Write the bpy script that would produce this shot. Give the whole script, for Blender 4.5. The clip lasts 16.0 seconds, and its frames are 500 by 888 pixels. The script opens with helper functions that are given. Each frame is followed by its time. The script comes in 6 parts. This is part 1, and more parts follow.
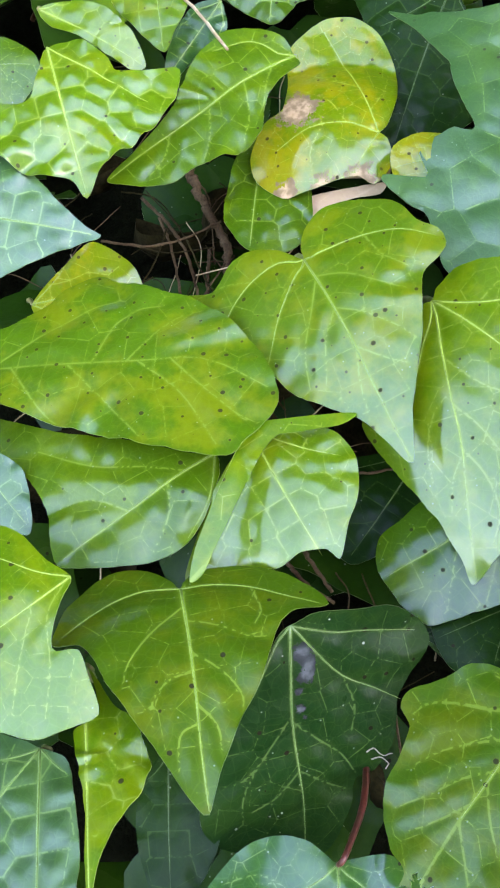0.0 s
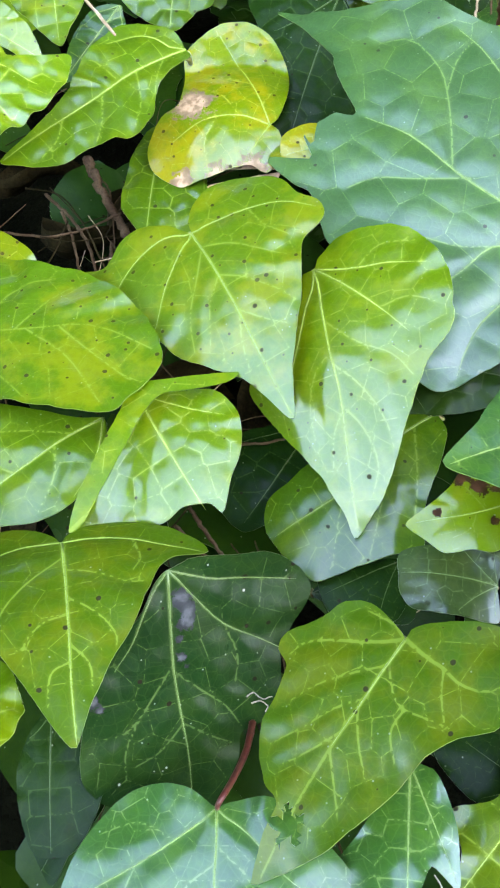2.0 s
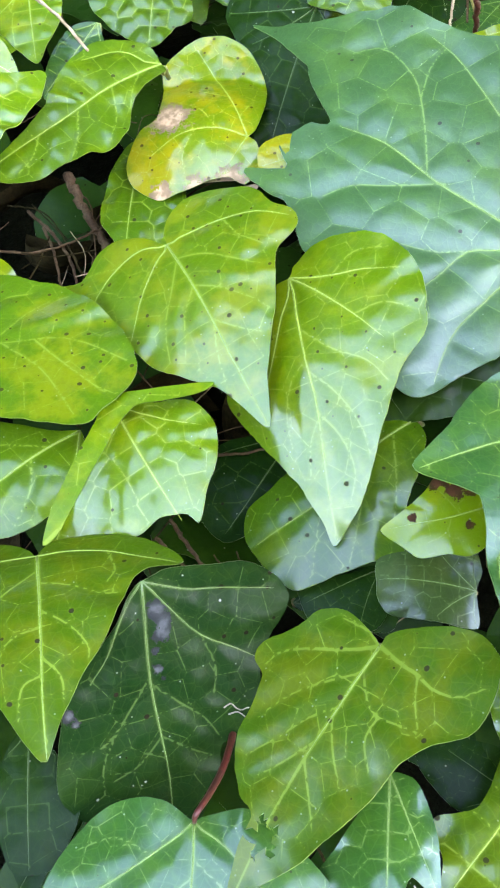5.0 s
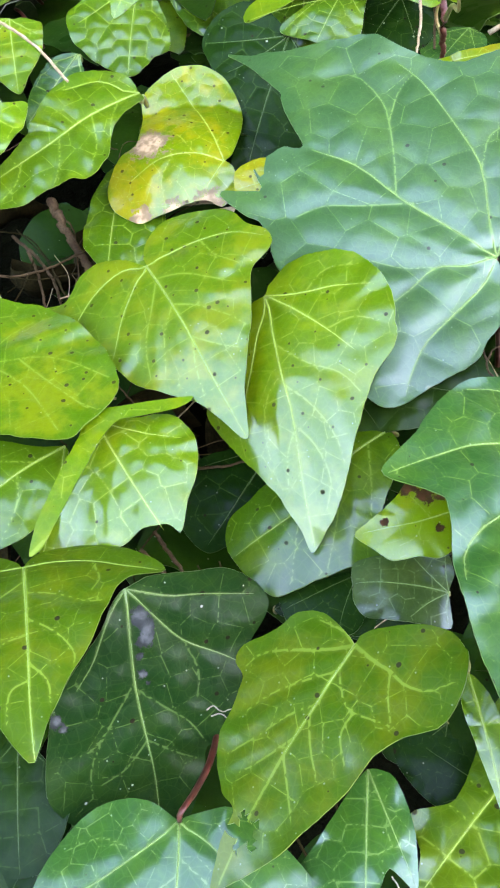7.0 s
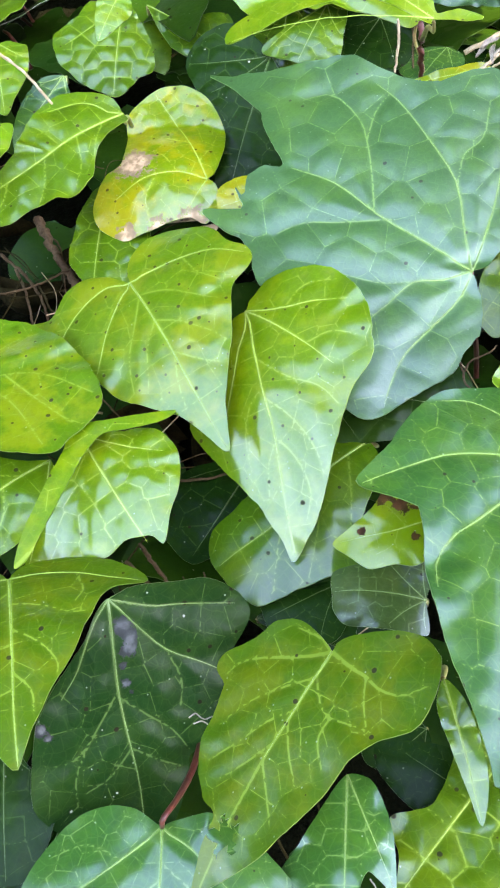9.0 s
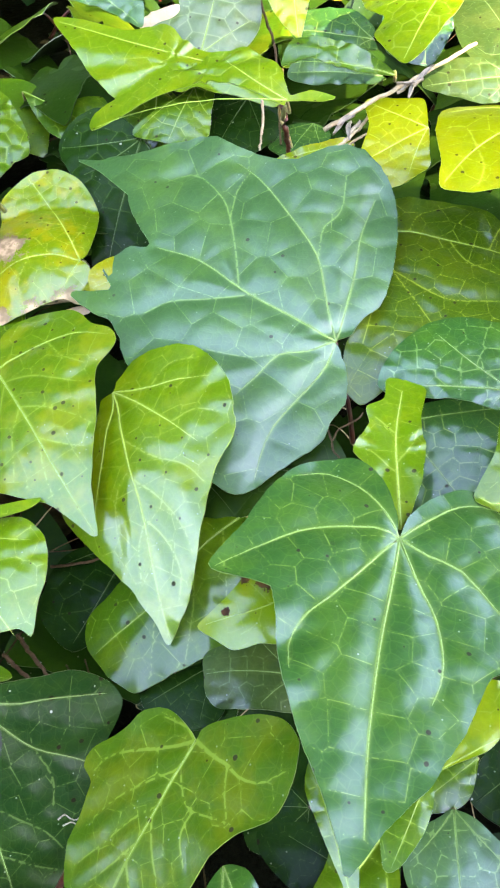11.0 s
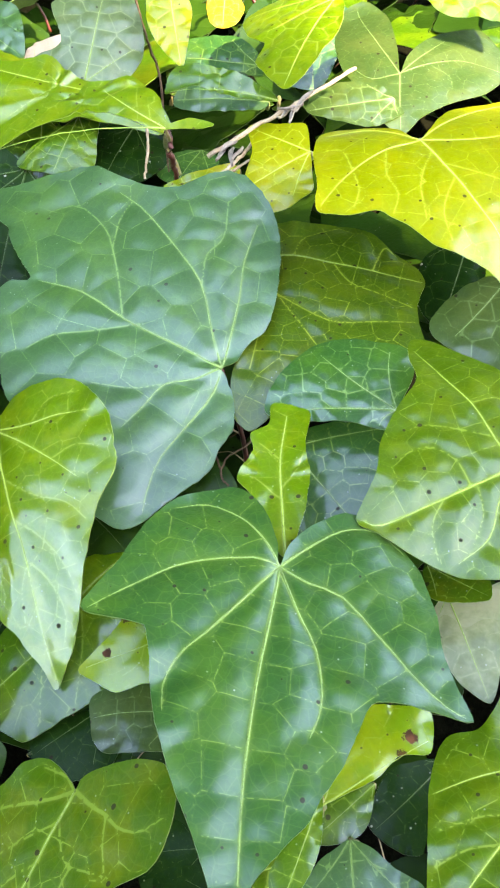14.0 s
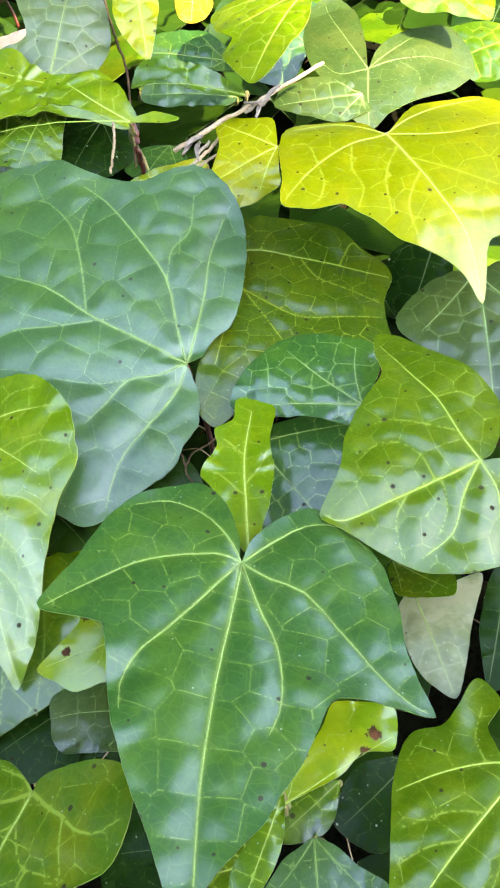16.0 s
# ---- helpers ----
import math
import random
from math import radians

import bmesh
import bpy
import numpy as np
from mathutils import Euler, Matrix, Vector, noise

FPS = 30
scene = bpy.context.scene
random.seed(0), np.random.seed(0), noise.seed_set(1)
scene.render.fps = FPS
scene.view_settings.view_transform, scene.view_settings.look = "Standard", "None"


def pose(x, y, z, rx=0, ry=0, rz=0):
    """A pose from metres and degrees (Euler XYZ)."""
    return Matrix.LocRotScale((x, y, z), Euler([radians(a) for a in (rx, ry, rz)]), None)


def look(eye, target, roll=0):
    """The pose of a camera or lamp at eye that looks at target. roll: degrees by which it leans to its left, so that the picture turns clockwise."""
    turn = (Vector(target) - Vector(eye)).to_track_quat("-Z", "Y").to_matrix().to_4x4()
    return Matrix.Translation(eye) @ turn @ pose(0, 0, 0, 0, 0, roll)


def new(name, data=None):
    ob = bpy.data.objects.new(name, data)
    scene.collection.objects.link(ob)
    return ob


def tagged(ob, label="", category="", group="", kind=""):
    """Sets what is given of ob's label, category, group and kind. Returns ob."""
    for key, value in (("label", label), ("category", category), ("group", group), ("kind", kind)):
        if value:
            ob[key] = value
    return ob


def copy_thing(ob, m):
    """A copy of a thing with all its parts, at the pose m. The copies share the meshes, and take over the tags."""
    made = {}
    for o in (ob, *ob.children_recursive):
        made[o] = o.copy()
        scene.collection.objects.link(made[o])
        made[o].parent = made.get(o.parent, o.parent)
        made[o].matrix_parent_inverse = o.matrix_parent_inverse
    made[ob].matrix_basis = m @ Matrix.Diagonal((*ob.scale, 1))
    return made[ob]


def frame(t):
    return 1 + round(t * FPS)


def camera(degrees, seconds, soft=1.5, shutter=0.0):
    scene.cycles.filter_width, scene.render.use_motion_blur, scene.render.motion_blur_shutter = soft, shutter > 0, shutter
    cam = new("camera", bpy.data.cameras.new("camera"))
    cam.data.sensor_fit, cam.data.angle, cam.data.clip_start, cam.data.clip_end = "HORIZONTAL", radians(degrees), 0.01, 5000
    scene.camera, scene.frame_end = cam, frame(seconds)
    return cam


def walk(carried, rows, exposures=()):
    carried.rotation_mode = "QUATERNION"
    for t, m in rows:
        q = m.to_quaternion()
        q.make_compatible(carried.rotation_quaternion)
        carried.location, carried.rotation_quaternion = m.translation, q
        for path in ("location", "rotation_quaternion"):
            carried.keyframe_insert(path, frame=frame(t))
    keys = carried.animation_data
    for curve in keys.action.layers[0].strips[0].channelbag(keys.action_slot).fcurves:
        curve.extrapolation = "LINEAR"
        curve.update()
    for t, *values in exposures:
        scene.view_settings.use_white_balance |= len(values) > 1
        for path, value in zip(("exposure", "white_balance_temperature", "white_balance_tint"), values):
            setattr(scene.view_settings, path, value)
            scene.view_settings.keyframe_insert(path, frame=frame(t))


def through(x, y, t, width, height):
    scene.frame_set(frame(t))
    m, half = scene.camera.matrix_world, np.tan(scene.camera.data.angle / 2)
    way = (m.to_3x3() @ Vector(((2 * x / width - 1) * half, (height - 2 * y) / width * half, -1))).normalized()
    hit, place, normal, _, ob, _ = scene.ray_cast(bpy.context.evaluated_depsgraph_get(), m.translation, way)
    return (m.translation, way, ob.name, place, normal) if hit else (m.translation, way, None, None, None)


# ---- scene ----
cam = camera(32.0, 16.0, 2.1)
ROWS = [
    (0, 0.00168, -0.00509, 0.89319, 48.824, -0.518, -0.279),
    (0.5, 0.00932, -0.03066, 0.88220, 52.047, -2.535, -2.672),
    (1, 0.02068, -0.03682, 0.87842, 52.475, -2.454, -3.171),
    (1.5, 0.02655, -0.03436, 0.87074, 52.479, -2.200, -3.446),
    (2, 0.02217, -0.02840, 0.87311, 52.421, -1.881, -3.447),
    (2.5, 0.02254, -0.02574, 0.87147, 52.791, -1.713, -3.525),
    (3, 0.03056, -0.02530, 0.86860, 52.838, -1.821, -3.694),
    (5.5, 0.03206, -0.03271, 0.87265, 53.870, -0.414, -3.960),
    (6, 0.03142, -0.03657, 0.87445, 54.317, -0.353, -4.272),
    (6.5, 0.03598, -0.03821, 0.87481, 54.574, -0.327, -4.611),
    (7, 0.03545, -0.03949, 0.87430, 54.861, -0.093, -4.877),
    (7.5, 0.03484, -0.03913, 0.87238, 55.065, -0.135, -5.036),
    (8, 0.03552, -0.04471, 0.87405, 55.148, 0.064, -5.044),
    (10.5, 0.05568, -0.04500, 0.88114, 58.244, 0.914, -8.300),
    (11, 0.06551, -0.04398, 0.88295, 59.422, 1.069, -10.505),
    (11.5, 0.07774, -0.04450, 0.88385, 60.019, 1.408, -12.269),
    (12, 0.07847, -0.04349, 0.88390, 60.339, 1.459, -13.056),
    (12.5, 0.08316, -0.04486, 0.88473, 60.469, 1.513, -13.590),
    (13, 0.08396, -0.04388, 0.88490, 60.641, 1.665, -14.194),
    (13.5, 0.08374, -0.04011, 0.88382, 60.741, 1.619, -14.908),
    (14, 0.08493, -0.04304, 0.88264, 60.756, 1.559, -15.387),
    (14.5, 0.08482, -0.04161, 0.88161, 60.724, 1.505, -15.676),
    (15, 0.08647, -0.04292, 0.87988, 60.707, 1.498, -15.811),
    (15.5, 0.08919, -0.04383, 0.88121, 60.752, 1.416, -16.148),
    (16, 0.09067, -0.04276, 0.87950, 60.764, 1.207, -16.657),
]
EXPOSURES = ((0.0, 4.45, 7500, 22), (0.5, 4.73, 7500, 22), (8.0, 4.78, 7500, 22), (11.0, 4.74, 7600, 22), (16.0, 4.52, 7800, 22))
walk(cam, [(t, pose(*p)) for t, *p in ROWS], EXPOSURES)

import collections

from mathutils.geometry import delaunay_2d_cdt

# ---------------------------------------------------------------- light
SUN = Vector((0.45, -0.70, 0.55)).normalized()
world = bpy.data.worlds.new("sky")
scene.world = world
world.use_nodes = True
wn = world.node_tree.nodes
sky = wn.new("ShaderNodeTexSky")
sky.sky_type, sky.sun_disc = "NISHITA", False
sky.sun_elevation, sky.sun_rotation = math.asin(SUN.z), math.atan2(SUN.x, SUN.y)
sky.air_density, sky.dust_density, sky.ozone_density = 1.0, 0.35, 1.0
world.node_tree.links.new(sky.outputs[0], wn["Background"].inputs[0])
wn["Background"].inputs[1].default_value = 0.15
sun = new("sun", bpy.data.lights.new("sun", "SUN"))
sun.data.energy, sun.data.angle, sun.data.color = 2.0, radians(0.5), (1.0, 0.95, 0.86)
sun.matrix_world = look(SUN * 20, (0, 0, 0))


# ---------------------------------------------------------------- materials
def nodes_of(name):
    m = bpy.data.materials.new(name)
    m.use_nodes = True
    return m, m.node_tree.nodes, m.node_tree.links, m.node_tree.nodes["Principled BSDF"]


def plug(links, socket, value):
    if isinstance(value, bpy.types.NodeSocket):
        links.new(value, socket)
    elif isinstance(value, (tuple, list)) and len(value) == 3 and socket.type == "RGBA":
        socket.default_value = (*value, 1)
    else:
        socket.default_value = value


def mixed(n, k, fac, a, b, blend="MIX"):
    x = n.new("ShaderNodeMix")
    x.data_type, x.blend_type = "RGBA", blend
    plug(k, x.inputs[0], fac), plug(k, x.inputs[6], a), plug(k, x.inputs[7], b)
    return x.outputs[2]


def ramp(n, k, value, lo, hi, a=0.0, b=1.0):
    x = n.new("ShaderNodeMapRange")
    x.interpolation_type = "SMOOTHSTEP"
    for s, v in zip(x.inputs, (value, lo, hi, a, b)):
        plug(k, s, v)
    return x.outputs[0]


def calc(n, k, op, a, b=0.0):
    x = n.new("ShaderNodeMath")
    x.operation = op
    plug(k, x.inputs[0], a), plug(k, x.inputs[1], b)
    return x.outputs[0]


def noisy(n, k, where, scale, detail=3.0, rough=0.5):
    x = n.new("ShaderNodeTexNoise")
    plug(k, x.inputs["Vector"], where)
    x.inputs["Scale"].default_value, x.inputs["Detail"].default_value, x.inputs["Roughness"].default_value = scale, detail, rough
    return x


def cells(n, k, where, scale, feature="F1"):
    x = n.new("ShaderNodeTexVoronoi")
    x.feature, x.voronoi_dimensions = feature, "2D"
    plug(k, x.inputs["Vector"], where)
    x.inputs["Scale"].default_value = scale
    return x


def attribute(n, name):
    x = n.new("ShaderNodeAttribute")
    x.attribute_name = name
    return x


def leaf_material(name, base, second, vein, mottle=0.5, spots=0.3, rough=0.34, scar=(0.12, 0.09, 0.07), net=0.16, through=0.25, coat=1.0, spec=0.12, dots=0.0, halo=0.3):
    """Waxy ivy leaf: base green, patches of a second green, pale ribs, a fine net of veins, dark specks, dust and dead patches."""
    m, n, k, bsdf = nodes_of(name)
    flat = attribute(n, "flat").outputs["Vector"]
    rib = attribute(n, "rib").outputs["Fac"]
    dead = attribute(n, "scar").outputs["Fac"]
    big, fine = noisy(n, k, flat, 38, 2), noisy(n, k, flat, 420, 4, 0.6)
    warp = n.new("ShaderNodeVectorMath")
    warp.operation = "MULTIPLY_ADD"
    k.new(noisy(n, k, flat, 75, 2).outputs["Color"], warp.inputs[0])
    warp.inputs[1].default_value = (0.006, 0.006, 0.0)
    k.new(flat, warp.inputs[2])
    cell = cells(n, k, warp.outputs[0], 260, "DISTANCE_TO_EDGE").outputs["Distance"]
    tiny = cells(n, k, warp.outputs[0], 520, "DISTANCE_TO_EDGE").outputs["Distance"]
    lines = ramp(n, k, cell, 0.01, 0.07, 1.0, 0.0)
    hair = ramp(n, k, tiny, 0.01, 0.07, 1.0, 0.0)
    ribs = ramp(n, k, rib, 0.6, 1.3, 1.0, 0.0)
    glow = ramp(n, k, rib, 0.5, 3.4, 1.0, 0.0)
    info = n.new("ShaderNodeObjectInfo")
    blotch = calc(n, k, "ADD", calc(n, k, "MULTIPLY", big.outputs["Fac"], 0.6), calc(n, k, "MULTIPLY", noisy(n, k, flat, 150, 3, 0.6).outputs["Fac"], 0.4))
    tone = mixed(n, k, calc(n, k, "MULTIPLY", ramp(n, k, blotch, 0.46, 0.60), mottle), base, second)
    tone = mixed(n, k, ramp(n, k, fine.outputs["Fac"], 0.3, 0.7, 0.0, 0.35), tone, mixed(n, k, 1.0, tone, (0.62, 0.62, 0.55), "MULTIPLY"))
    tone = mixed(n, k, calc(n, k, "MULTIPLY", info.outputs["Random"], 0.25), tone, second)
    tone = mixed(n, k, calc(n, k, "MULTIPLY", glow, halo), tone, mixed(n, k, 0.45, second, vein))
    tone = mixed(n, k, calc(n, k, "MULTIPLY", hair, net * 0.3), tone, vein)
    tone = mixed(n, k, calc(n, k, "MULTIPLY", lines, net * 0.6), tone, vein)
    tone = mixed(n, k, calc(n, k, "MULTIPLY", ribs, 0.62), tone, vein)
    # dark specks, each with a paler ring
    dot = cells(n, k, flat, 120)
    pick = n.new("ShaderNodeSeparateColor")
    k.new(dot.outputs["Color"], pick.inputs[0])
    chosen = ramp(n, k, pick.outputs[0], 1.0 - spots, 1.02 - spots)
    size = calc(n, k, "MULTIPLY", pick.outputs[1], 0.085)
    gap = calc(n, k, "SUBTRACT", calc(n, k, "ADD", dot.outputs["Distance"], calc(n, k, "MULTIPLY", fine.outputs["Fac"], 0.06)), size)
    ring = calc(n, k, "MULTIPLY", chosen, ramp(n, k, gap, 0.05, 0.10, 1.0, 0.0))
    core = calc(n, k, "MULTIPLY", chosen, ramp(n, k, gap, 0.03, 0.06, 1.0, 0.0))
    tone = mixed(n, k, calc(n, k, "MULTIPLY", ring, 0.4), tone, second)
    tone = mixed(n, k, calc(n, k, "MULTIPLY", core, 0.9), tone, (0.012, 0.007, 0.005))
    if dots:
        pale = calc(n, k, "MULTIPLY", ramp(n, k, pick.outputs[2], 1.0 - dots, 1.01 - dots), ramp(n, k, calc(n, k, "SUBTRACT", dot.outputs["Distance"], calc(n, k, "MULTIPLY", pick.outputs[1], 0.07)), 0.005, 0.03, 1.0, 0.0))
        tone = mixed(n, k, calc(n, k, "MULTIPLY", pale, 0.7), tone, (0.26, 0.27, 0.21))
    # pale dust grains
    dust = cells(n, k, flat, 400)
    grain = n.new("ShaderNodeSeparateColor")
    k.new(dust.outputs["Color"], grain.inputs[0])
    specks = calc(n, k, "MULTIPLY", ramp(n, k, grain.outputs[0], 0.97, 0.98), ramp(n, k, dust.outputs["Distance"], 0.06, 0.13, 1.0, 0.0))
    tone = mixed(n, k, calc(n, k, "MULTIPLY", specks, 0.18), tone, (0.55, 0.58, 0.48))
    # dead patches
    patch = ramp(n, k, calc(n, k, "ADD", dead, calc(n, k, "MULTIPLY", calc(n, k, "SUBTRACT", noisy(n, k, flat, 300, 4, 0.75).outputs["Fac"], 0.5), 2.2)), 0.5, 0.58)
    border = calc(n, k, "MULTIPLY", patch, ramp(n, k, dead, 0.55, 0.85, 1.0, 0.0))
    withered = mixed(n, k, ramp(n, k, noisy(n, k, flat, 300, 3).outputs["Fac"], 0.35, 0.65), scar, tuple(c * 0.45 for c in scar))
    withered = mixed(n, k, calc(n, k, "MULTIPLY", border, 0.8), withered, tuple(c * 0.3 for c in scar))
    tone = mixed(n, k, patch, tone, withered)
    k.new(tone, bsdf.inputs["Base Color"])
    gloss = calc(n, k, "ADD", rough + 0.02, calc(n, k, "MULTIPLY", fine.outputs["Fac"], 0.14))
    gloss = calc(n, k, "ADD", gloss, calc(n, k, "MULTIPLY", calc(n, k, "MAXIMUM", patch, core), 0.35))
    k.new(gloss, bsdf.inputs["Roughness"])
    bsdf.inputs["IOR"].default_value, bsdf.inputs["Specular IOR Level"].default_value = 1.5, spec
    k.new(calc(n, k, "ADD", rough * 0.46, calc(n, k, "MULTIPLY", big.outputs["Fac"], rough * 0.25)), bsdf.inputs["Coat Roughness"])
    bsdf.inputs["Coat IOR"].default_value = 1.6
    k.new(calc(n, k, "MULTIPLY", calc(n, k, "SUBTRACT", 1.0, calc(n, k, "MAXIMUM", core, patch)), coat), bsdf.inputs["Coat Weight"])
    height = calc(n, k, "ADD", calc(n, k, "MULTIPLY", fine.outputs["Fac"], 0.22), calc(n, k, "MULTIPLY", ramp(n, k, cell, 0.0, 0.35), 0.10))
    height = calc(n, k, "ADD", height, calc(n, k, "MULTIPLY", ramp(n, k, tiny, 0.0, 0.25), 0.05))
    height = calc(n, k, "ADD", height, calc(n, k, "MULTIPLY", noisy(n, k, flat, 1000, 2).outputs["Fac"], 0.08))
    height = calc(n, k, "ADD", height, calc(n, k, "MULTIPLY", noisy(n, k, flat, 140, 2).outputs["Fac"], 0.25))
    height = calc(n, k, "SUBTRACT", height, calc(n, k, "MULTIPLY", patch, 0.8))
    bump = n.new("ShaderNodeBump")
    bump.inputs["Strength"].default_value, bump.inputs["Distance"].default_value = 0.4, 0.0008
    k.new(height, bump.inputs["Height"])
    k.new(bump.outputs[0], bsdf.inputs["Normal"])
    lets = n.new("ShaderNodeBsdfTranslucent")
    k.new(mixed(n, k, 0.55, tone, tuple(min(1.0, c * 1.6) for c in second)), lets.inputs["Color"])
    both = n.new("ShaderNodeMixShader")
    both.inputs[0].default_value = through
    k.new(bsdf.outputs[0], both.inputs[1]), k.new(lets.outputs[0], both.inputs[2])
    k.new(both.outputs[0], n["Material Output"].inputs["Surface"])
    return m


def plain_material(name, a, b, scale=60, rough=0.7, bump=0.4, depth=0.002, spec=0.25):
    m, n, k, bsdf = nodes_of(name)
    where = n.new("ShaderNodeTexCoord").outputs["Object"]
    x, y = noisy(n, k, where, scale, 6, 0.6), noisy(n, k, where, scale * 7, 4, 0.6)
    tone = mixed(n, k, ramp(n, k, x.outputs["Fac"], 0.35, 0.65), a, b)
    tone = mixed(n, k, ramp(n, k, y.outputs["Fac"], 0.4, 0.7, 0.0, 0.6), tone, tuple(c * 0.5 for c in a))
    k.new(tone, bsdf.inputs["Base Color"])
    bsdf.inputs["Roughness"].default_value, bsdf.inputs["Specular IOR Level"].default_value = rough, spec
    bp = n.new("ShaderNodeBump")
    bp.inputs["Strength"].default_value, bp.inputs["Distance"].default_value = bump, depth
    k.new(calc(n, k, "ADD", x.outputs["Fac"], calc(n, k, "MULTIPLY", y.outputs["Fac"], 0.4)), bp.inputs["Height"])
    k.new(bp.outputs[0], bsdf.inputs["Normal"])
    return m


VEIN = (0.15, 0.22, 0.024)
LEAVES = {
    "mid": leaf_material("leaf_mid_green", (0.0269, 0.0790, 0.0008), (0.0762, 0.1290, 0.0010), VEIN, 0.7, 0.25, coat=0.8),
    "spotted": leaf_material("leaf_spotted_green", (0.0350, 0.1020, 0.0012), (0.1300, 0.1560, 0.0020), VEIN, 0.75, 0.75),
    "lime": leaf_material("leaf_lime", (0.0520, 0.1150, 0.0006), (0.1130, 0.1560, 0.0009), (0.17, 0.23, 0.03), 0.7, 0.35, 0.32, through=0.18, coat=0.9),
    "olive": leaf_material("leaf_olive", (0.0270, 0.0760, 0.0010), (0.0760, 0.1020, 0.0013), VEIN, 0.75, 0.35, 0.36, coat=0.5, halo=0.25),
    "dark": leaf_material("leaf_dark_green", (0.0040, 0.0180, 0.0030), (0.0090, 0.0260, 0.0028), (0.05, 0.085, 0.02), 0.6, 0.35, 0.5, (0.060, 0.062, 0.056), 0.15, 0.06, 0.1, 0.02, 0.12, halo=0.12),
    "blue": leaf_material("leaf_blue_green", (0.0118, 0.0520, 0.0085), (0.0302, 0.0820, 0.0060), (0.11, 0.18, 0.04), 0.7, 0.1, 0.36, net=0.15, through=0.1, coat=0.55, spec=0.5),
    "deep": leaf_material("leaf_deep_green", (0.0088, 0.0460, 0.0070), (0.0260, 0.0720, 0.0045), (0.11, 0.165, 0.03), 0.6, 0.25, 0.30, net=0.15, through=0.1, coat=0.5, spec=0.2),
    # Grey-green base, darkened for the back leaves that lie in shade.
    "grey": leaf_material("leaf_grey_green_shaded", (0.0224, 0.0500, 0.0070), (0.0448, 0.0680, 0.0105), (0.09, 0.14, 0.04), 0.7, 0.25, 0.40, net=0.12, coat=0.6),
    "yellow": leaf_material("leaf_yellow_green", (0.1792, 0.2050, 0.0006), (0.2744, 0.2450, 0.0010), (0.36, 0.42, 0.03), 0.6, 0.35, 0.32, (0.30, 0.16, 0.05), coat=0.8),
    "yellowed": leaf_material("leaf_yellowed", (0.0694, 0.1480, 0.0010), (0.2464, 0.2100, 0.0030), (0.26, 0.32, 0.04), 0.8, 0.75, 0.27, (0.50, 0.33, 0.18), coat=0.9),
    "rust": leaf_material("leaf_rust_marked", (0.0840, 0.1600, 0.0015), (0.1680, 0.2050, 0.0022), VEIN, 0.7, 0.4, 0.30, (0.09, 0.028, 0.010)),
    # Next three: the shade of the lower layer is put into the greens.
    "shade": leaf_material("leaf_painted_shade", (0.0045, 0.019, 0.0012), (0.0101, 0.028, 0.0014), (0.018, 0.035, 0.006), 0.6, 0.2, 0.5, net=0.1, through=0.05, coat=0.12, spec=0.03, halo=0.1),
    "dusk": leaf_material("leaf_painted_half_shade", (0.0070, 0.0240, 0.0010), (0.0140, 0.0340, 0.0013), (0.022, 0.045, 0.008), 0.6, 0.2, 0.45, net=0.1, through=0.08, coat=0.12, spec=0.04, halo=0.1),
    "old": leaf_material("leaf_painted_low_shade", (0.0032, 0.0155, 0.0010), (0.0070, 0.0230, 0.0012), (0.022, 0.045, 0.008), 0.6, 0.3, 0.45, net=0.12, through=0.05, coat=0.08, spec=0.03, dots=0.05, halo=0.12),
    "bold": leaf_material("leaf_bold_veined", (0.0190, 0.0540, 0.0010), (0.0538, 0.0830, 0.0012), (0.19, 0.24, 0.02), 0.7, 0.3, 0.34, coat=0.6),
    # Whitish base stands in for the bright light on one leaf.
    "pale": leaf_material("leaf_painted_sheen", (0.0750, 0.1000, 0.0320), (0.1900, 0.1900, 0.0950), (0.15, 0.17, 0.07), 0.9, 0.3, 0.45, coat=0.5),
    # Paler than the grey leaves: the sunlight on this leaf is in its colour.
    "silver": leaf_material("leaf_silver_green_lit", (0.0650, 0.1000, 0.0300), (0.1100, 0.1350, 0.0500), (0.16, 0.20, 0.07), 0.7, 0.2, 0.40, net=0.12, coat=0.6),
    "orange": leaf_material("leaf_orange", (0.4500, 0.2000, 0.0060), (0.5500, 0.2800, 0.0080), (0.6, 0.4, 0.1), 0.6, 0.2, 0.4),
    "dry": leaf_material("leaf_dry_tan", (0.42, 0.28, 0.16), (0.56, 0.40, 0.25), (0.5, 0.36, 0.22), 0.8, 0.2, 0.6, net=0.1, coat=0.05),
    "glossy": leaf_material("leaf_glossy_blue_green", (0.0123, 0.0560, 0.0075), (0.0302, 0.0860, 0.0050), (0.10, 0.17, 0.04), 0.6, 0.12, 0.27, net=0.15, through=0.1, coat=1.0),
    "satin": leaf_material("leaf_satin_green", (0.0314, 0.0800, 0.0008), (0.0762, 0.1150, 0.0012), (0.18, 0.25, 0.03), 0.6, 0.25, 0.33, coat=0.8),
}
UNDER = plain_material("leaf_underside", (0.12, 0.20, 0.06), (0.16, 0.24, 0.08), 80, 0.6, 0.2, 0.0005)

# Darker copy of the underside, with the lower layer's shade in its colour.
UNDER_SHADED = plain_material("leaf_underside_shaded", (0.012, 0.026, 0.006), (0.02, 0.036, 0.01), 80, 0.7, 0.2, 0.0005, 0.05)


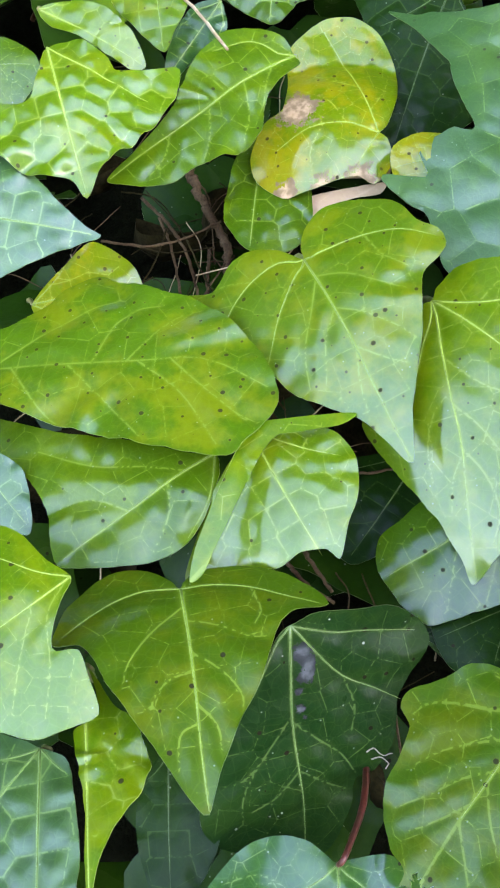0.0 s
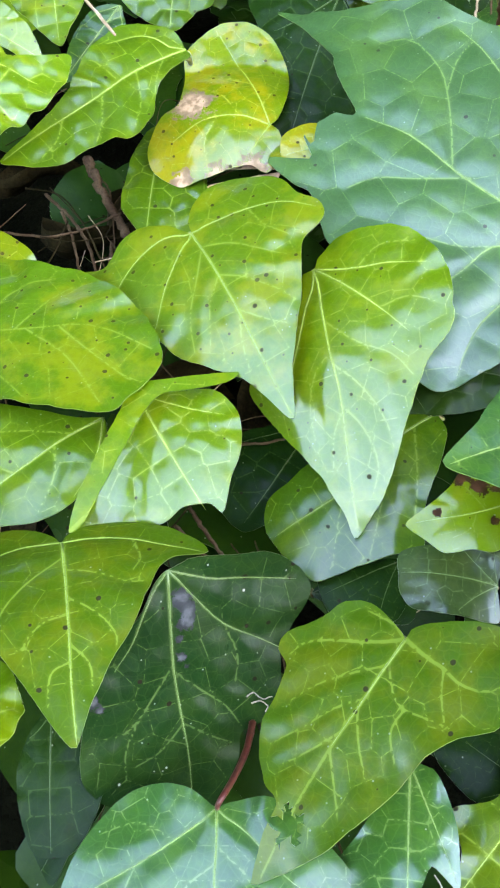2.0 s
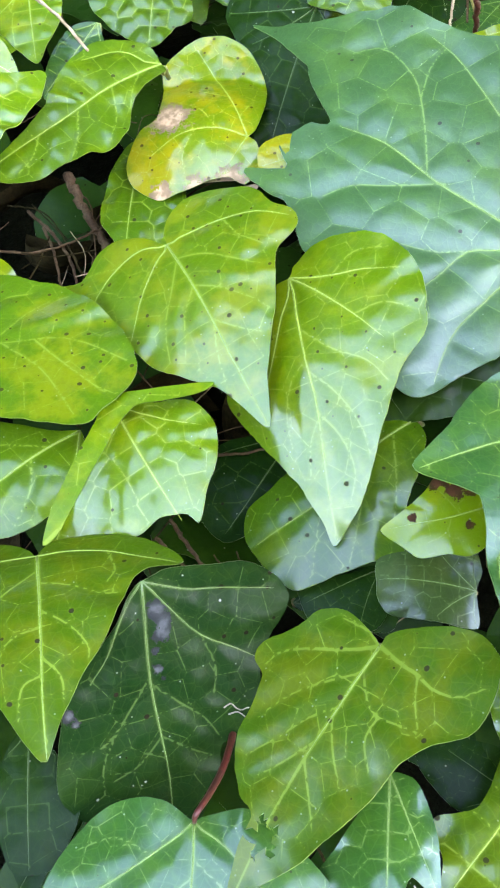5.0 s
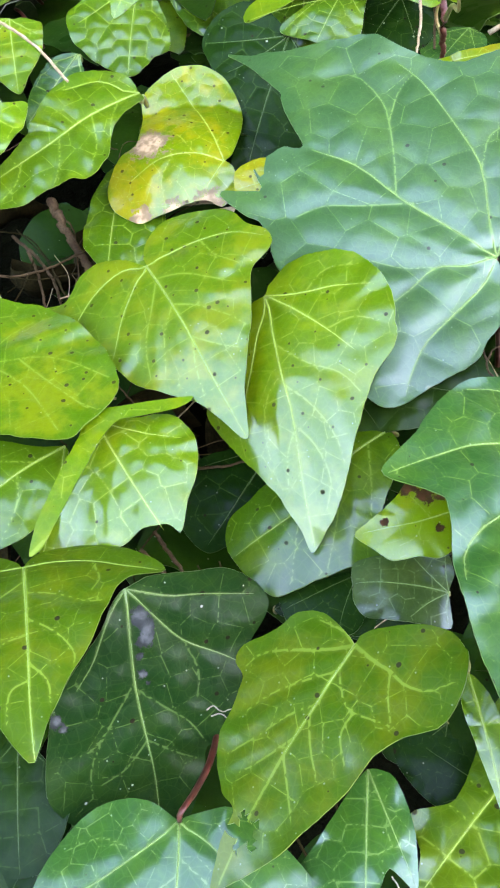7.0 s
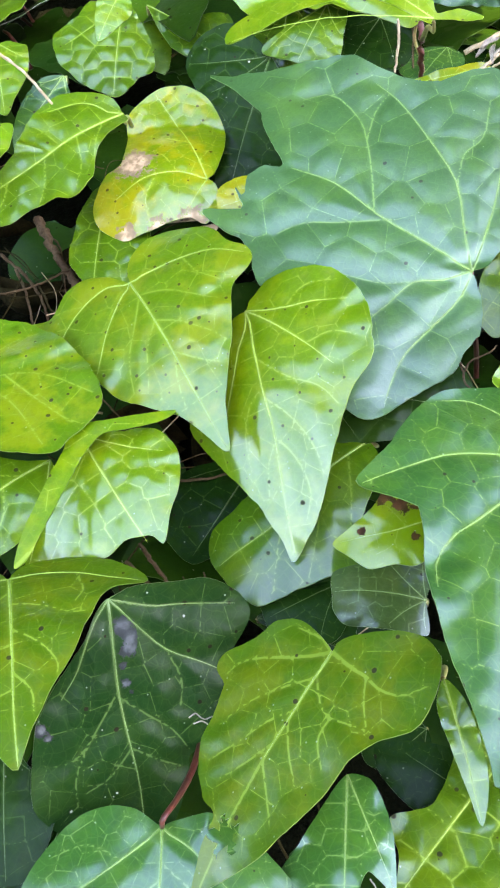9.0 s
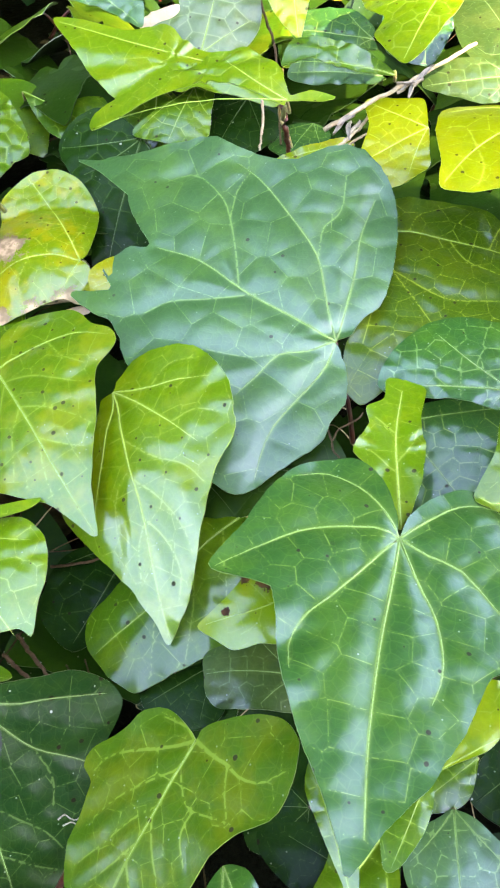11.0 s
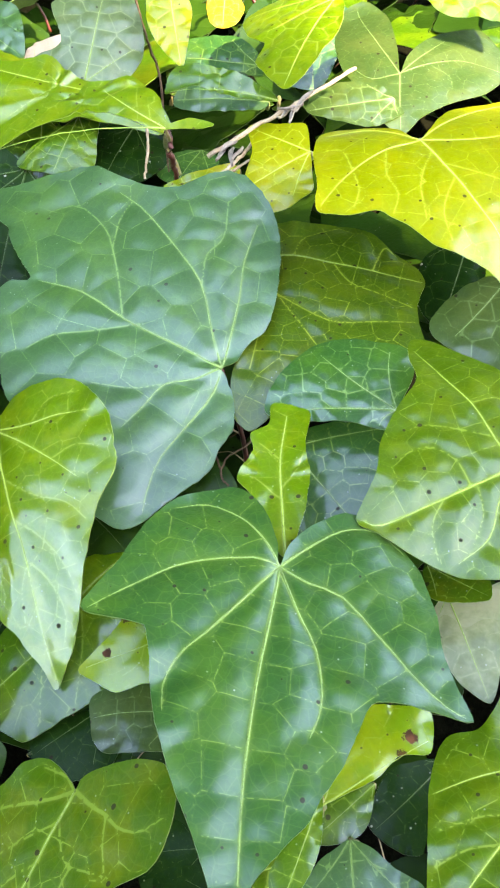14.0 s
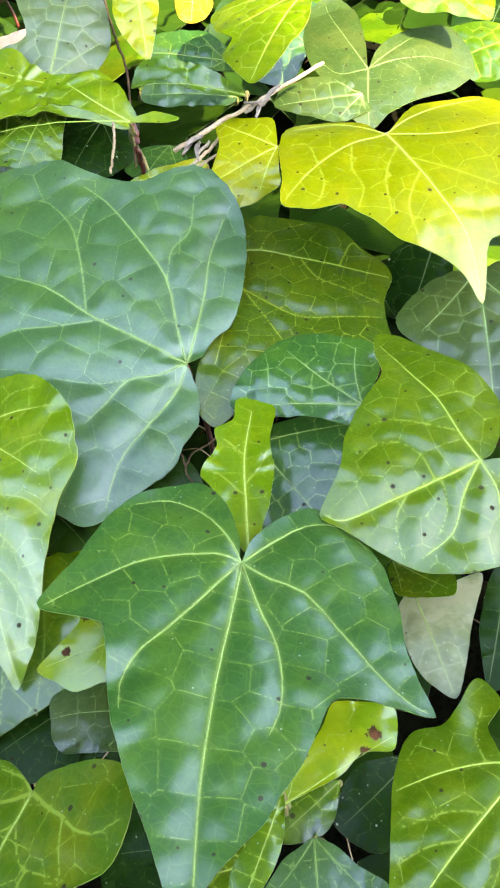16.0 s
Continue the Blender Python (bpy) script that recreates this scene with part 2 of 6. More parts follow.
def rib_pair(name, c):
    """Colours of the main ribs and of the small veins."""
    return plain_material(name + "_rib", c, tuple(v * 1.25 for v in c), 200, 0.3, 0.1, 0.0003), plain_material(name + "_vein", tuple(v * 0.75 for v in c), tuple(v * 0.9 for v in c), 200, 0.28, 0.1, 0.0003)


# The shade pair serves the low leaves; its colour is darkened like theirs.
RIBS = {
    "mid": rib_pair("mid", (0.13, 0.19, 0.028)), "lime": rib_pair("lime", (0.19, 0.26, 0.035)), "blue": rib_pair("blue", (0.10, 0.16, 0.036)),
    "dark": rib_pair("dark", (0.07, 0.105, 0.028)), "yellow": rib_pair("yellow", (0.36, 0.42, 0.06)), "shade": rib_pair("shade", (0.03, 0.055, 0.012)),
}
RIB_OF = {"dusk": "shade", "old": "shade", "silver": "mid", "dry": "yellow", "bold": "mid", "pale": "mid", "spotted": "mid", "olive": "mid", "deep": "blue", "glossy": "blue", "satin": "lime", "grey": "blue", "yellowed": "lime", "rust": "lime", "orange": "yellow"}
STALK = plain_material("leaf_stalk_green", (0.16, 0.20, 0.05), (0.20, 0.12, 0.05), 90, 0.45, 0.2, 0.0004)
SCRAP = plain_material("withered_scrap", (0.15, 0.12, 0.085), (0.24, 0.195, 0.14), 200, 0.8, 0.4, 0.0005)
RED_STALK = plain_material("leaf_stalk_red", (0.075, 0.014, 0.008), (0.055, 0.020, 0.010), 90, 0.42, 0.2, 0.0004)
BARK = plain_material("twig_bark", (0.038, 0.021, 0.010), (0.075, 0.047, 0.024), 150, 0.85, 0.7, 0.0008, 0.06)
STRAW = plain_material("dry_stalk", (0.24, 0.165, 0.09), (0.33, 0.25, 0.15), 200, 0.75, 0.4, 0.0004, 0.06)
# Litter browns are darkened to carry the shade down in the gaps.
SHADED_LITTER = plain_material("dead_leaf", (0.012, 0.0095, 0.003), (0.024, 0.017, 0.006), 90, 0.85, 0.5, 0.001, 0.03)
# Near-black base: the shade of the gaps is put into the soil colour.
SHADED_SOIL = plain_material("soil", (0.0022, 0.0026, 0.0009), (0.0045, 0.0048, 0.0018), 14, 0.95, 1.0, 0.01, 0.02)
RENDER = plain_material("wall_render", (0.16, 0.14, 0.12), (0.22, 0.19, 0.16), 3, 0.9, 0.4, 0.004)


# ---------------------------------------------------------------- helpers for meshes
def part(name, mesh, material, parent, label=""):
    mesh.materials.append(material)
    ob = new(name, mesh)
    ob.parent = parent
    return tagged(ob, label)


def tube_points(points, radii, sides=6, flat=1.0, up=(0, 0, 1)):
    """Corners and faces of a tapered tube along points, closed at both ends."""
    P = np.array(points, float)
    T = np.gradient(P, axis=0)
    T /= np.linalg.norm(T, axis=1)[:, None] + 1e-12
    A = np.cross(T, np.array(up, float))
    A /= np.linalg.norm(A, axis=1)[:, None] + 1e-9
    B = np.cross(A, T)
    r = np.broadcast_to(np.array(radii, float), (len(P),))
    verts, faces = [], []
    for i in range(len(P)):
        for j in range(sides):
            a = 2 * math.pi * j / sides
            verts.append(tuple(P[i] + r[i] * (A[i] * math.cos(a) + flat * B[i] * math.sin(a))))
    for i in range(len(P) - 1):
        for j in range(sides):
            a, b = i * sides + j, i * sides + (j + 1) % sides
            faces.append((a, b, b + sides, a + sides))
    faces += [tuple(range(sides))[::-1], tuple(range((len(P) - 1) * sides, len(P) * sides))]
    return verts, faces


def tube_mesh(name, points, radii, sides=6, flat=1.0, up=(0, 0, 1)):
    verts, faces = tube_points(points, radii, sides, flat, up)
    me = bpy.data.meshes.new(name)
    me.from_pydata(verts, [], faces)
    me.polygons.foreach_set("use_smooth", [True] * len(me.polygons))
    return me


def curve_points(ctrl, n):
    """A smooth open curve through the control points."""
    c = np.array(ctrl, float)
    c = np.vstack([2 * c[0] - c[1], c, 2 * c[-1] - c[-2]])
    out = []
    m = len(c) - 3
    for t in np.linspace(0, m - 1e-6, n):
        i, f = int(t), t - int(t)
        a, b, d, e = c[i : i + 4]
        out.append(0.5 * (2 * b + (d - a) * f + (2 * a - 5 * b + 4 * d - e) * f * f + (3 * b - a - 3 * d + e) * f ** 3))
    return np.array(out)


def closed_curve(ctrl, n):
    """A smooth closed curve, n points evenly spread along it."""
    c = np.array(ctrl, float)
    m = len(c)
    t = np.linspace(0, m, m * 12, endpoint=False)
    i, f = t.astype(int) % m, (t % 1)[:, None]
    a, b, d, e = c[i - 1], c[i], c[(i + 1) % m], c[(i + 2) % m]
    s = 0.8
    q = b + f * s * 0.5 * (d - a) + f ** 2 * (3 * (d - b) - s * 0.5 * (2 * (d - a) + (e - b))) + f ** 3 * (2 * (b - d) + s * 0.5 * ((d - a) + (e - b)))
    q = np.vstack([q, q[:1]])
    run = np.r_[0, np.cumsum(np.hypot(*np.diff(q, axis=0).T))]
    at = np.linspace(0, run[-1], n, endpoint=False)
    return np.c_[np.interp(at, run, q[:, 0]), np.interp(at, run, q[:, 1])]


def to_segments(p, a, b):
    """Distance of every point p from every segment a-b, and how far along it lies."""
    ab = b - a
    t = np.clip(((p[:, None] - a) * ab).sum(-1) / ((ab * ab).sum(-1) + 1e-12), 0, 1)
    return np.hypot(*np.moveaxis(p[:, None] - a - t[..., None] * ab, -1, 0)), t


def within(p, poly):
    """Which of the points p lie inside the polygon."""
    x, y = p[:, :1], p[:, 1:]
    x0, y0 = poly.T
    x1, y1 = np.roll(poly, -1, 0).T
    cross = ((y0 > y) != (y1 > y)) & (x < (x1 - x0) * (y - y0) / (y1 - y0 + 1e-12) + x0)
    return cross.sum(1) % 2 == 1


# ---------------------------------------------------------------- the ivy leaf
LEAF_COUNT = [0]
# how strongly the blade swells between its veins
QUILT = {"blue": 1.0, "deep": 0.9, "mid": 1.1, "olive": 0.7, "lime": 0.55, "spotted": 0.7, "dark": 1.2, "glossy": 0.6, "yellow": 0.6, "satin": 1.2}


def ivy_leaf(label, kind, at, turn, size, hub, rim, arch=0.12, cup=0.1, wave=1.0, scars=(), bites=(), stalk=None, red=False, ragged=0.003, fine=True, parent=None, veins=(), group="ivy leaves"):
    """One leaf. The blade lies in its own plane: y runs from the stalk to the tip, which is `size` metres away. rim: angle and reach
    of the margin seen from the hub, lobe by lobe. arch bows the midrib, cup turns the sides down, wave is the unevenness."""
    LEAF_COUNT[0] += 1
    rng = np.random.RandomState(LEAF_COUNT[0] * 7 + 3)
    rim = np.array(rim, float).reshape(-1, 2)
    ctrl = np.c_[hub[0] + rim[:, 1] * np.sin(np.radians(rim[:, 0])), hub[1] + rim[:, 1] * np.cos(np.radians(rim[:, 0]))]
    around, gap = (int(np.clip(size * 2400, 90, 220)), 0.0017) if fine else (44, 0.009)
    edge = closed_curve(ctrl, around)
    centre = np.array(hub, float)
    jag = np.convolve(rng.normal(0, 1, around + 4), (0.25, 0.5, 0.25, 0.3, 0.1), "valid")[:around]
    edge = edge + (edge - centre) / (np.hypot(*(edge - centre).T)[:, None] + 1e-6) * ragged * jag[:, None]

    # veins: midrib, one rib to each lobe, then side veins
    stalk_at = np.array((0.0, 0.0))
    far = np.hypot(*(edge - stalk_at).T)
    ang = np.degrees(np.arctan2(edge[:, 0], edge[:, 1]))
    ends = [np.array((0.0, 0.97))]
    lobes = [i for i in range(around) if far[i] > 0.35 and far[i] >= max(far[(i + np.arange(-around // 9, around // 9 + 1)) % around])]
    taken = [0.0]
    for i in sorted(lobes, key=lambda j: -far[j]):
        if min(abs((ang[i] - q + 180) % 360 - 180) for q in taken) > 24 and len(taken) < 6:
            taken.append(ang[i])
            ends.append(edge[i] * 0.96)
    for want in (42, -42, 88, -88, 130, -130):
        if min(abs((want - q + 180) % 360 - 180) for q in taken) > 30:
            i = int(np.argmin(abs((ang - want + 180) % 360 - 180)))
            if far[i] > 0.2:
                taken.append(ang[i])
                ends.append(edge[i] * 0.86)
    ends = [e for n, e in enumerate(ends) if n == 0 or within(np.linspace(0.15, 1.0, 9)[:, None] * e, edge).mean() > 0.95]
    mains, segs, widths = [], [], []
    thin = 0.001 / size * min(1.0, size / 0.06)
    rooted = []
    for v in veins:
        line = curve_points(np.array(v, float).reshape(-1, 2), 13)
        first = np.hypot(*line[0]) < 0.06
        rooted.append(first)
        if first:
            line[0] = stalk_at
        mains.append(line)
        w = np.linspace(0.75, 0.3, 12) * (1.0 if len(mains) == 1 else 0.8) * thin if first else np.linspace(0.34, 0.22, 12) * thin
        for q in range(12):
            segs.append((line[q], line[q + 1])), widths.append(w[q])
    for n, e in enumerate(() if veins else ends):
        rooted.append(True)
        mid = e * 0.5 + np.array((-e[1], e[0])) * rng.uniform(-0.06, 0.06) * (0.5 if n == 0 else 1) + (np.array((0, 0.04)) if n else 0)
        s = np.linspace(0, 1, 13)[:, None]
        line = (1 - s) ** 2 * stalk_at + 2 * s * (1 - s) * mid + s * s * e
        mains.append(line)
        w = np.linspace(0.75, 0.28, 12) * (1.0 if n == 0 else 0.8) * thin
        for q in range(12):
            segs.append((line[q], line[q + 1])), widths.append(w[q])
    mains_a, mains_b = np.array([g for g, _ in segs]), np.array([h for _, h in segs])
    own = np.repeat(np.arange(len(mains)), 12)
    if fine:
        # net of smaller veins: even cells on both sides of the ribs, and side veins that zigzag outwards through the net
        cell = min(max(0.0098, 0.085 * np.ptp(edge, axis=0).max() * size) / size, 0.17)
        seeds, pairs = np.zeros((0, 2)), set()
        for line in mains:
            run = np.r_[0, np.cumsum(np.hypot(*np.diff(line, axis=0).T))]
            for at_ in np.arange(0.6 * cell, run[-1], 1.05 * cell):
                at_ += rng.uniform(-0.2, 0.2) * cell
                p = np.array((np.interp(at_, run, line[:, 0]), np.interp(at_, run, line[:, 1])))
                d = np.array((np.interp(at_ + 0.02, run, line[:, 0]), np.interp(at_ + 0.02, run, line[:, 1]))) - p
                d = d / (np.hypot(*d) + 1e-9) if np.hypot(*d) > 1e-6 else line[-1] / np.hypot(*line[-1])
                two = np.array([p + 0.48 * cell * np.array((d[1], -d[0])), p - 0.48 * cell * np.array((d[1], -d[0]))])
                if len(seeds) == 0 or np.hypot(*(seeds[:, None] - two).transpose(2, 0, 1)).min() > 0.6 * cell:
                    pairs.add((len(seeds), len(seeds) + 1))
                    seeds = np.vstack([seeds, two])
        low_, high_ = edge.min(0) - 1.5 * cell, edge.max(0) + 1.5 * cell
        for p in rng.uniform(low_, high_, (int(14 * np.prod(high_ - low_) / cell ** 2), 2)):
            if np.hypot(*(seeds - p).T).min() > rng.uniform(0.62, 1.0) * cell:
                seeds = np.vstack([seeds, p])
        _, _, tris, *_ = delaunay_2d_cdt([Vector(p) for p in seeds], [], [], 0, 1e-7)
        nodes, sides_of, links = [], {}, collections.defaultdict(list)
        for n, f in enumerate(tris):
            a, b, c = seeds[list(f)]
            m2 = np.array((b - a, c - a))
            nodes.append(np.linalg.solve(2 * m2, np.array((b @ b - a @ a, c @ c - a @ a))))
            for g, h in ((f[0], f[1]), (f[1], f[2]), (f[2], f[0])):
                sides_of.setdefault((min(g, h), max(g, h)), []).append(n)
        nodes = np.array(nodes)
        inside = within(nodes, edge * 0.97 + centre * 0.03)
        weight = {}
        for key, two in sides_of.items():
            if len(two) == 2 and key not in pairs and inside[two].any() and np.hypot(*(nodes[two[0]] - nodes[two[1]])) < 1.6 * cell:
                weight[tuple(two)] = 0.17
                links[two[0]].append(two[1]), links[two[1]].append(two[0])
        for n, line in enumerate(() if veins else mains):
            others = own != n
            for side in (1, -1):
                for f in np.arange(0.16 + 0.05 * side, 0.92, 0.17 if n == 0 else 0.26):
                    q = line[int(f * 12)]
                    d = line[min(12, int(f * 12) + 1)] - line[max(0, int(f * 12) - 1)]
                    a = math.atan2(d[0], d[1]) + radians(side * rng.uniform(44, 58))
                    v = np.array((math.sin(a), math.cos(a)))
                    here = int(np.argmin(np.hypot(*(nodes - q - 0.3 * cell * v).T)))
                    if not inside[here]:
                        continue
                    segs.append((q, nodes[here])), widths.append(0.3 * thin)
                    for step in range(12):
                        best = max(links[here], key=lambda o: (nodes[o] - nodes[here]) @ v / (np.hypot(*(nodes[o] - nodes[here])) + 1e-9), default=None)
                        if best is None or (nodes[best] - nodes[here]) @ v < 0.2 * np.hypot(*(nodes[best] - nodes[here])):
                            break
                        key = (here, best) if (here, best) in weight else (best, here)
                        if weight[key] > 0.22:
                            break
                        weight[key] = 0.27 - 0.008 * step
                        here = best
                        if not inside[here] or others.any() and to_segments(nodes[here][None], mains_a[others], mains_b[others])[0].min() < 0.35 * cell:
                            break
                        a -= side * 0.05
                        v = np.array((math.sin(a), math.cos(a)))
        rimmed = edge * 0.985 + centre * 0.015
        for (g, h), w in weight.items():
            p = nodes[g] + (nodes[h] - nodes[g]) * np.linspace(0, 1, 5)[:, None]
            ok = within(p, rimmed)
            if ok.all():
                segs.append((p[0], p[4])), widths.append(w * thin)
            else:
                for e in range(4):
                    if ok[e] and ok[e + 1]:
                        segs.append((p[e], p[e + 1])), widths.append(w * thin)
    SA, SB, SW = np.array([s[0] for s in segs]), np.array([s[1] for s in segs]), np.array(widths)
    tilt = rng.uniform(0, 6.28, 8)

    def lift(uv, near):
        u, v = uv[:, 0], uv[:, 1]
        h = arch * (v - v * v) - cup * u * u
        h = np.clip(h, -0.35, 0.35)
        h += wave * 0.0045 * (np.sin(5.1 * u + 2.3 * v + tilt[0]) + np.sin(6.7 * v - 3.1 * u + tilt[1]) * 0.8 + 0.3 * np.sin(13 * u + 4 * v + tilt[2]) + 0.3 * np.sin(12 * v - 6 * u + tilt[3]))
        d = np.min(np.hypot(*(uv[:, None] - edge[None]).transpose(2, 0, 1)), 1)
        shore = np.clip(d * 9, 0, 1)
        p, q = u * size, v * size
        h += wave * min(1.0, size / 0.06) / size * 0.00006 * shore * (np.sin(230 * p + 90 * q + tilt[2] * 3) + np.sin(250 * q - 110 * p + tilt[3] * 3) + 0.6 * np.sin(330 * p - 280 * q + tilt[0]))
        h += wave * min(1.0, size / 0.06) / size * (0.0010 * (1 - np.exp(-(near[0] * size / 0.0055) ** 2)) + 0.0004 * (1 - np.exp(-(near[1] * size / 0.0028) ** 2))) * QUILT.get(kind, 1.0)
        a = np.arctan2(u - hub[0], v - hub[1])
        return h + wave * 0.009 * np.clip(1 - d * 6, 0, 1) * np.sin(a * 7 + tilt[4] + 1.5 * np.sin(a * 3 + tilt[5]))

    # an even net of points inside the margin, joined into triangles
    step = gap / size
    (x0, y0), (x1, y1) = edge.min(0), edge.max(0)
    ys = np.arange(y0 + step * 0.5, y1, step * 0.87)
    inner = np.vstack([np.c_[np.arange(x0 + (0.5 if i % 2 else 0.0) * step, x1, step), np.full(len(np.arange(x0 + (0.5 if i % 2 else 0.0) * step, x1, step)), y)] for i, y in enumerate(ys)])
    inner = inner[within(inner, edge)]
    inner = inner[np.min(np.hypot(*(inner[:, None] - edge[None]).transpose(2, 0, 1)), 1) > step * 0.6]
    if fine:
        # extra points on and beside the veins keep them crisp
        along = []
        for (g, h), w in zip(segs, widths):
            m_ = max(1, int(np.hypot(*(h - g)) * size / 0.0013))
            t_ = (np.arange(m_) / m_)[:, None]
            c_ = g + (h - g) * t_
            nrm = np.array((h[1] - g[1], g[0] - h[0])) / (np.hypot(*(h - g)) + 1e-9)
            along += [c_, c_ + nrm * max(w * 1.5, 0.00026 / size), c_ - nrm * max(w * 1.5, 0.00026 / size)]
        along = np.vstack(along)
        along = along[within(along, edge * 0.985 + centre * 0.015)]
        inner = np.vstack([along, inner])
        _, first = np.unique(np.round(inner / (0.00021 / size)).astype(int), axis=0, return_index=True)
        inner = inner[np.sort(first)]
    points = [Vector(p) for p in np.vstack([edge, inner])]
    flat_v, _, faces, *_ = delaunay_2d_cdt(points, [], [list(range(around))], 1, 1e-6)
    uv = np.array([tuple(p) for p in flat_v])
    dist, _ = to_segments(uv, SA, SB)
    rib = (dist / SW + np.where(SW < 0.195 * thin, rng.uniform(0.15, 0.75, len(SW)), 0.0)).min(1)
    small = SW < 0.205 * thin if fine else np.zeros(len(SW), bool)
    small &= np.arange(len(SW)) > 11
    near = (dist[:, ~small].min(1), dist.min(1))
    scar = np.zeros(len(uv))
    for su, sv, sr in scars:
        scar = np.maximum(scar, np.clip(1.15 - 0.65 * np.hypot(uv[:, 0] - su, uv[:, 1] - sv) / sr, 0, 1))
    z = lift(uv, near)
    top = np.c_[uv * size, z * size]
    low = top.copy()
    low[:, 2] -= 0.00035
    count = len(top)
    faces = [tuple(f) for f in faces]
    if bites:
        keep = []
        for f in faces:
            c = uv[list(f)].mean(0)
            if all(math.hypot(c[0] - bu, c[1] - bv) > br * (1 + 0.35 * math.sin(5 * math.atan2(c[0] - bu, c[1] - bv) + tilt[6])) for bu, bv, br in bites):
                keep.append(f)
        faces = keep
    f = faces[0]
    if np.cross(top[f[1]] - top[f[0]], top[f[2]] - top[f[0]])[2] < 0:
        faces = [f[::-1] for f in faces]
    under = [tuple(v + count for v in f[::-1]) for f in faces]
    sides = {}
    for f in faces:
        for a, b in zip(f, f[1:] + f[:1]):
            sides[(a, b)] = True
    border = [(a, b) for a, b in sides if (b, a) not in sides]
    names = sorted({v for e in border for v in e})
    rank = {v: 2 * count + i for i, v in enumerate(names)}
    extra = len(names)
    wall = [(rank[b], rank[a], rank[a] + extra, rank[b] + extra) for a, b in border]
    every = np.r_[np.arange(count), np.arange(count), names, names].astype(int)
    places = np.vstack([top, low, top[names], low[names]])
    me = bpy.data.meshes.new("blade")
    me.from_pydata(places.tolist(), [], faces + under + wall)
    me.polygons.foreach_set("use_smooth", [True] * len(me.polygons))
    shift = rng.uniform(0, 5, 2)
    flat = np.c_[uv * size + shift, np.zeros(len(uv))]
    me.attributes.new("flat", "FLOAT_VECTOR", "POINT").data.foreach_set("vector", flat[every].ravel())
    me.attributes.new("rib", "FLOAT", "POINT").data.foreach_set("value", rib[every])
    me.attributes.new("scar", "FLOAT", "POINT").data.foreach_set("value", scar[every])

    pose_m = pose(*at, *turn)
    if fine and not veins and parent is None:
        # the lesser leaves lean each its own way
        middle = pose_m @ Vector((hub[0] * size, hub[1] * size, 0))
        lean = Euler((radians(rng.normal(0, 4)), radians(rng.normal(0, 4)), 0)).to_matrix().to_4x4()
        pose_m = Matrix.Translation(middle) @ lean @ Matrix.Translation(-middle) @ pose_m
    if parent is not None:
        blade = part("folded_margin", me, LEAVES[kind], parent, label)
        blade.matrix_basis = parent.matrix_basis.inverted() @ pose_m
        return blade
    leaf = new("ivy_leaf")
    leaf.matrix_basis = pose_m
    tagged(leaf, label, "leaf", group)
    blade = part("blade", me, LEAVES[kind], leaf)
    rib_mat, vein_mat = RIBS[RIB_OF.get(kind, kind)]
    me.materials.append(UNDER_SHADED if kind in ("shade", "dusk") else UNDER), me.materials.append(vein_mat)
    for p in me.polygons:
        if len(faces) <= p.index < len(faces) + len(under):
            p.material_index = 1
        elif p.index >= len(faces) + len(under):
            p.material_index = 2
    if fine:
        for n, line in enumerate(mains):
            if bites and n or not rooted[n]:
                continue
            if bites:
                line = curve_points(line[: max(4, int(12 * (min(b[1] for b in bites) - 0.06)))], 13)
            pts = np.c_[line * size, lift(line, np.zeros((2, len(line)))) * size + 0.00004]
            w = np.linspace(0.00040, 0.00007, 13) * (1.0 if n == 0 else 0.75) * min(1.0, size / 0.06)
            part("midrib" if n == 0 else "side_rib", tube_mesh("rib", pts, w, 6, 0.55), rib_mat, leaf)
    if stalk is not None:
        start = np.array((0.0, 0.0, float(lift(np.zeros((1, 2)), np.zeros((2, 1)))[0]) * size - 0.0012))
        pts = curve_points([start, *stalk], 12)
        part("petiole", tube_mesh("petiole", pts, np.linspace(0.0007, 0.0012, 12), 7), RED_STALK if red else STALK, leaf)
    return leaf


def bank(x, y, off=0.0):
    """Height of the leafy bank, off metres above its face."""
    return 0.6292 + 0.1478 * x + 0.4126 * y + off / 0.9159


# ---------------------------------------------------------------- ground
def ground_height(x, y):
    yy = np.clip(y, -0.6, 3.0)
    xx = np.clip(x, -3.0, 3.0)
    h = 0.6292 + 0.1478 * xx + 0.4126 * yy - 0.18
    return h + 0.012 * np.sin(9 * x + 3 * y) + 0.01 * np.sin(7 * y - 11 * x)


steps = np.r_[-80, -40, -20, -10, -5, np.arange(-3, 3.01, 0.06), 5, 10, 20, 40, 80]
gx, gy = np.meshgrid(steps, steps)
verts = np.c_[gx.ravel(), gy.ravel(), ground_height(gx, gy).ravel()]
m = len(steps)
me = bpy.data.meshes.new("ground")
me.from_pydata(verts.tolist(), [], [(j * m + i, j * m + i + 1, (j + 1) * m + i + 1, (j + 1) * m + i) for j in range(m - 1) for i in range(m - 1)])
me.polygons.foreach_set("use_smooth", [True] * len(me.polygons))
me.materials.append(SHADED_SOIL)
tagged(new("ground", me), "crumbly soil of a sloping garden bank, shade in its colour", "ground", kind="structure")

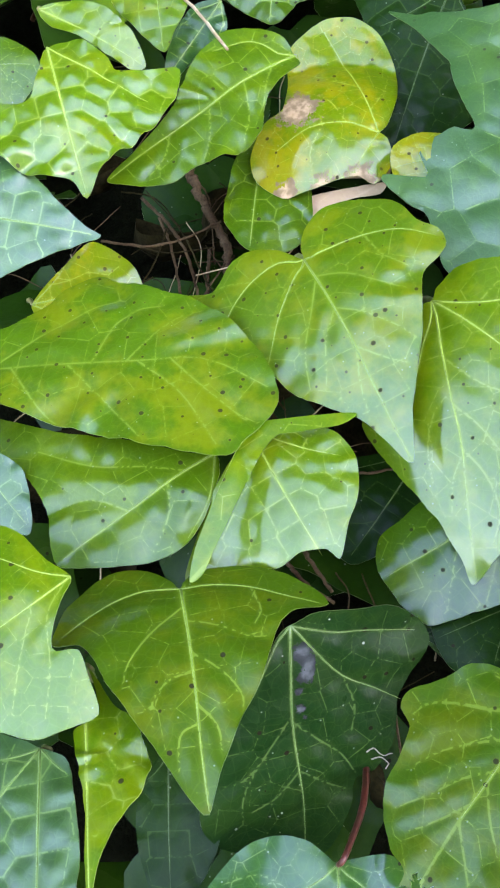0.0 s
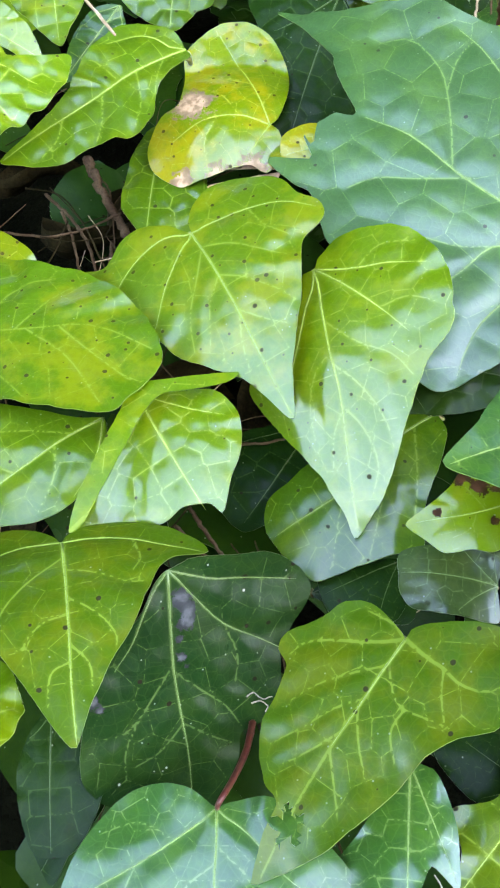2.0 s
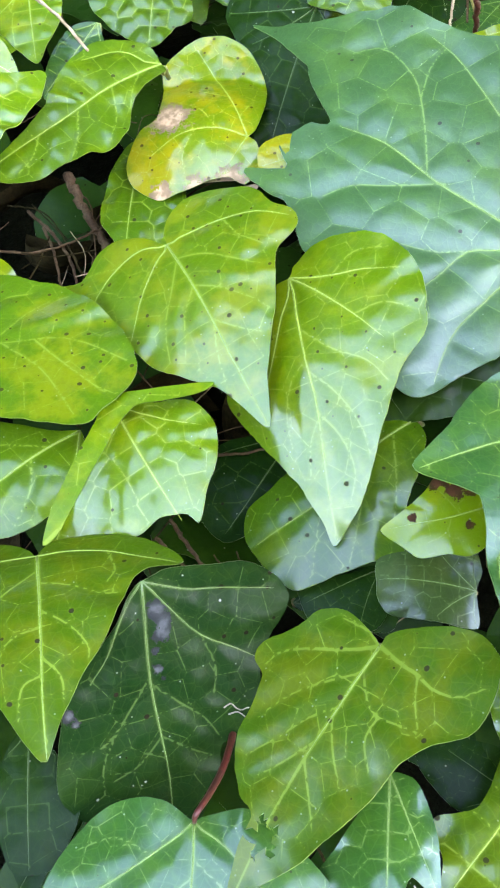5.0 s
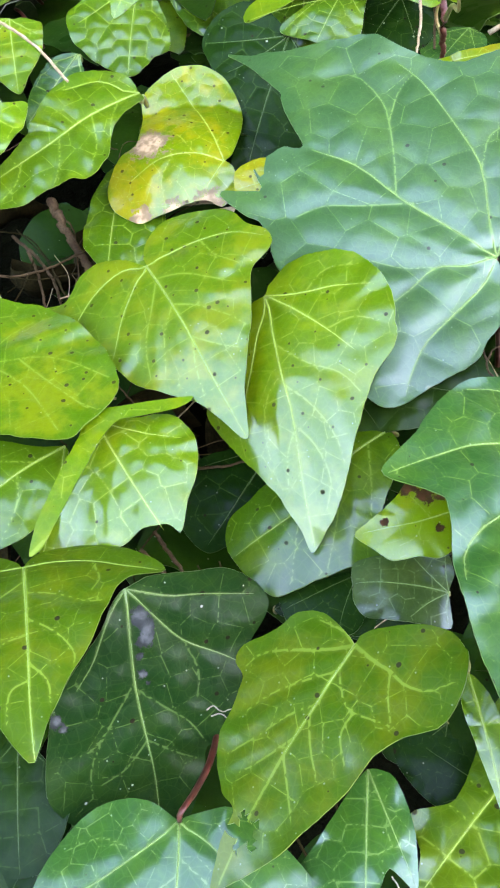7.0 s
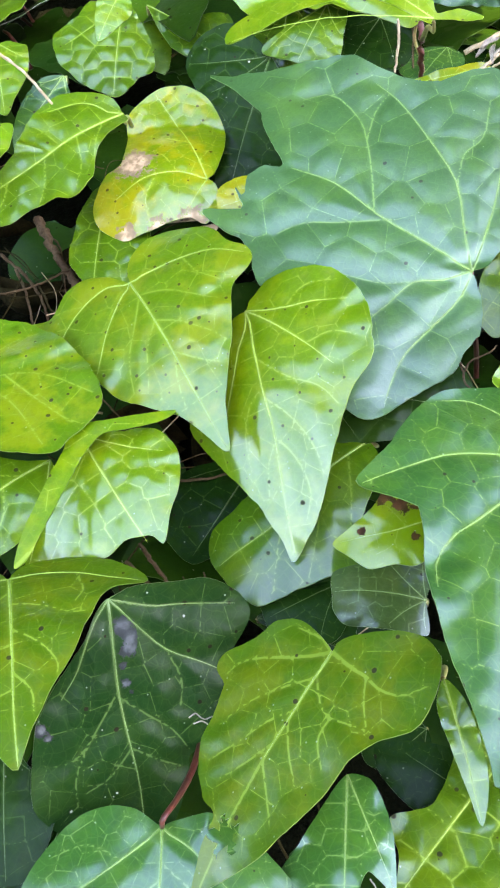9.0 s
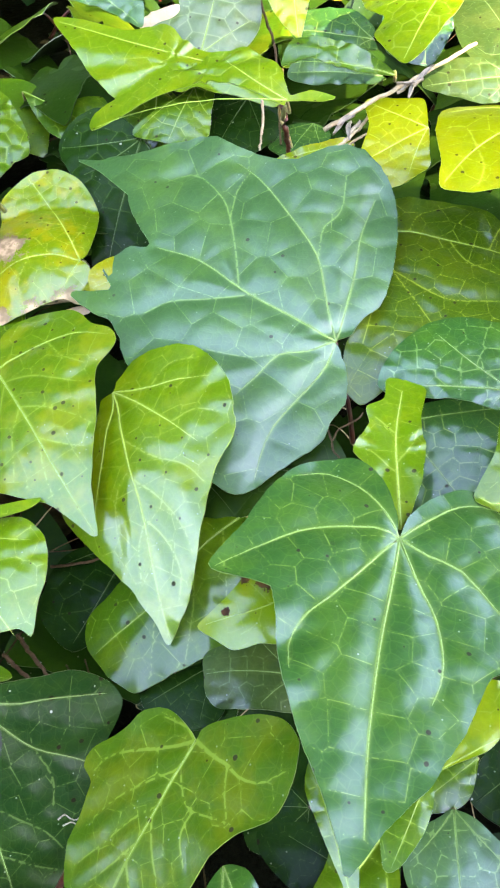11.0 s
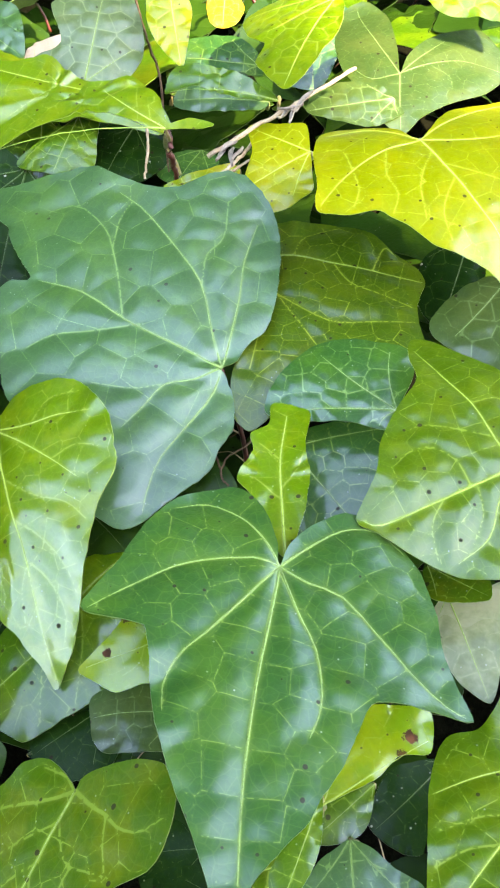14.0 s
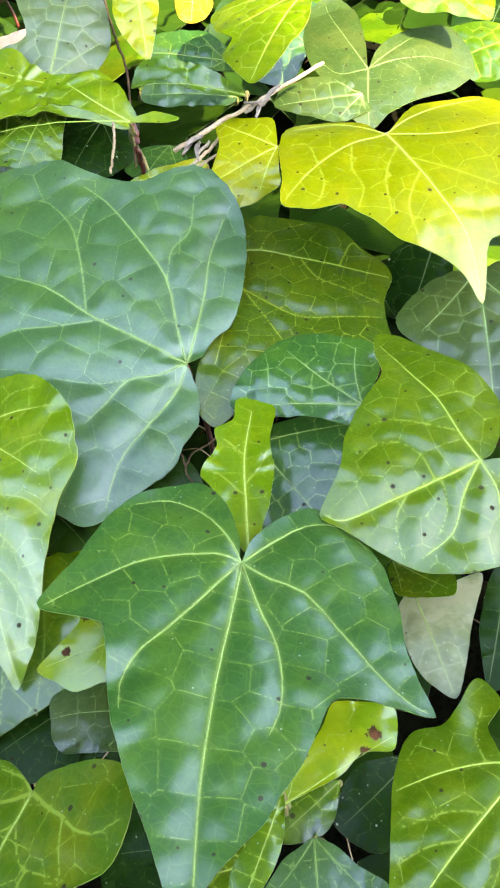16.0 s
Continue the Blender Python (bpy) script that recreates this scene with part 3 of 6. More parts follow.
# wall added out of view behind the walker; its end shades most of the bank
def wall(name, label, middle, sizes):
    bm = bmesh.new()
    bmesh.ops.create_cube(bm, size=1.0, matrix=Matrix.Translation(middle) @ Matrix.Diagonal((*sizes, 1)))
    bmesh.ops.bevel(bm, geom=bm.edges[:], offset=0.02, segments=2, affect="EDGES")
    me = bpy.data.meshes.new(name)
    bm.to_mesh(me)
    me.materials.append(RENDER)
    return tagged(new(name, me), label, "wall", kind="structure")


wall("shade_wall", "unseen tall narrow rendered wall added to shade the bank", (1.6, -3.85, 2.1), (2.6, 0.25, 4.4))

# ---------------------------------------------------------------- the leaves of the bank

ivy_leaf("broad three-lobed ivy leaf mottled yellow with dark spots", "spotted", (0.0229, 0.2645, 0.7427), (-25.2, 27.0, -167.6), 0.0829, (-0.049, 0.302),
    (-177, 0.456, -167, 0.536, -156, 0.551, -140, 0.541, -127, 0.511, -115, 0.471, -103, 0.492, -94, 0.476, -89, 0.423, -84, 0.344, -65, 0.314, -37, 0.355, -18, 0.424, -4, 0.543, 4, 0.704, 10, 0.582, 17, 0.495, 34, 0.433, 53, 0.416, 70, 0.399, 85, 0.426, 91, 0.519, 95, 0.618, 107, 0.660, 120, 0.720, 130, 0.762, 132, 0.628, 146, 0.597, 155, 0.544, 163, 0.439, 168, 0.345, 171, 0.305, 174, 0.367),
    arch=0.28, cup=0.15, wave=1, veins=(
        (0.000, 0.017, -0.013, 0.215, -0.017, 0.456, -0.009, 0.689, -0.001, 0.989),
        (0.000, 0.017, 0.102, -0.048, 0.239, -0.035, 0.365, 0.035, 0.479, 0.147),
        (0.000, 0.017, 0.093, 0.093, 0.212, 0.222, 0.317, 0.378),
        (0.000, 0.017, -0.105, 0.014, -0.262, 0.036, -0.397, 0.099, -0.505, 0.214),
        (-0.007, 0.127, 0.068, 0.261, 0.169, 0.422, 0.216, 0.573),
        (-0.010, 0.118, -0.123, 0.181, -0.231, 0.302, -0.318, 0.395),
        (-0.016, 0.307, -0.113, 0.391, -0.199, 0.512, -0.241, 0.598),
        (-0.016, 0.307, 0.075, 0.425, 0.151, 0.588),
        (-0.021, 0.505, 0.029, 0.637, 0.064, 0.782),
        (-0.021, 0.505, -0.093, 0.597, -0.170, 0.672),
        (0.239, -0.035, 0.356, -0.103, 0.474, -0.132),
        (-0.262, 0.036, -0.286, 0.176, -0.361, 0.302),), stalk=((-0.0002, -0.0022, -0.0091), (0.0006, -0.0109, -0.0148), (0.0022, -0.0211, -0.0312)))
ivy_leaf("smooth heart-shaped yellow-green ivy leaf with a drooping tip", "lime", (0.0657, 0.2472, 0.7365), (-42.7, 31.4, 161.5), 0.0946, (-0.203, 0.209),
    (-164, 0.305, -142, 0.295, -112, 0.282, -86, 0.285, -62, 0.307, -49, 0.315, -30, 0.318, -13, 0.411, -4, 0.504, 2, 0.604, 7, 0.691, 15, 0.817, 18, 0.747, 26, 0.634, 36, 0.584, 49, 0.556, 70, 0.541, 81, 0.415, 98, 0.328, 126, 0.334, 136, 0.290, 145, 0.321, 159, 0.340, 174, 0.325),
    arch=0.3, cup=0.2, wave=1, veins=(
        (-0.007, 0.003, -0.022, 0.170, -0.038, 0.360, -0.049, 0.576, -0.004, 0.985),
        (-0.007, 0.003, -0.118, 0.112, -0.236, 0.249, -0.321, 0.366),
        (-0.007, 0.003, -0.167, 0.057, -0.293, 0.083, -0.430, 0.135),
        (-0.007, 0.003, 0.035, 0.148, 0.083, 0.295, 0.154, 0.473),
        (-0.029, 0.232, -0.139, 0.349, -0.252, 0.430, -0.314, 0.531),
        (-0.043, 0.405, -0.134, 0.520, -0.190, 0.657, -0.198, 0.759),
        (-0.038, 0.360, 0.028, 0.425, 0.070, 0.542, 0.071, 0.667),
        (-0.049, 0.576, 0.002, 0.665, 0.028, 0.780),
        (-0.046, 0.555, -0.108, 0.655, -0.132, 0.781, -0.085, 0.887),
        (-0.167, 0.057, -0.257, -0.006, -0.381, 0.019),
        (-0.236, 0.249, -0.339, 0.240, -0.439, 0.297),), stalk=((0.0013, -0.0021, -0.0093), (0.0071, -0.0078, -0.0152), (0.0152, -0.0144, -0.0315)))
ivy_leaf("olive-green ivy leaf with a small eaten hole near its tip", "olive", (0.0767, 0.1166, 0.6973), (-31.4, 15.7, 128.8), 0.0696, (-0.078, 0.234),
    (-180, 0.341, -161, 0.427, -150, 0.492, -138, 0.519, -129, 0.502, -117, 0.460, -104, 0.410, -91, 0.297, -64, 0.260, -39, 0.316, -23, 0.409, -11, 0.527, -2, 0.637, 6, 0.770, 8, 0.758, 13, 0.641, 18, 0.531, 28, 0.541, 40, 0.536, 52, 0.518, 65, 0.471, 80, 0.468, 86, 0.541, 94, 0.547, 109, 0.484, 122, 0.469, 134, 0.431, 145, 0.349, 156, 0.277, 162, 0.247, 165, 0.288),
    arch=0.08, cup=0.08, wave=1, bites=((0.005, 0.780, 0.055), ), veins=(
        (0.000, -0.000, 0.003, 0.162, 0.005, 0.312, 0.017, 0.486, 0.019, 0.672, -0.002, 0.984),
        (0.000, -0.000, 0.125, 0.077, 0.291, 0.144, 0.376, 0.203, 0.404, 0.284),
        (0.000, -0.000, -0.118, 0.026, -0.201, 0.034, -0.277, 0.056, -0.374, 0.041, -0.451, -0.037),
        (0.000, -0.000, 0.090, -0.034, 0.212, -0.035),
        (0.003, 0.123, 0.109, 0.213, 0.214, 0.315, 0.285, 0.427),
        (0.000, 0.260, 0.089, 0.355, 0.157, 0.463, 0.251, 0.585),
        (0.014, 0.413, 0.080, 0.520, 0.171, 0.639),
        (-0.201, 0.034, -0.246, 0.121, -0.317, 0.211),
        (-0.001, 0.109, -0.078, 0.196, -0.154, 0.229, -0.270, 0.214, -0.363, 0.209),
        (-0.154, 0.229, -0.155, 0.323, -0.233, 0.417),
        (0.005, 0.312, -0.072, 0.415, -0.173, 0.517),
        (0.017, 0.486, -0.068, 0.578, -0.146, 0.665)), stalk=((0.0022, -0.0007, -0.0093), (0.0102, -0.0025, -0.0155), (0.0210, -0.0040, -0.0327)))
ivy_leaf("old dark green ivy leaf with grey scars and pale dots", "dark", (0.0149, 0.1446, 0.6958), (-66.2, -3.4, -160.9), 0.0788, (-0.152, 0.276),
    (-158, 0.302, -136, 0.356, -118, 0.395, -102, 0.419, -92, 0.374, -78, 0.324, -61, 0.299, -38, 0.389, -22, 0.444, -9, 0.459, -5, 0.551, 6, 0.743, 25, 0.738, 40, 0.744, 52, 0.697, 73, 0.514, 90, 0.392, 119, 0.299, 143, 0.310, 151, 0.315, 168, 0.303),
    arch=0.05, cup=0.06, wave=1, scars=((-0.040, 0.120, 0.040), (-0.060, 0.165, 0.034), (-0.052, 0.205, 0.036), (-0.020, 0.270, 0.016), (0.320, 0.431, 0.026), (0.300, 0.470, 0.018), (-0.018, 0.345, 0.022), (-0.030, 0.390, 0.010), (0.020, 0.300, 0.008)), veins=(
        (-0.004, 0.001, 0.007, 0.176, 0.016, 0.375, 0.006, 0.564, -0.009, 0.762, -0.002, 0.975),
        (-0.004, 0.001, -0.093, 0.133, -0.192, 0.258, -0.323, 0.349, -0.425, 0.424),
        (-0.004, 0.001, -0.144, 0.068, -0.299, 0.103, -0.509, 0.163),
        (-0.004, 0.001, 0.087, 0.114, 0.155, 0.251, 0.228, 0.343),
        (0.020, 0.374, 0.095, 0.469, 0.156, 0.544, 0.225, 0.594, 0.318, 0.591),
        (0.012, 0.399, -0.078, 0.494, -0.172, 0.592, -0.234, 0.710),
        (0.000, 0.613, 0.097, 0.704, 0.209, 0.742),
        (0.000, 0.613, -0.106, 0.699, -0.194, 0.759),
        (-0.192, 0.258, -0.236, 0.396, -0.215, 0.509),
        (0.156, 0.544, 0.223, 0.666, 0.235, 0.782)))
ivy_leaf("wide blue-green ivy leaf low on the bank", "glossy", (0.0280, 0.0970, 0.6534), (-19.9, 3.6, 177.2), 0.0463, (-0.182, 0.260),
    (-157, 0.339, -122, 0.389, -96, 0.457, -80, 0.583, -68, 0.645, -32, 0.576, 14, 0.762, 52, 0.853, 69, 1.044, 78, 1.096, 88, 1.030, 99, 0.943, 112, 0.841, 122, 0.744, 131, 0.630, 138, 0.505, 142, 0.375, 145, 0.317, 155, 0.311, 180, 0.306),
    arch=0.2, cup=0.15, wave=1, veins=(
        (-0.000, 0.016, 0.001, 0.206, 0.012, 0.413, 0.002, 0.689, 0.000, 0.975),
        (-0.000, 0.016, 0.240, 0.168, 0.460, 0.296, 0.713, 0.417, 0.852, 0.525),
        (-0.000, 0.016, -0.183, 0.147, -0.372, 0.360, -0.618, 0.533),
        (0.240, 0.168, 0.447, 0.065, 0.680, 0.116),
        (0.001, 0.206, -0.183, 0.387, -0.274, 0.613),
        (0.002, 0.296, 0.164, 0.409, 0.282, 0.602),
        (0.460, 0.296, 0.513, 0.454, 0.469, 0.623)), red=True, stalk=((-0.0012, -0.0006, 0.0064), (-0.0045, -0.0076, -0.0011), (-0.0084, -0.0184, -0.0104), (-0.0110, -0.0377, -0.0294)))
ivy_leaf("olive-green arrow-shaped ivy leaf with pale veins", "olive", (-0.0162, 0.1609, 0.6900), (-1.9, 4.0, -171.3), 0.0678, (0.052, 0.282),
    (-173, 0.305, -170, 0.286, -168, 0.337, -161, 0.411, -145, 0.495, -131, 0.566, -115, 0.620, -97, 0.673, -96, 0.518, -86, 0.425, -55, 0.410, -28, 0.457, -11, 0.592, -4, 0.720, 1, 0.654, 9, 0.529, 24, 0.402, 57, 0.322, 97, 0.377, 101, 0.514, 120, 0.542, 140, 0.565, 155, 0.556, 168, 0.497, 179, 0.384),
    arch=0.3, cup=0.12, wave=1, veins=(
        (0.000, 0.000, -0.010, 0.282, -0.010, 0.543, -0.003, 0.768, -0.002, 0.989),
        (0.000, 0.000, -0.133, -0.006, -0.302, 0.042, -0.459, 0.131, -0.581, 0.198),
        (0.000, 0.000, 0.113, -0.045, 0.254, -0.030, 0.395, 0.046, 0.519, 0.148),
        (0.001, 0.115, 0.137, 0.222, 0.243, 0.363, 0.271, 0.472),
        (-0.009, 0.194, -0.134, 0.249, -0.252, 0.326, -0.339, 0.339),
        (-0.011, 0.365, -0.113, 0.462, -0.184, 0.573, -0.182, 0.643),
        (-0.010, 0.457, 0.083, 0.476, 0.159, 0.557, 0.167, 0.691),
        (-0.008, 0.590, -0.075, 0.693, -0.079, 0.801),
        (-0.007, 0.670, 0.068, 0.711, 0.088, 0.854),
        (-0.302, 0.042, -0.325, 0.190, -0.285, 0.274),))
leaf_g = ivy_leaf("yellowing spotted ivy leaf with dry brown patches", "yellowed", (0.0572, 0.3458, 0.7551), (-15.5, -35.2, 101.6), 0.0447, (-0.060, 0.248),
    (-178, 0.315, -143, 0.391, -107, 0.425, -87, 0.318, -54, 0.404, -34, 0.622, -26, 0.796, -8, 0.942, 9, 0.956, 30, 0.871, 44, 0.786, 61, 0.983, 72, 1.368, 80, 1.486, 90, 1.589, 101, 1.558, 111, 1.382, 123, 1.051, 137, 0.680, 158, 0.372, 166, 0.255),
    arch=0.3, cup=0.4, wave=1, scars=((0.421, 0.689, 0.202), (-0.372, 0.926, 0.112), (-0.412, 0.600, 0.112), (-0.432, 0.249, 0.156), ), veins=(
        (0.000, 0.000, 0.154, 0.272, 0.172, 0.602, 0.043, 0.935),
        (0.000, 0.000, 0.457, 0.056, 0.968, 0.149, 1.409, 0.269),
        (0.000, 0.000, -0.187, 0.172, -0.366, 0.317),
        (0.240, 0.037, 0.494, -0.145, 0.795, -0.254),
        (0.154, 0.272, 0.463, 0.389, 0.684, 0.616),
        (0.162, 0.493, -0.075, 0.644, -0.342, 0.668),
        (0.571, 0.065, 0.762, 0.348, 1.015, 0.582),), stalk=((0.0041, -0.0006, -0.0090), (0.0099, -0.0006, -0.0154), (0.0187, -0.0009, -0.0323)))
ivy_leaf("dry tan rim of the leaf", "dry", (0.0631, 0.3389, 0.7387), (-24.4, -27.4, 121.1), 0.0360, (0.629, 0.984),
    (-170, 0.754, -163, 0.997, -155, 1.171, -138, 1.094, -128, 0.804, -109, 0.626, -89, 0.648, -87, 0.335, -147, 1.168, 15, 0.084, 172, 0.397),
    arch=0.1, cup=0.1, wave=1, parent=leaf_g)
ivy_leaf("glossy mid-green ivy leaf with pale veins", "mid", (0.0111, 0.3724, 0.7463), (-23.7, 4.3, 172.3), 0.0675, (-0.167, 0.598),
    (-154, 0.273, -55, 0.235, -18, 0.388, 23, 0.434, 58, 0.395, 91, 0.352, 137, 0.465, 158, 0.620, 164, 0.622),
    arch=0.2, cup=0.3, wave=1, stalk=((0.0007, -0.0040, -0.0086), (0.0023, -0.0123, -0.0135), (0.0048, -0.0237, -0.0288)))
ivy_leaf("large blue-green ivy leaf with a torn edge", "blue", (0.1514, 0.2526, 0.7462), (17.7, -28.6, 38.3), 0.0897, (-0.141, 0.189),
    (-167, 0.377, -142, 0.496, -121, 0.612, -112, 0.718, -102, 0.699, -75, 0.573, -42, 0.652, -23, 0.764, -21, 0.851, -15, 1.009, -11, 0.855, -5, 0.937, -7, 0.865, -1, 0.902, 5, 0.878, 9, 0.833, 14, 1.072, 17, 1.194, 17, 1.246, 17, 1.481, 16, 1.649, 19, 1.538, 28, 1.367, 40, 1.281, 48, 1.114, 60, 1.018, 69, 1.105, 75, 1.114, 85, 1.016, 95, 0.841, 108, 0.643, 122, 0.476, 126, 0.379, 138, 0.309, 143, 0.236, 149, 0.268, 171, 0.320),
    arch=0.1, cup=-0.035, wave=0.9, veins=(
        (0.000, 0.000, -0.001, 0.205, -0.002, 0.474, 0.037, 0.754, 0.000, 0.972),
        (0.000, 0.000, 0.130, 0.128, 0.317, 0.294, 0.430, 0.491, 0.560, 0.759, 0.606, 0.942),
        (0.000, 0.000, 0.173, 0.055, 0.348, 0.119, 0.527, 0.199, 0.738, 0.251),
        (0.000, 0.000, -0.107, 0.076, -0.190, 0.166, -0.329, 0.187, -0.449, 0.207),
        (0.000, 0.000, -0.140, -0.029, -0.335, -0.015, -0.490, -0.006, -0.619, -0.036, -0.723, -0.077),
        (0.317, 0.294, 0.467, 0.361, 0.595, 0.349, 0.793, 0.442),
        (0.010, 0.514, 0.158, 0.635, 0.307, 0.774, 0.401, 0.893, 0.458, 1.090, 0.356, 1.201),
        (0.307, 0.774, 0.470, 0.843, 0.595, 0.849),
        (-0.190, 0.166, -0.275, 0.284, -0.338, 0.450),
        (0.010, 0.423, -0.114, 0.581, -0.213, 0.727, -0.334, 0.796),), ragged=0.012, red=True, stalk=((0.0043, 0.0018, -0.0214), (-0.0018, -0.0055, -0.0279), (-0.0075, -0.0117, -0.0367), (-0.0138, -0.0171, -0.0455)))
ivy_leaf("large deep green five-lobed ivy leaf with pale veins", "deep", (0.1415, 0.1463, 0.7324), (-13.5, -12.5, 158.1), 0.0958, (0.043, 0.294),
    (-177, 0.394, -172, 0.297, -171, 0.395, -166, 0.512, -159, 0.626, -151, 0.661, -141, 0.641, -130, 0.610, -114, 0.562, -102, 0.544, -91, 0.579, -83, 0.616, -81, 0.534, -79, 0.442, -74, 0.356, -63, 0.354, -45, 0.398, -31, 0.443, -23, 0.498, -13, 0.568, -6, 0.665, -3, 0.708, -1, 0.650, 4, 0.558, 14, 0.457, 30, 0.364, 56, 0.288, 83, 0.282, 87, 0.313, 90, 0.470, 109, 0.452, 129, 0.493, 144, 0.557, 155, 0.594, 166, 0.603, 174, 0.538),
    arch=0.08, cup=0.08, wave=1.1, veins=(
        (-0.001, -0.003, 0.002, 0.170, 0.010, 0.380, 0.008, 0.556, -0.000, 0.709, -0.023, 0.907),
        (-0.001, -0.003, 0.097, -0.006, 0.207, 0.032, 0.309, 0.093, 0.410, 0.193, 0.497, 0.290),
        (-0.001, -0.003, 0.058, -0.087, 0.141, -0.167, 0.252, -0.202, 0.345, -0.145),
        (-0.001, -0.003, 0.075, 0.129, 0.159, 0.271, 0.216, 0.359, 0.245, 0.452, 0.231, 0.545),
        (-0.001, -0.003, -0.071, 0.148, -0.131, 0.251, -0.160, 0.369, -0.162, 0.453, -0.143, 0.529),
        (-0.001, -0.003, -0.092, 0.033, -0.195, 0.057, -0.301, 0.160, -0.401, 0.265, -0.498, 0.343, -0.551, 0.364),
        (-0.001, -0.003, -0.078, -0.107, -0.178, -0.212, -0.286, -0.241, -0.379, -0.168),), stalk=((0.0000, -0.0013, -0.0090), (-0.0014, -0.0111, -0.0150), (-0.0032, -0.0218, -0.0317)))
ivy_leaf("glossy green ivy leaf with wavy lobes in half shade", "satin", (0.2229, 0.1609, 0.7420), (-12.6, -25.9, 93.5), 0.0530, (0.048, 0.263),
    (-175, 0.355, -169, 0.267, -166, 0.403, -154, 0.523, -136, 0.647, -116, 0.688, -96, 0.678, -82, 0.676, -63, 0.662, -47, 0.644, -31, 0.651, -15, 0.682, -4, 0.742, 18, 0.556, 45, 0.565, 72, 0.645, 91, 0.802, 94, 1.048, 98, 1.274, 104, 1.244, 114, 1.036, 131, 0.843, 146, 0.712, 162, 0.566),
    arch=0.1, cup=0.2, wave=1.2, veins=(
        (0.000, 0.000, -0.041, 0.301, -0.075, 0.598, -0.095, 0.883, -0.015, 0.982),
        (0.000, 0.000, 0.234, 0.023, 0.529, 0.028, 0.834, 0.077, 1.195, 0.106),
        (0.000, 0.000, -0.167, 0.184, -0.369, 0.349, -0.456, 0.593),
        (0.000, 0.000, -0.230, -0.001, -0.573, 0.152),
        (-0.041, 0.301, 0.164, 0.313, 0.300, 0.434, 0.288, 0.620),
        (0.234, 0.023, 0.331, 0.162, 0.460, 0.362, 0.466, 0.490),
        (-0.042, 0.266, -0.234, 0.320, -0.398, 0.466),
        (-0.066, 0.489, -0.199, 0.617, -0.395, 0.667),
        (0.529, 0.028, 0.524, -0.125, 0.444, -0.200),), stalk=((0.0023, -0.0017, -0.0094), (0.0071, -0.0060, -0.0161), (0.0131, -0.0114, -0.0339)))
ivy_leaf("small bright green curled ivy leaf standing upright", "lime", (0.1481, 0.1628, 0.7222), (17.8, 4.0, -17.9), 0.0667, (-0.044, 0.468),
    (5, 0.534, 18, 0.492, 28, 0.273, 78, 0.155, 137, 0.205, 164, 0.354, 175, 0.470, -174, 0.355, -143, 0.195, -103, 0.208, -74, 0.188, -41, 0.209, -29, 0.316, -10, 0.371, -6, 0.525),
    arch=0.05, cup=-0.3, wave=1, veins=(
        (-0.000, 0.009, -0.023, 0.291, -0.040, 0.581, -0.015, 0.905),
        (-0.025, 0.326, -0.097, 0.390, -0.170, 0.457),
        (-0.027, 0.397, 0.039, 0.513, 0.074, 0.630),
        (-0.040, 0.581, -0.109, 0.652, -0.154, 0.688),))
ivy_leaf("glossy blue-green ivy leaf reflecting the sky", "glossy", (0.2075, 0.2162, 0.7361), (-0.3, -36.1, 70.6), 0.0472, (0.135, 0.687),
    (-170, 0.742, -153, 0.671, -144, 0.420, -109, 0.248, -52, 0.288, -18, 0.353, 23, 0.302, 64, 0.337, 98, 0.507, 122, 0.652, 139, 0.788, 151, 0.914, 167, 0.861, -169, 0.700),
    arch=0.15, cup=0.2, wave=1, stalk=((0.0018, -0.0003, -0.0096), (0.0076, -0.0013, -0.0168), (0.0140, -0.0025, -0.0352)))
ivy_leaf("deep green ivy leaf with pale veins", "deep", (0.1706, 0.2297, 0.7240), (-29.2, 19.0, -169.6), 0.0434, (-0.495, 0.382),
    (-164, 0.288, -94, 0.391, -12, 0.391, 32, 0.692, 50, 0.918, 71, 1.033, 96, 0.811, 128, 0.625, 143, 0.558),
    arch=0.1, cup=0.15, wave=1, stalk=((-0.0009, -0.0016, -0.0096), (-0.0036, -0.0067, -0.0169), (-0.0065, -0.0125, -0.0354)))
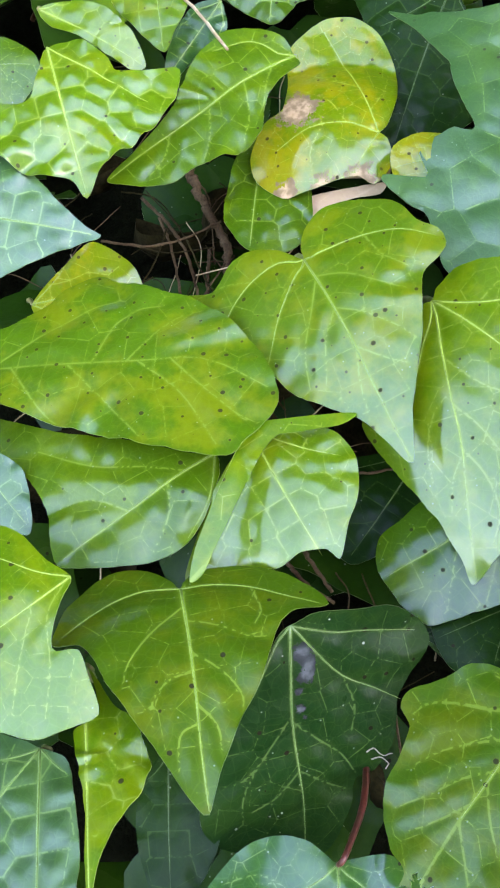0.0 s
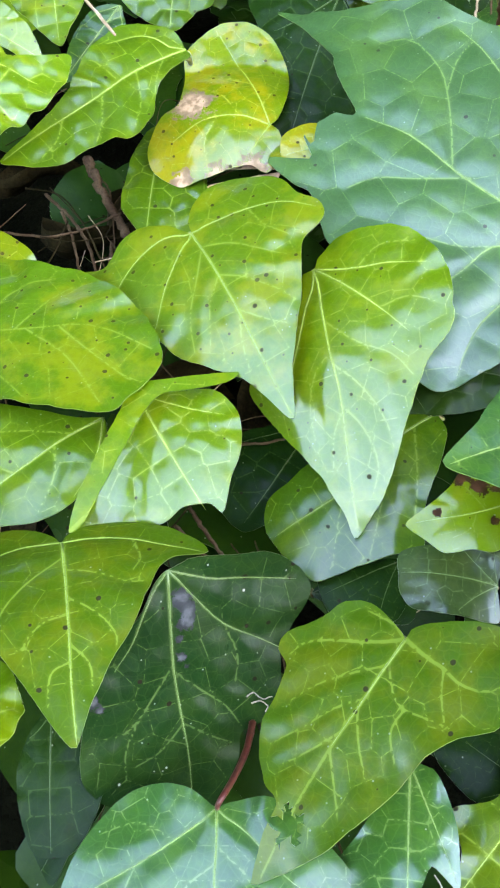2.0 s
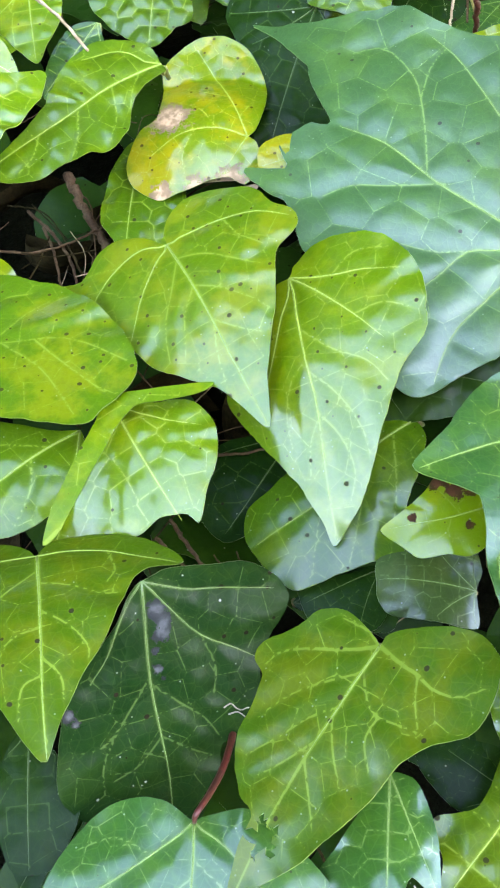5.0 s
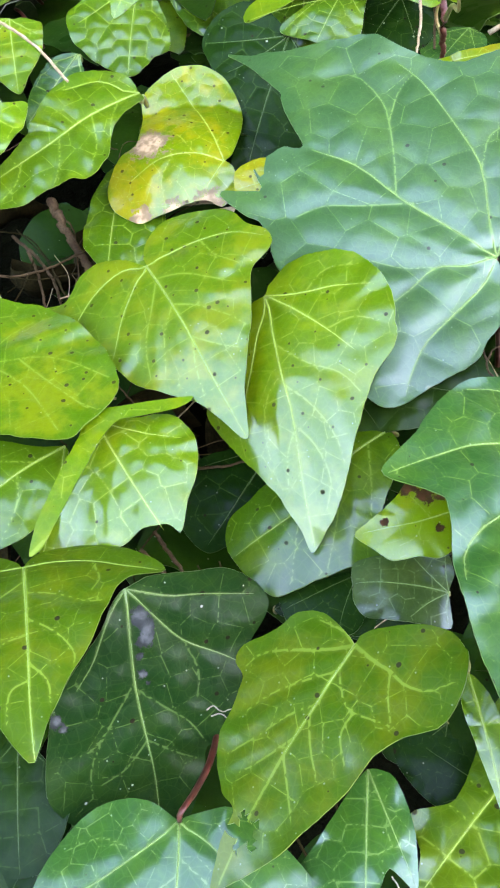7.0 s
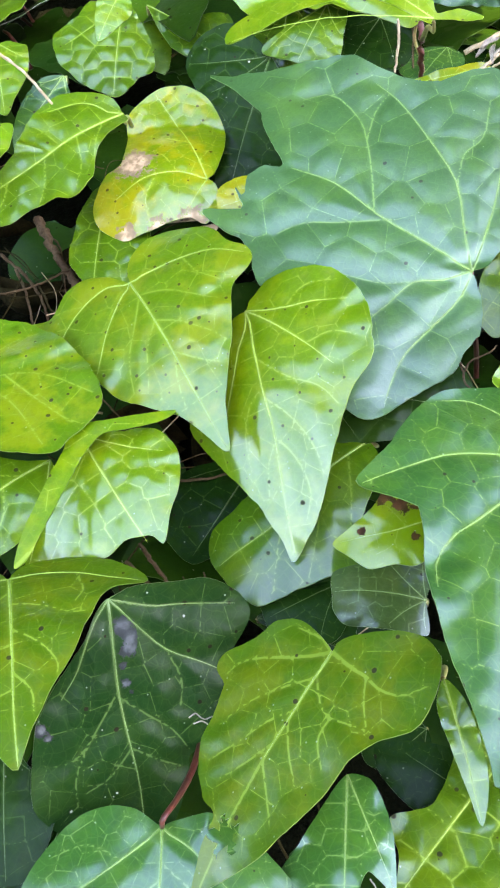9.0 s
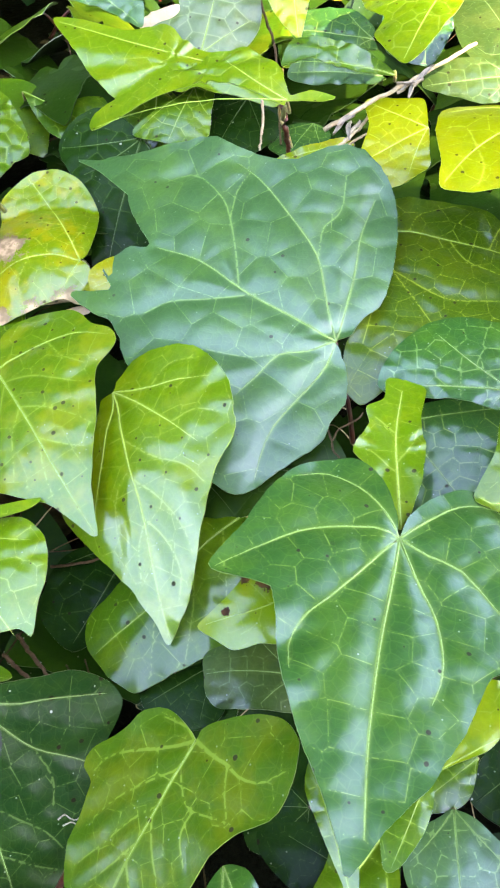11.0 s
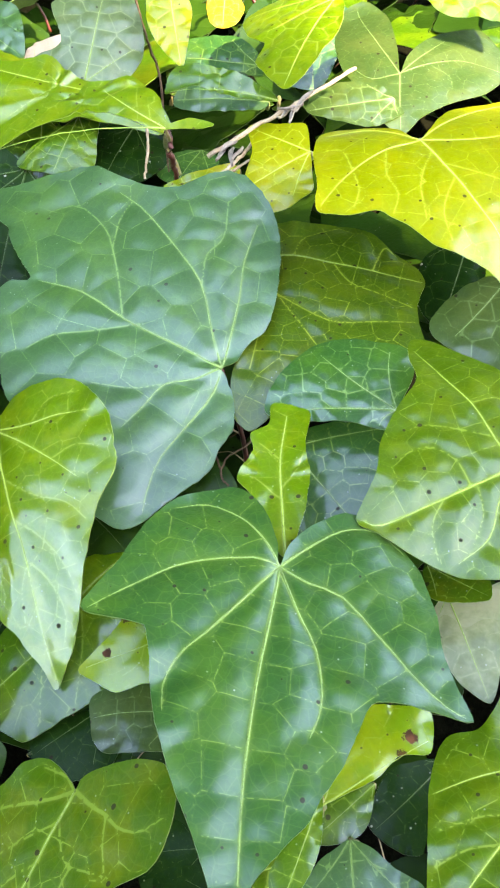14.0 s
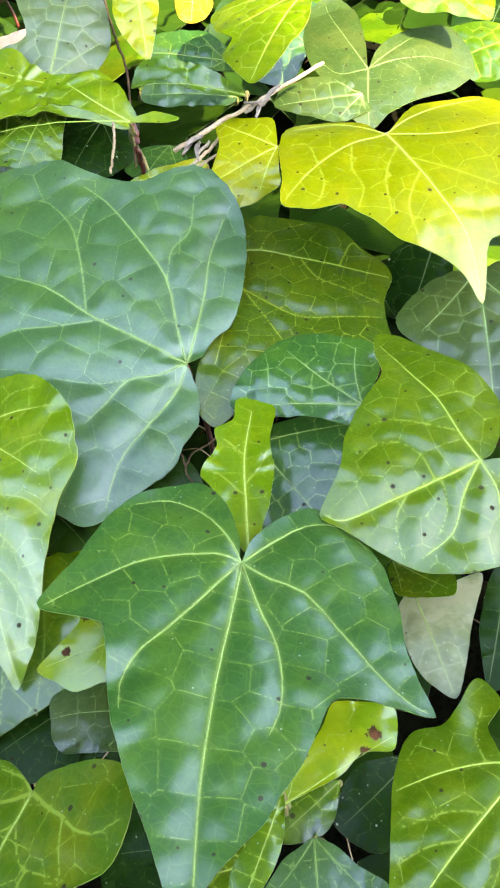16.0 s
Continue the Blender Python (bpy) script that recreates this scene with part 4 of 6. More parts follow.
ivy_leaf("large yellow-green ivy leaf lit by the sun", "yellow", (0.2471, 0.2929, 0.8169), (-31.4, 7.1, 178.4), 0.0908, (-0.033, 0.446),
    (-174, 0.537, -162, 0.710, -149, 0.808, -141, 0.906, -128, 0.767, -110, 0.647, -81, 0.477, -37, 0.349, -17, 0.327, -3, 0.462, 3, 0.555, 8, 0.445, 19, 0.360, 35, 0.335, 51, 0.334, 73, 0.330, 93, 0.400, 95, 0.525, 100, 0.639, 116, 0.643, 138, 0.744, 152, 0.845, 159, 0.842, 167, 0.744, 173, 0.609, 174, 0.499, 176, 0.447),
    arch=0.4, cup=0.1, wave=1, veins=(
        (0.000, 0.000, 0.003, 0.230, -0.017, 0.480, -0.047, 0.706, -0.010, 0.976),
        (0.000, 0.000, 0.179, 0.032, 0.372, 0.133, 0.572, 0.303),
        (0.000, 0.000, -0.122, 0.072, -0.292, 0.117, -0.501, 0.100),
        (0.000, 0.000, -0.144, -0.094, -0.355, -0.179, -0.589, -0.221),
        (0.000, 0.000, 0.079, -0.147, 0.170, -0.255, 0.335, -0.280),
        (0.003, 0.230, -0.141, 0.379, -0.288, 0.516),
        (-0.002, 0.339, 0.118, 0.504, 0.150, 0.679),
        (0.179, 0.032, 0.252, 0.217, 0.257, 0.358, 0.323, 0.467),
        (0.012, 0.130, 0.146, 0.327, 0.205, 0.540),
        (-0.031, 0.565, -0.140, 0.609, -0.270, 0.609),
        (0.372, 0.133, 0.352, -0.060, 0.429, -0.095),
        (0.372, 0.133, 0.396, 0.270, 0.462, 0.382),), stalk=((-0.0009, -0.0035, -0.0085), (-0.0064, -0.0113, -0.0127), (-0.0128, -0.0217, -0.0270)))
ivy_leaf("broad grey-green ivy leaf at the back, darkened for shade", "grey", (0.2861, 0.4033, 0.8277), (-41.4, 1.1, 159.1), 0.0380, (0.051, 0.622),
    (-179, 1.218, -177, 0.807, -175, 0.624, -170, 0.986, -161, 1.396, -153, 1.709, -144, 2.024, -130, 1.900, -116, 1.676, -106, 1.231, -100, 0.726, -70, 0.358, -8, 0.381, 89, 0.332, 129, 0.622, 137, 1.037, 149, 1.624, 161, 2.195, 170, 2.300, 177, 1.952),
    arch=0.1, cup=0.12, wave=1, veins=(
        (0.000, 0.000, 0.008, 0.473, -0.000, 0.958),
        (0.000, 0.000, 0.221, -0.491, 0.451, -1.066, 0.572, -1.491),
        (0.000, 0.000, -0.386, -0.182, -0.854, -0.290, -1.384, -0.170),
        (0.000, 0.000, -0.315, -0.349, -0.641, -0.681),
        (0.000, 0.000, 0.380, 0.048, 0.648, -0.214),
        (-0.386, -0.182, -0.682, 0.059, -0.592, 0.413)), stalk=((-0.0002, -0.0027, -0.0089), (-0.0008, -0.0115, -0.0140), (-0.0016, -0.0216, -0.0295)))
ivy_leaf("dull grey-green ivy leaf with faint veins", "grey", (0.2784, 0.3914, 0.8179), (-8.9, -40.1, 83.4), 0.0448, (-0.053, 0.299),
    (-159, 0.417, -86, 0.282, -21, 0.406, 4, 0.703, 27, 0.633, 59, 0.438, 118, 0.321, 170, 0.304),
    arch=0.1, cup=0.2, wave=1, stalk=((0.0026, -0.0007, -0.0090), (0.0109, -0.0030, -0.0142), (0.0206, -0.0058, -0.0299)))
ivy_leaf("blue-green waxy ivy leaf reflecting the sky", "blue", (0.1505, 0.1072, 0.6638), (-26.6, 1.5, 162.0), 0.0341, (-0.368, 0.571),
    (-129, 0.260, -61, 0.255, 31, 0.458, 41, 0.565, 81, 0.762, 101, 0.833, 122, 0.766, 136, 0.703, 147, 0.680, 159, 0.518, 177, 0.314),
    arch=0.2, cup=0.3, wave=1, stalk=((-0.0001, -0.0007, -0.0099), (-0.0003, -0.0027, -0.0186), (-0.0006, -0.0045, -0.0390)))
leaf_p = ivy_leaf("bright yellow-green ivy leaf with a folded edge", "lime", (0.0045, 0.2138, 0.7097), (-23.6, 19.4, -160.6), 0.0507, (-0.201, 0.457),
    (-151, 0.292, -116, 0.301, -77, 0.300, -33, 0.340, -5, 0.423, 11, 0.595, 18, 0.517, 35, 0.537, 47, 0.647, 68, 0.779, 80, 1.046, 90, 0.848, 110, 0.616, 135, 0.494, 157, 0.499, 170, 0.352),
    arch=0.3, cup=0.3, wave=1.6, stalk=((-0.0010, -0.0038, -0.0091), (0.0001, -0.0088, -0.0163), (0.0008, -0.0170, -0.0343)))
ivy_leaf("paler folded-over leaf edge", "lime", (-0.0129, 0.1571, 0.6986), (16.8, 9.3, -42.2), 0.0751, (-0.224, 0.521),
    (157, 0.567, 161, 0.426, 168, 0.169, -57, 0.047, -39, 0.161, -5, 0.225, 15, 0.365, 25, 0.529, 28, 0.445, 23, 0.288, 13, 0.184, 41, 0.084, 130, 0.139, 146, 0.285, 151, 0.416, 153, 0.524),
    arch=0.02, cup=0, wave=0.3, ragged=0.001, parent=leaf_p)
ivy_leaf("glossy green ivy leaf half hidden under others", "mid", (0.1073, 0.2143, 0.6986), (-23.4, -5.3, 120.4), 0.0734, (-0.146, 0.503),
    (-162, 0.326, -122, 0.244, -91, 0.326, -57, 0.311, -27, 0.408, -16, 0.483, 1, 0.496, 23, 0.516, 39, 0.480, 51, 0.389, 75, 0.324, 119, 0.345, 150, 0.487, 164, 0.524, 177, 0.464),
    arch=0.3, cup=0.6, wave=0.6, veins=(
        (0.000, 0.000, -0.020, 0.303, -0.075, 0.608, -0.009, 0.969),
        (-0.020, 0.303, 0.020, 0.436, 0.069, 0.667),
        (-0.028, 0.342, -0.214, 0.497, -0.366, 0.702),
        (-0.075, 0.608, -0.191, 0.737, -0.298, 0.866),
        (-0.013, 0.138, -0.226, 0.303, -0.424, 0.506),), stalk=((0.0013, -0.0037, -0.0085), (0.0089, -0.0056, -0.0153), (0.0177, -0.0104, -0.0322)))
ivy_leaf("small yellow-green ivy leaf with rust-brown spots", "rust", (0.1107, 0.1495, 0.7136), (-13.7, -23.2, 96.9), 0.0292, (-0.028, 0.378),
    (3, 0.622, 23, 0.408, 67, 0.333, 93, 0.465, 113, 0.471, 147, 0.461, 179, 0.457, -138, 0.449, -109, 0.424, -74, 0.357, -43, 0.473, -17, 0.519),
    arch=0.15, cup=0.3, wave=0.8, scars=((0.348, 0.371, 0.074), (0.233, 0.229, 0.097), (0.178, 0.072, 0.046), (0.047, 0.695, 0.046), (-0.142, 0.179, 0.046), ), veins=(
        (0.000, 0.000, -0.035, 0.352, -0.025, 0.634, -0.009, 0.916),
        (-0.021, 0.234, 0.179, 0.320, 0.328, 0.394),
        (-0.030, 0.322, -0.173, 0.419, -0.240, 0.636),), stalk=((-0.0010, 0.0020, -0.0097), (-0.0020, -0.0020, -0.0194), (-0.0040, -0.0040, -0.0388)))
ivy_leaf("curled greyish dark ivy leaf with black dots", "grey", (0.1117, 0.1448, 0.6863), (-3.4, -19.7, 79.6), 0.0292, (-0.267, 0.552),
    (-172, 0.591, -149, 0.254, -28, 0.261, 6, 0.410, 31, 0.521, 49, 0.661, 87, 0.622, 122, 0.951, 139, 0.821, 154, 0.614),
    arch=0.6, cup=0.3, wave=1.3, stalk=((0.0029, -0.0007, -0.0094), (0.0075, -0.0024, -0.0169), (0.0143, -0.0047, -0.0358)))
ivy_leaf("ivy leaf deep in the bank, shade in its dark green", "old", (0.0932, 0.4221, 0.7888), (-38.8, -6.0, 160.4), 0.0758, (-0.117, 0.603),
    (-138, 0.307, -71, 0.280, -9, 0.361, 23, 0.466, 93, 0.343, 123, 0.784, 138, 0.908, 153, 0.868, 169, 0.614),
    arch=0.1, cup=0.3, wave=1, stalk=((0.0008, -0.0025, -0.0090), (0.0034, -0.0106, -0.0144), (0.0066, -0.0200, -0.0304)))
ivy_leaf("yellowing ivy leaf peppered with brown spots", "yellowed", (0.0900, 0.3268, 0.7567), (-17.6, -32.9, 104.4), 0.0311, (-0.291, 0.693),
    (-153, 0.267, 23, 0.302, 67, 0.614, 98, 0.722, 131, 0.764, 157, 0.752, 171, 0.590),
    arch=0.1, cup=0.2, wave=1, stalk=((0.0019, -0.0008, -0.0094), (0.0081, -0.0035, -0.0162), (0.0151, -0.0064, -0.0339)))
ivy_leaf("long yellow-mottled green ivy leaf with brown specks", "spotted", (-0.1193, 0.2388, 0.7042), (9.7, 13.8, -94.4), 0.1334, (-0.061, 0.656),
    (-173, 0.658, -169, 0.515, -163, 0.428, -151, 0.371, -134, 0.348, -117, 0.349, -110, 0.298, -94, 0.243, -65, 0.235, -29, 0.246, 1, 0.313, 20, 0.387, 28, 0.399, 41, 0.398, 51, 0.402, 64, 0.338, 95, 0.259, 130, 0.273, 158, 0.368, 165, 0.518, 175, 0.659),
    arch=0.06, cup=0.15, wave=1, veins=(
        (-0.041, -0.047, -0.046, 0.251, -0.040, 0.627, -0.043, 0.820, 0.061, 1.000),
        (-0.046, 0.251, -0.191, 0.432, -0.273, 0.573),
        (-0.040, 0.535, -0.194, 0.592, -0.242, 0.708),
        (-0.040, 0.627, -0.145, 0.696, -0.211, 0.761),
        (-0.041, 0.657, 0.066, 0.780, 0.227, 0.887),
        (-0.036, 0.474, 0.088, 0.595, 0.207, 0.705),
        (-0.041, 0.746, 0.050, 0.835, 0.152, 0.947),
        (-0.040, 0.316, 0.110, 0.437, 0.195, 0.561)), stalk=((-0.0022, -0.0021, -0.0086), (-0.0096, -0.0098, -0.0125), (-0.0188, -0.0200, -0.0269)))
ivy_leaf("glossy green ivy leaf reflecting the sky", "mid", (-0.0071, 0.2109, 0.7004), (-19.4, -15.5, 128.0), 0.0627, (0.181, 0.629),
    (-168, 0.529, -164, 0.653, -155, 0.653, -141, 0.610, -118, 0.575, -104, 0.539, -86, 0.461, -59, 0.404, -26, 0.413, 5, 0.286, 39, 0.311, 59, 0.520, 63, 0.990, 74, 1.141, 78, 0.832, 99, 0.418, 163, 0.356),
    arch=0.3, cup=0.2, wave=1, veins=(
        (0.000, 0.000, -0.008, 0.264, -0.024, 0.548, 0.001, 0.955),
        (0.000, 0.000, -0.197, 0.168, -0.319, 0.387),
        (-0.000, 0.193, 0.155, 0.365, 0.321, 0.563, 0.647, 0.760),
        (-0.005, 0.294, -0.172, 0.408, -0.289, 0.597),
        (-0.024, 0.548, 0.148, 0.659, 0.254, 0.853),))
ivy_leaf("blue-green pointed ivy leaf over a dark gap", "blue", (-0.1099, 0.2753, 0.7528), (-1.8, 34.6, -95.0), 0.0629, (-0.058, 0.429),
    (-146, 0.424, -114, 0.481, -98, 0.400, -53, 0.278, -12, 0.352, 2, 0.480, 6, 0.575, 22, 0.436, 50, 0.360, 81, 0.402, 105, 0.455, 139, 0.437, 172, 0.433),
    arch=0.1, cup=0.2, wave=1, stalk=((-0.0017, -0.0015, -0.0093), (-0.0071, -0.0069, -0.0156), (-0.0131, -0.0137, -0.0328)))
ivy_leaf("glossy bright lime ivy leaf in the open", "lime", (-0.0469, 0.1574, 0.7005), (-13.3, -8.5, 134.9), 0.0397, (-0.394, 0.772),
    (-170, 0.476, -144, 0.489, -122, 0.568, -106, 0.452, -70, 0.338, -28, 0.269, 20, 0.431, 69, 0.695, 99, 1.152, 112, 1.359, 120, 1.340, 127, 1.215, 138, 0.981, 153, 0.868, 155, 0.681, 160, 0.475, 174, 0.348),
    arch=0.25, cup=0.2, wave=1, veins=(
        (0.000, 0.000, 0.001, 0.323, 0.025, 0.694, 0.002, 0.974),
        (0.000, 0.000, 0.220, 0.165, 0.536, 0.303, 0.682, 0.465),
        (-0.014, 0.062, -0.138, 0.304, -0.437, 0.514, -0.701, 0.778),
        (0.001, 0.323, -0.209, 0.576, -0.517, 0.913),
        (0.025, 0.694, -0.229, 0.831, -0.357, 1.070),))
ivy_leaf("narrow folded lime-green ivy leaf", "lime", (-0.0438, 0.1456, 0.6786), (-5.1, 6.1, -172.2), 0.0675, (-0.103, 0.458),
    (-177, 0.219, -139, 0.153, -80, 0.143, -55, 0.182, -20, 0.230, 1, 0.304, 9, 0.421, 11, 0.552, 16, 0.423, 27, 0.249, 72, 0.138, 129, 0.197, 158, 0.186, 169, 0.290, 167, 0.469, 171, 0.369),
    arch=0.1, cup=0.2, wave=1, stalk=((0.0007, -0.0039, -0.0090), (0.0034, -0.0091, -0.0162), (0.0068, -0.0181, -0.0342)))
ivy_leaf("blue-green waxy ivy leaf reflecting the sky", "blue", (-0.0581, 0.1324, 0.6498), (-5.7, 6.7, -173.7), 0.0594, (0.038, 0.698),
    (-177, 0.700, -164, 0.639, -154, 0.501, -126, 0.306, -93, 0.236, -38, 0.300, -7, 0.304, 94, 0.288, 148, 0.642, 163, 0.865, 173, 0.789),
    arch=0.1, cup=0.15, wave=1, stalk=((0.0012, -0.0034, -0.0093), (0.0047, -0.0075, -0.0167), (0.0096, -0.0146, -0.0354)))
ivy_leaf("bright yellow-green ivy leaf with a blistered surface", "lime", (-0.0709, 0.3269, 0.7927), (-34.5, 13.1, -166.0), 0.0634, (-0.123, 0.568),
    (-177, 0.576, -155, 0.450, -143, 0.367, -125, 0.458, -117, 0.614, -112, 0.621, -98, 0.502, -64, 0.318, -4, 0.273, 16, 0.449, 32, 0.352, 60, 0.456, 84, 0.548, 102, 0.782, 117, 0.728, 123, 0.393, 154, 0.446, 168, 0.581),
    arch=0.2, cup=0.2, wave=2.5, stalk=((0.0001, -0.0025, -0.0091), (0.0009, -0.0108, -0.0148), (0.0022, -0.0205, -0.0311)))
ivy_leaf("young yellow-green glossy ivy leaf", "lime", (-0.0810, 0.3786, 0.7930), (-20.9, 32.3, -130.5), 0.0515, (-0.084, 0.571),
    (-166, 0.367, -114, 0.180, -23, 0.235, 9, 0.433, 24, 0.394, 46, 0.217, 134, 0.190, 157, 0.425, 172, 0.577),
    arch=0.2, cup=0.1, wave=1, stalk=((-0.0015, -0.0021, -0.0091), (-0.0060, -0.0093, -0.0145), (-0.0110, -0.0180, -0.0307)))
ivy_leaf("green ivy leaf with yellow patches over a gap", "mid", (0.0218, 0.3514, 0.7839), (-20.9, -21.7, 133.2), 0.0913, (0.006, 0.420),
    (-179, 0.420, -170, 0.399, -161, 0.271, -142, 0.205, -104, 0.231, -81, 0.269, -59, 0.286, -38, 0.323, -28, 0.426, -14, 0.506, -1, 0.580, 2, 0.413, 19, 0.204, 86, 0.186, 117, 0.271, 135, 0.376, 151, 0.430, 169, 0.443),
    arch=0.15, cup=0.2, wave=1, veins=(
        (-0.000, 0.000, 0.016, 0.268, -0.006, 0.586, -0.007, 0.985),
        (0.020, 0.047, 0.173, 0.109, 0.218, 0.274),
        (0.016, 0.268, -0.134, 0.361, -0.235, 0.474),
        (-0.011, 0.471, -0.119, 0.558, -0.196, 0.649),
        (0.012, 0.116, -0.064, 0.212, -0.147, 0.296),
        (0.013, 0.362, 0.145, 0.378, 0.181, 0.395),
        (-0.007, 0.676, -0.081, 0.764, -0.105, 0.870)), stalk=((0.0020, -0.0019, -0.0089), (0.0087, -0.0080, -0.0140), (0.0166, -0.0154, -0.0297)))
ivy_leaf("green ivy leaf mottled yellow with small dark spots", "spotted", (-0.0357, 0.3983, 0.8059), (-37.8, 7.7, -176.9), 0.0453, (-0.094, 0.282),
    (-129, 0.268, -35, 0.304, -4, 0.511, 7, 0.724, 37, 0.529, 83, 0.523, 125, 0.502, 162, 0.298),
    arch=0.1, cup=0.1, wave=1, stalk=((0.0003, -0.0026, -0.0090), (0.0013, -0.0110, -0.0145), (0.0029, -0.0209, -0.0305)))
ivy_leaf("deep green ivy leaf with pale veins", "deep", (-0.0094, 0.4129, 0.7874), (-36.1, -12.6, 155.5), 0.0455, (0.031, 0.357),
    (-175, 0.358, -127, 0.279, -95, 0.209, -28, 0.313, -11, 0.559, -3, 0.644, 15, 0.399, 48, 0.224, 140, 0.258),
    arch=0.1, cup=0.2, wave=1, stalk=((0.0014, -0.0020, -0.0091), (0.0063, -0.0086, -0.0149), (0.0121, -0.0160, -0.0313)))
ivy_leaf("glossy mid-green ivy leaf with pale veins", "mid", (0.0207, 0.4820, 0.8100), (-39.8, 1.0, 173.2), 0.0637, (-0.005, 0.286),
    (-60, 0.294, -35, 0.537, -19, 0.550, -3, 0.716, 21, 0.655, 52, 0.618, 81, 0.565, 108, 0.397, 179, 0.286),
    arch=0.2, cup=0.2, wave=1, stalk=((0.0006, -0.0027, -0.0089), (0.0027, -0.0116, -0.0137), (0.0053, -0.0219, -0.0290)))
ivy_leaf("young yellow-green glossy ivy leaf", "lime", (0.0229, 0.4245, 0.8241), (-39.8, -7.7, 162.7), 0.0330, (-0.004, 0.286),
    (-77, 0.271, -27, 0.420, 0, 0.714, 28, 0.409, 95, 0.266, 179, 0.286),
    arch=0.1, cup=0.2, wave=1, stalk=((0.0012, -0.0025, -0.0089), (0.0053, -0.0107, -0.0137), (0.0104, -0.0201, -0.0288)))
ivy_leaf("bright yellow-green sunlit ivy leaf", "lime", (0.1635, 0.4071, 0.8102), (17.7, -32.3, 46.8), 0.1341, (-0.034, 0.449),
    (4, 0.552, 10, 0.428, 19, 0.263, 55, 0.201, 102, 0.118, 141, 0.187, 137, 0.292, 152, 0.356, 172, 0.455, -178, 0.443, -173, 0.284, -150, 0.164, -91, 0.183, -65, 0.257, -35, 0.302, -9, 0.417),
    arch=0.08, cup=0.1, wave=1, veins=(
        (0.000, 0.000, 0.031, 0.193, 0.013, 0.450, -0.002, 0.741, -0.004, 0.971),
        (0.031, 0.264, -0.088, 0.323, -0.130, 0.385),
        (0.013, 0.450, -0.107, 0.507, -0.203, 0.551),
        (0.013, 0.450, 0.064, 0.552),
        (0.031, 0.264, 0.100, 0.251),), stalk=((-0.0032, -0.0008, -0.0094), (-0.0065, -0.0077, -0.0188), (-0.0129, -0.0153, -0.0375)))
ivy_leaf("dry tan dead ivy leaf in a sunny gap", "dry", (0.1076, 0.5043, 0.8311), (39.6, 36.0, -38.4), 0.0287, (-0.057, 0.404),
    (-174, 0.527, -125, 0.374, -36, 0.352, 4, 0.616, 36, 0.364, 102, 0.176, 161, 0.442),
    arch=0.1, cup=0.4, wave=2)
ivy_leaf("long curled lime-green ivy leaf catching the sun", "lime", (0.1515, 0.3385, 0.8201), (-14.9, -41.2, 76.6), 0.0899, (0.212, 0.390),
    (-176, 0.362, -156, 0.441, -164, 0.524, -165, 0.631, -159, 0.568, -151, 0.444, -147, 0.447, -145, 0.302, -136, 0.154, -57, 0.111, -27, 0.303, -25, 0.475, -20, 0.649, -11, 0.612, -7, 0.413, 2, 0.283, 37, 0.089, 97, 0.110, 139, 0.203, 166, 0.288),
    arch=0.3, cup=0.2, wave=1, stalk=((0.0025, 0.0010, -0.0089), (0.0108, 0.0045, -0.0139), (0.0202, 0.0094, -0.0293)))
ivy_leaf("glossy mid-green ivy leaf with pale veins", "mid", (0.1238, 0.4306, 0.8144), (-38.1, -13.5, 151.9), 0.0377, (-0.245, 0.621),
    (-179, 0.680, -152, 0.299, -58, 0.254, 26, 0.396, 60, 0.758, 71, 0.834, 106, 0.573, 144, 0.590, 158, 0.668),
    arch=0.1, cup=0.2, wave=1, stalk=((0.0013, -0.0023, -0.0090), (0.0058, -0.0098, -0.0142), (0.0112, -0.0184, -0.0298)))
ivy_leaf("pale silvery green ivy leaf with faint veins, lit in its colour", "silver", (0.1294, 0.4424, 0.8295), (41.5, 6.6, -20.1), 0.0634, (-0.031, 0.456),
    (-150, 0.443, -123, 0.518, -118, 0.252, -57, 0.446, -12, 0.466, 29, 0.508, 84, 0.437, 118, 0.493, 149, 0.501, 176, 0.457),
    arch=0.15, cup=0.2, wave=1, stalk=((-0.0009, 0.0025, -0.0090), (-0.0040, 0.0107, -0.0141), (-0.0078, 0.0201, -0.0297)))
ivy_leaf("bright yellow-green sunlit ivy leaf", "yellow", (0.1802, 0.4643, 0.8707), (-41.7, 4.6, 169.9), 0.0526, (0.001, 0.571),
    (-180, 0.571, -141, 0.305, -20, 0.252, -0, 0.429, 38, 0.253, 111, 0.275, 155, 0.502),
    arch=0.1, cup=0.2, wave=1, stalk=((-0.0001, -0.0029, -0.0087), (-0.0003, -0.0124, -0.0131), (-0.0004, -0.0236, -0.0276)))
ivy_leaf("young yellow-green glossy ivy leaf", "lime", (0.2584, 0.4218, 0.8666), (-37.6, 0.5, 133.6), 0.0728, (0.129, 0.316),
    (-158, 0.342, -95, 0.289, -67, 0.337, -32, 0.509, -12, 0.698, 24, 0.467, 41, 0.311, 74, 0.413, 108, 0.627, 143, 0.506),
    arch=0.15, cup=0.2, wave=1, stalk=((0.0036, -0.0028, -0.0080), (0.0077, -0.0119, -0.0112), (0.0155, -0.0227, -0.0239)))
ivy_leaf("glossy mid-green ivy leaf with pale veins", "mid", (0.2183, 0.3956, 0.8204), (6.3, -40.7, 63.9), 0.0569, (0.106, 0.570),
    (-169, 0.580, -140, 0.235, -18, 0.191, -16, 0.444, 19, 0.389, 42, 0.223, 144, 0.179, 180, 0.408),
    arch=0.25, cup=0.1, wave=1, stalk=((0.0026, 0.0003, -0.0090), (0.0111, 0.0010, -0.0143), (0.0209, 0.0019, -0.0302)))
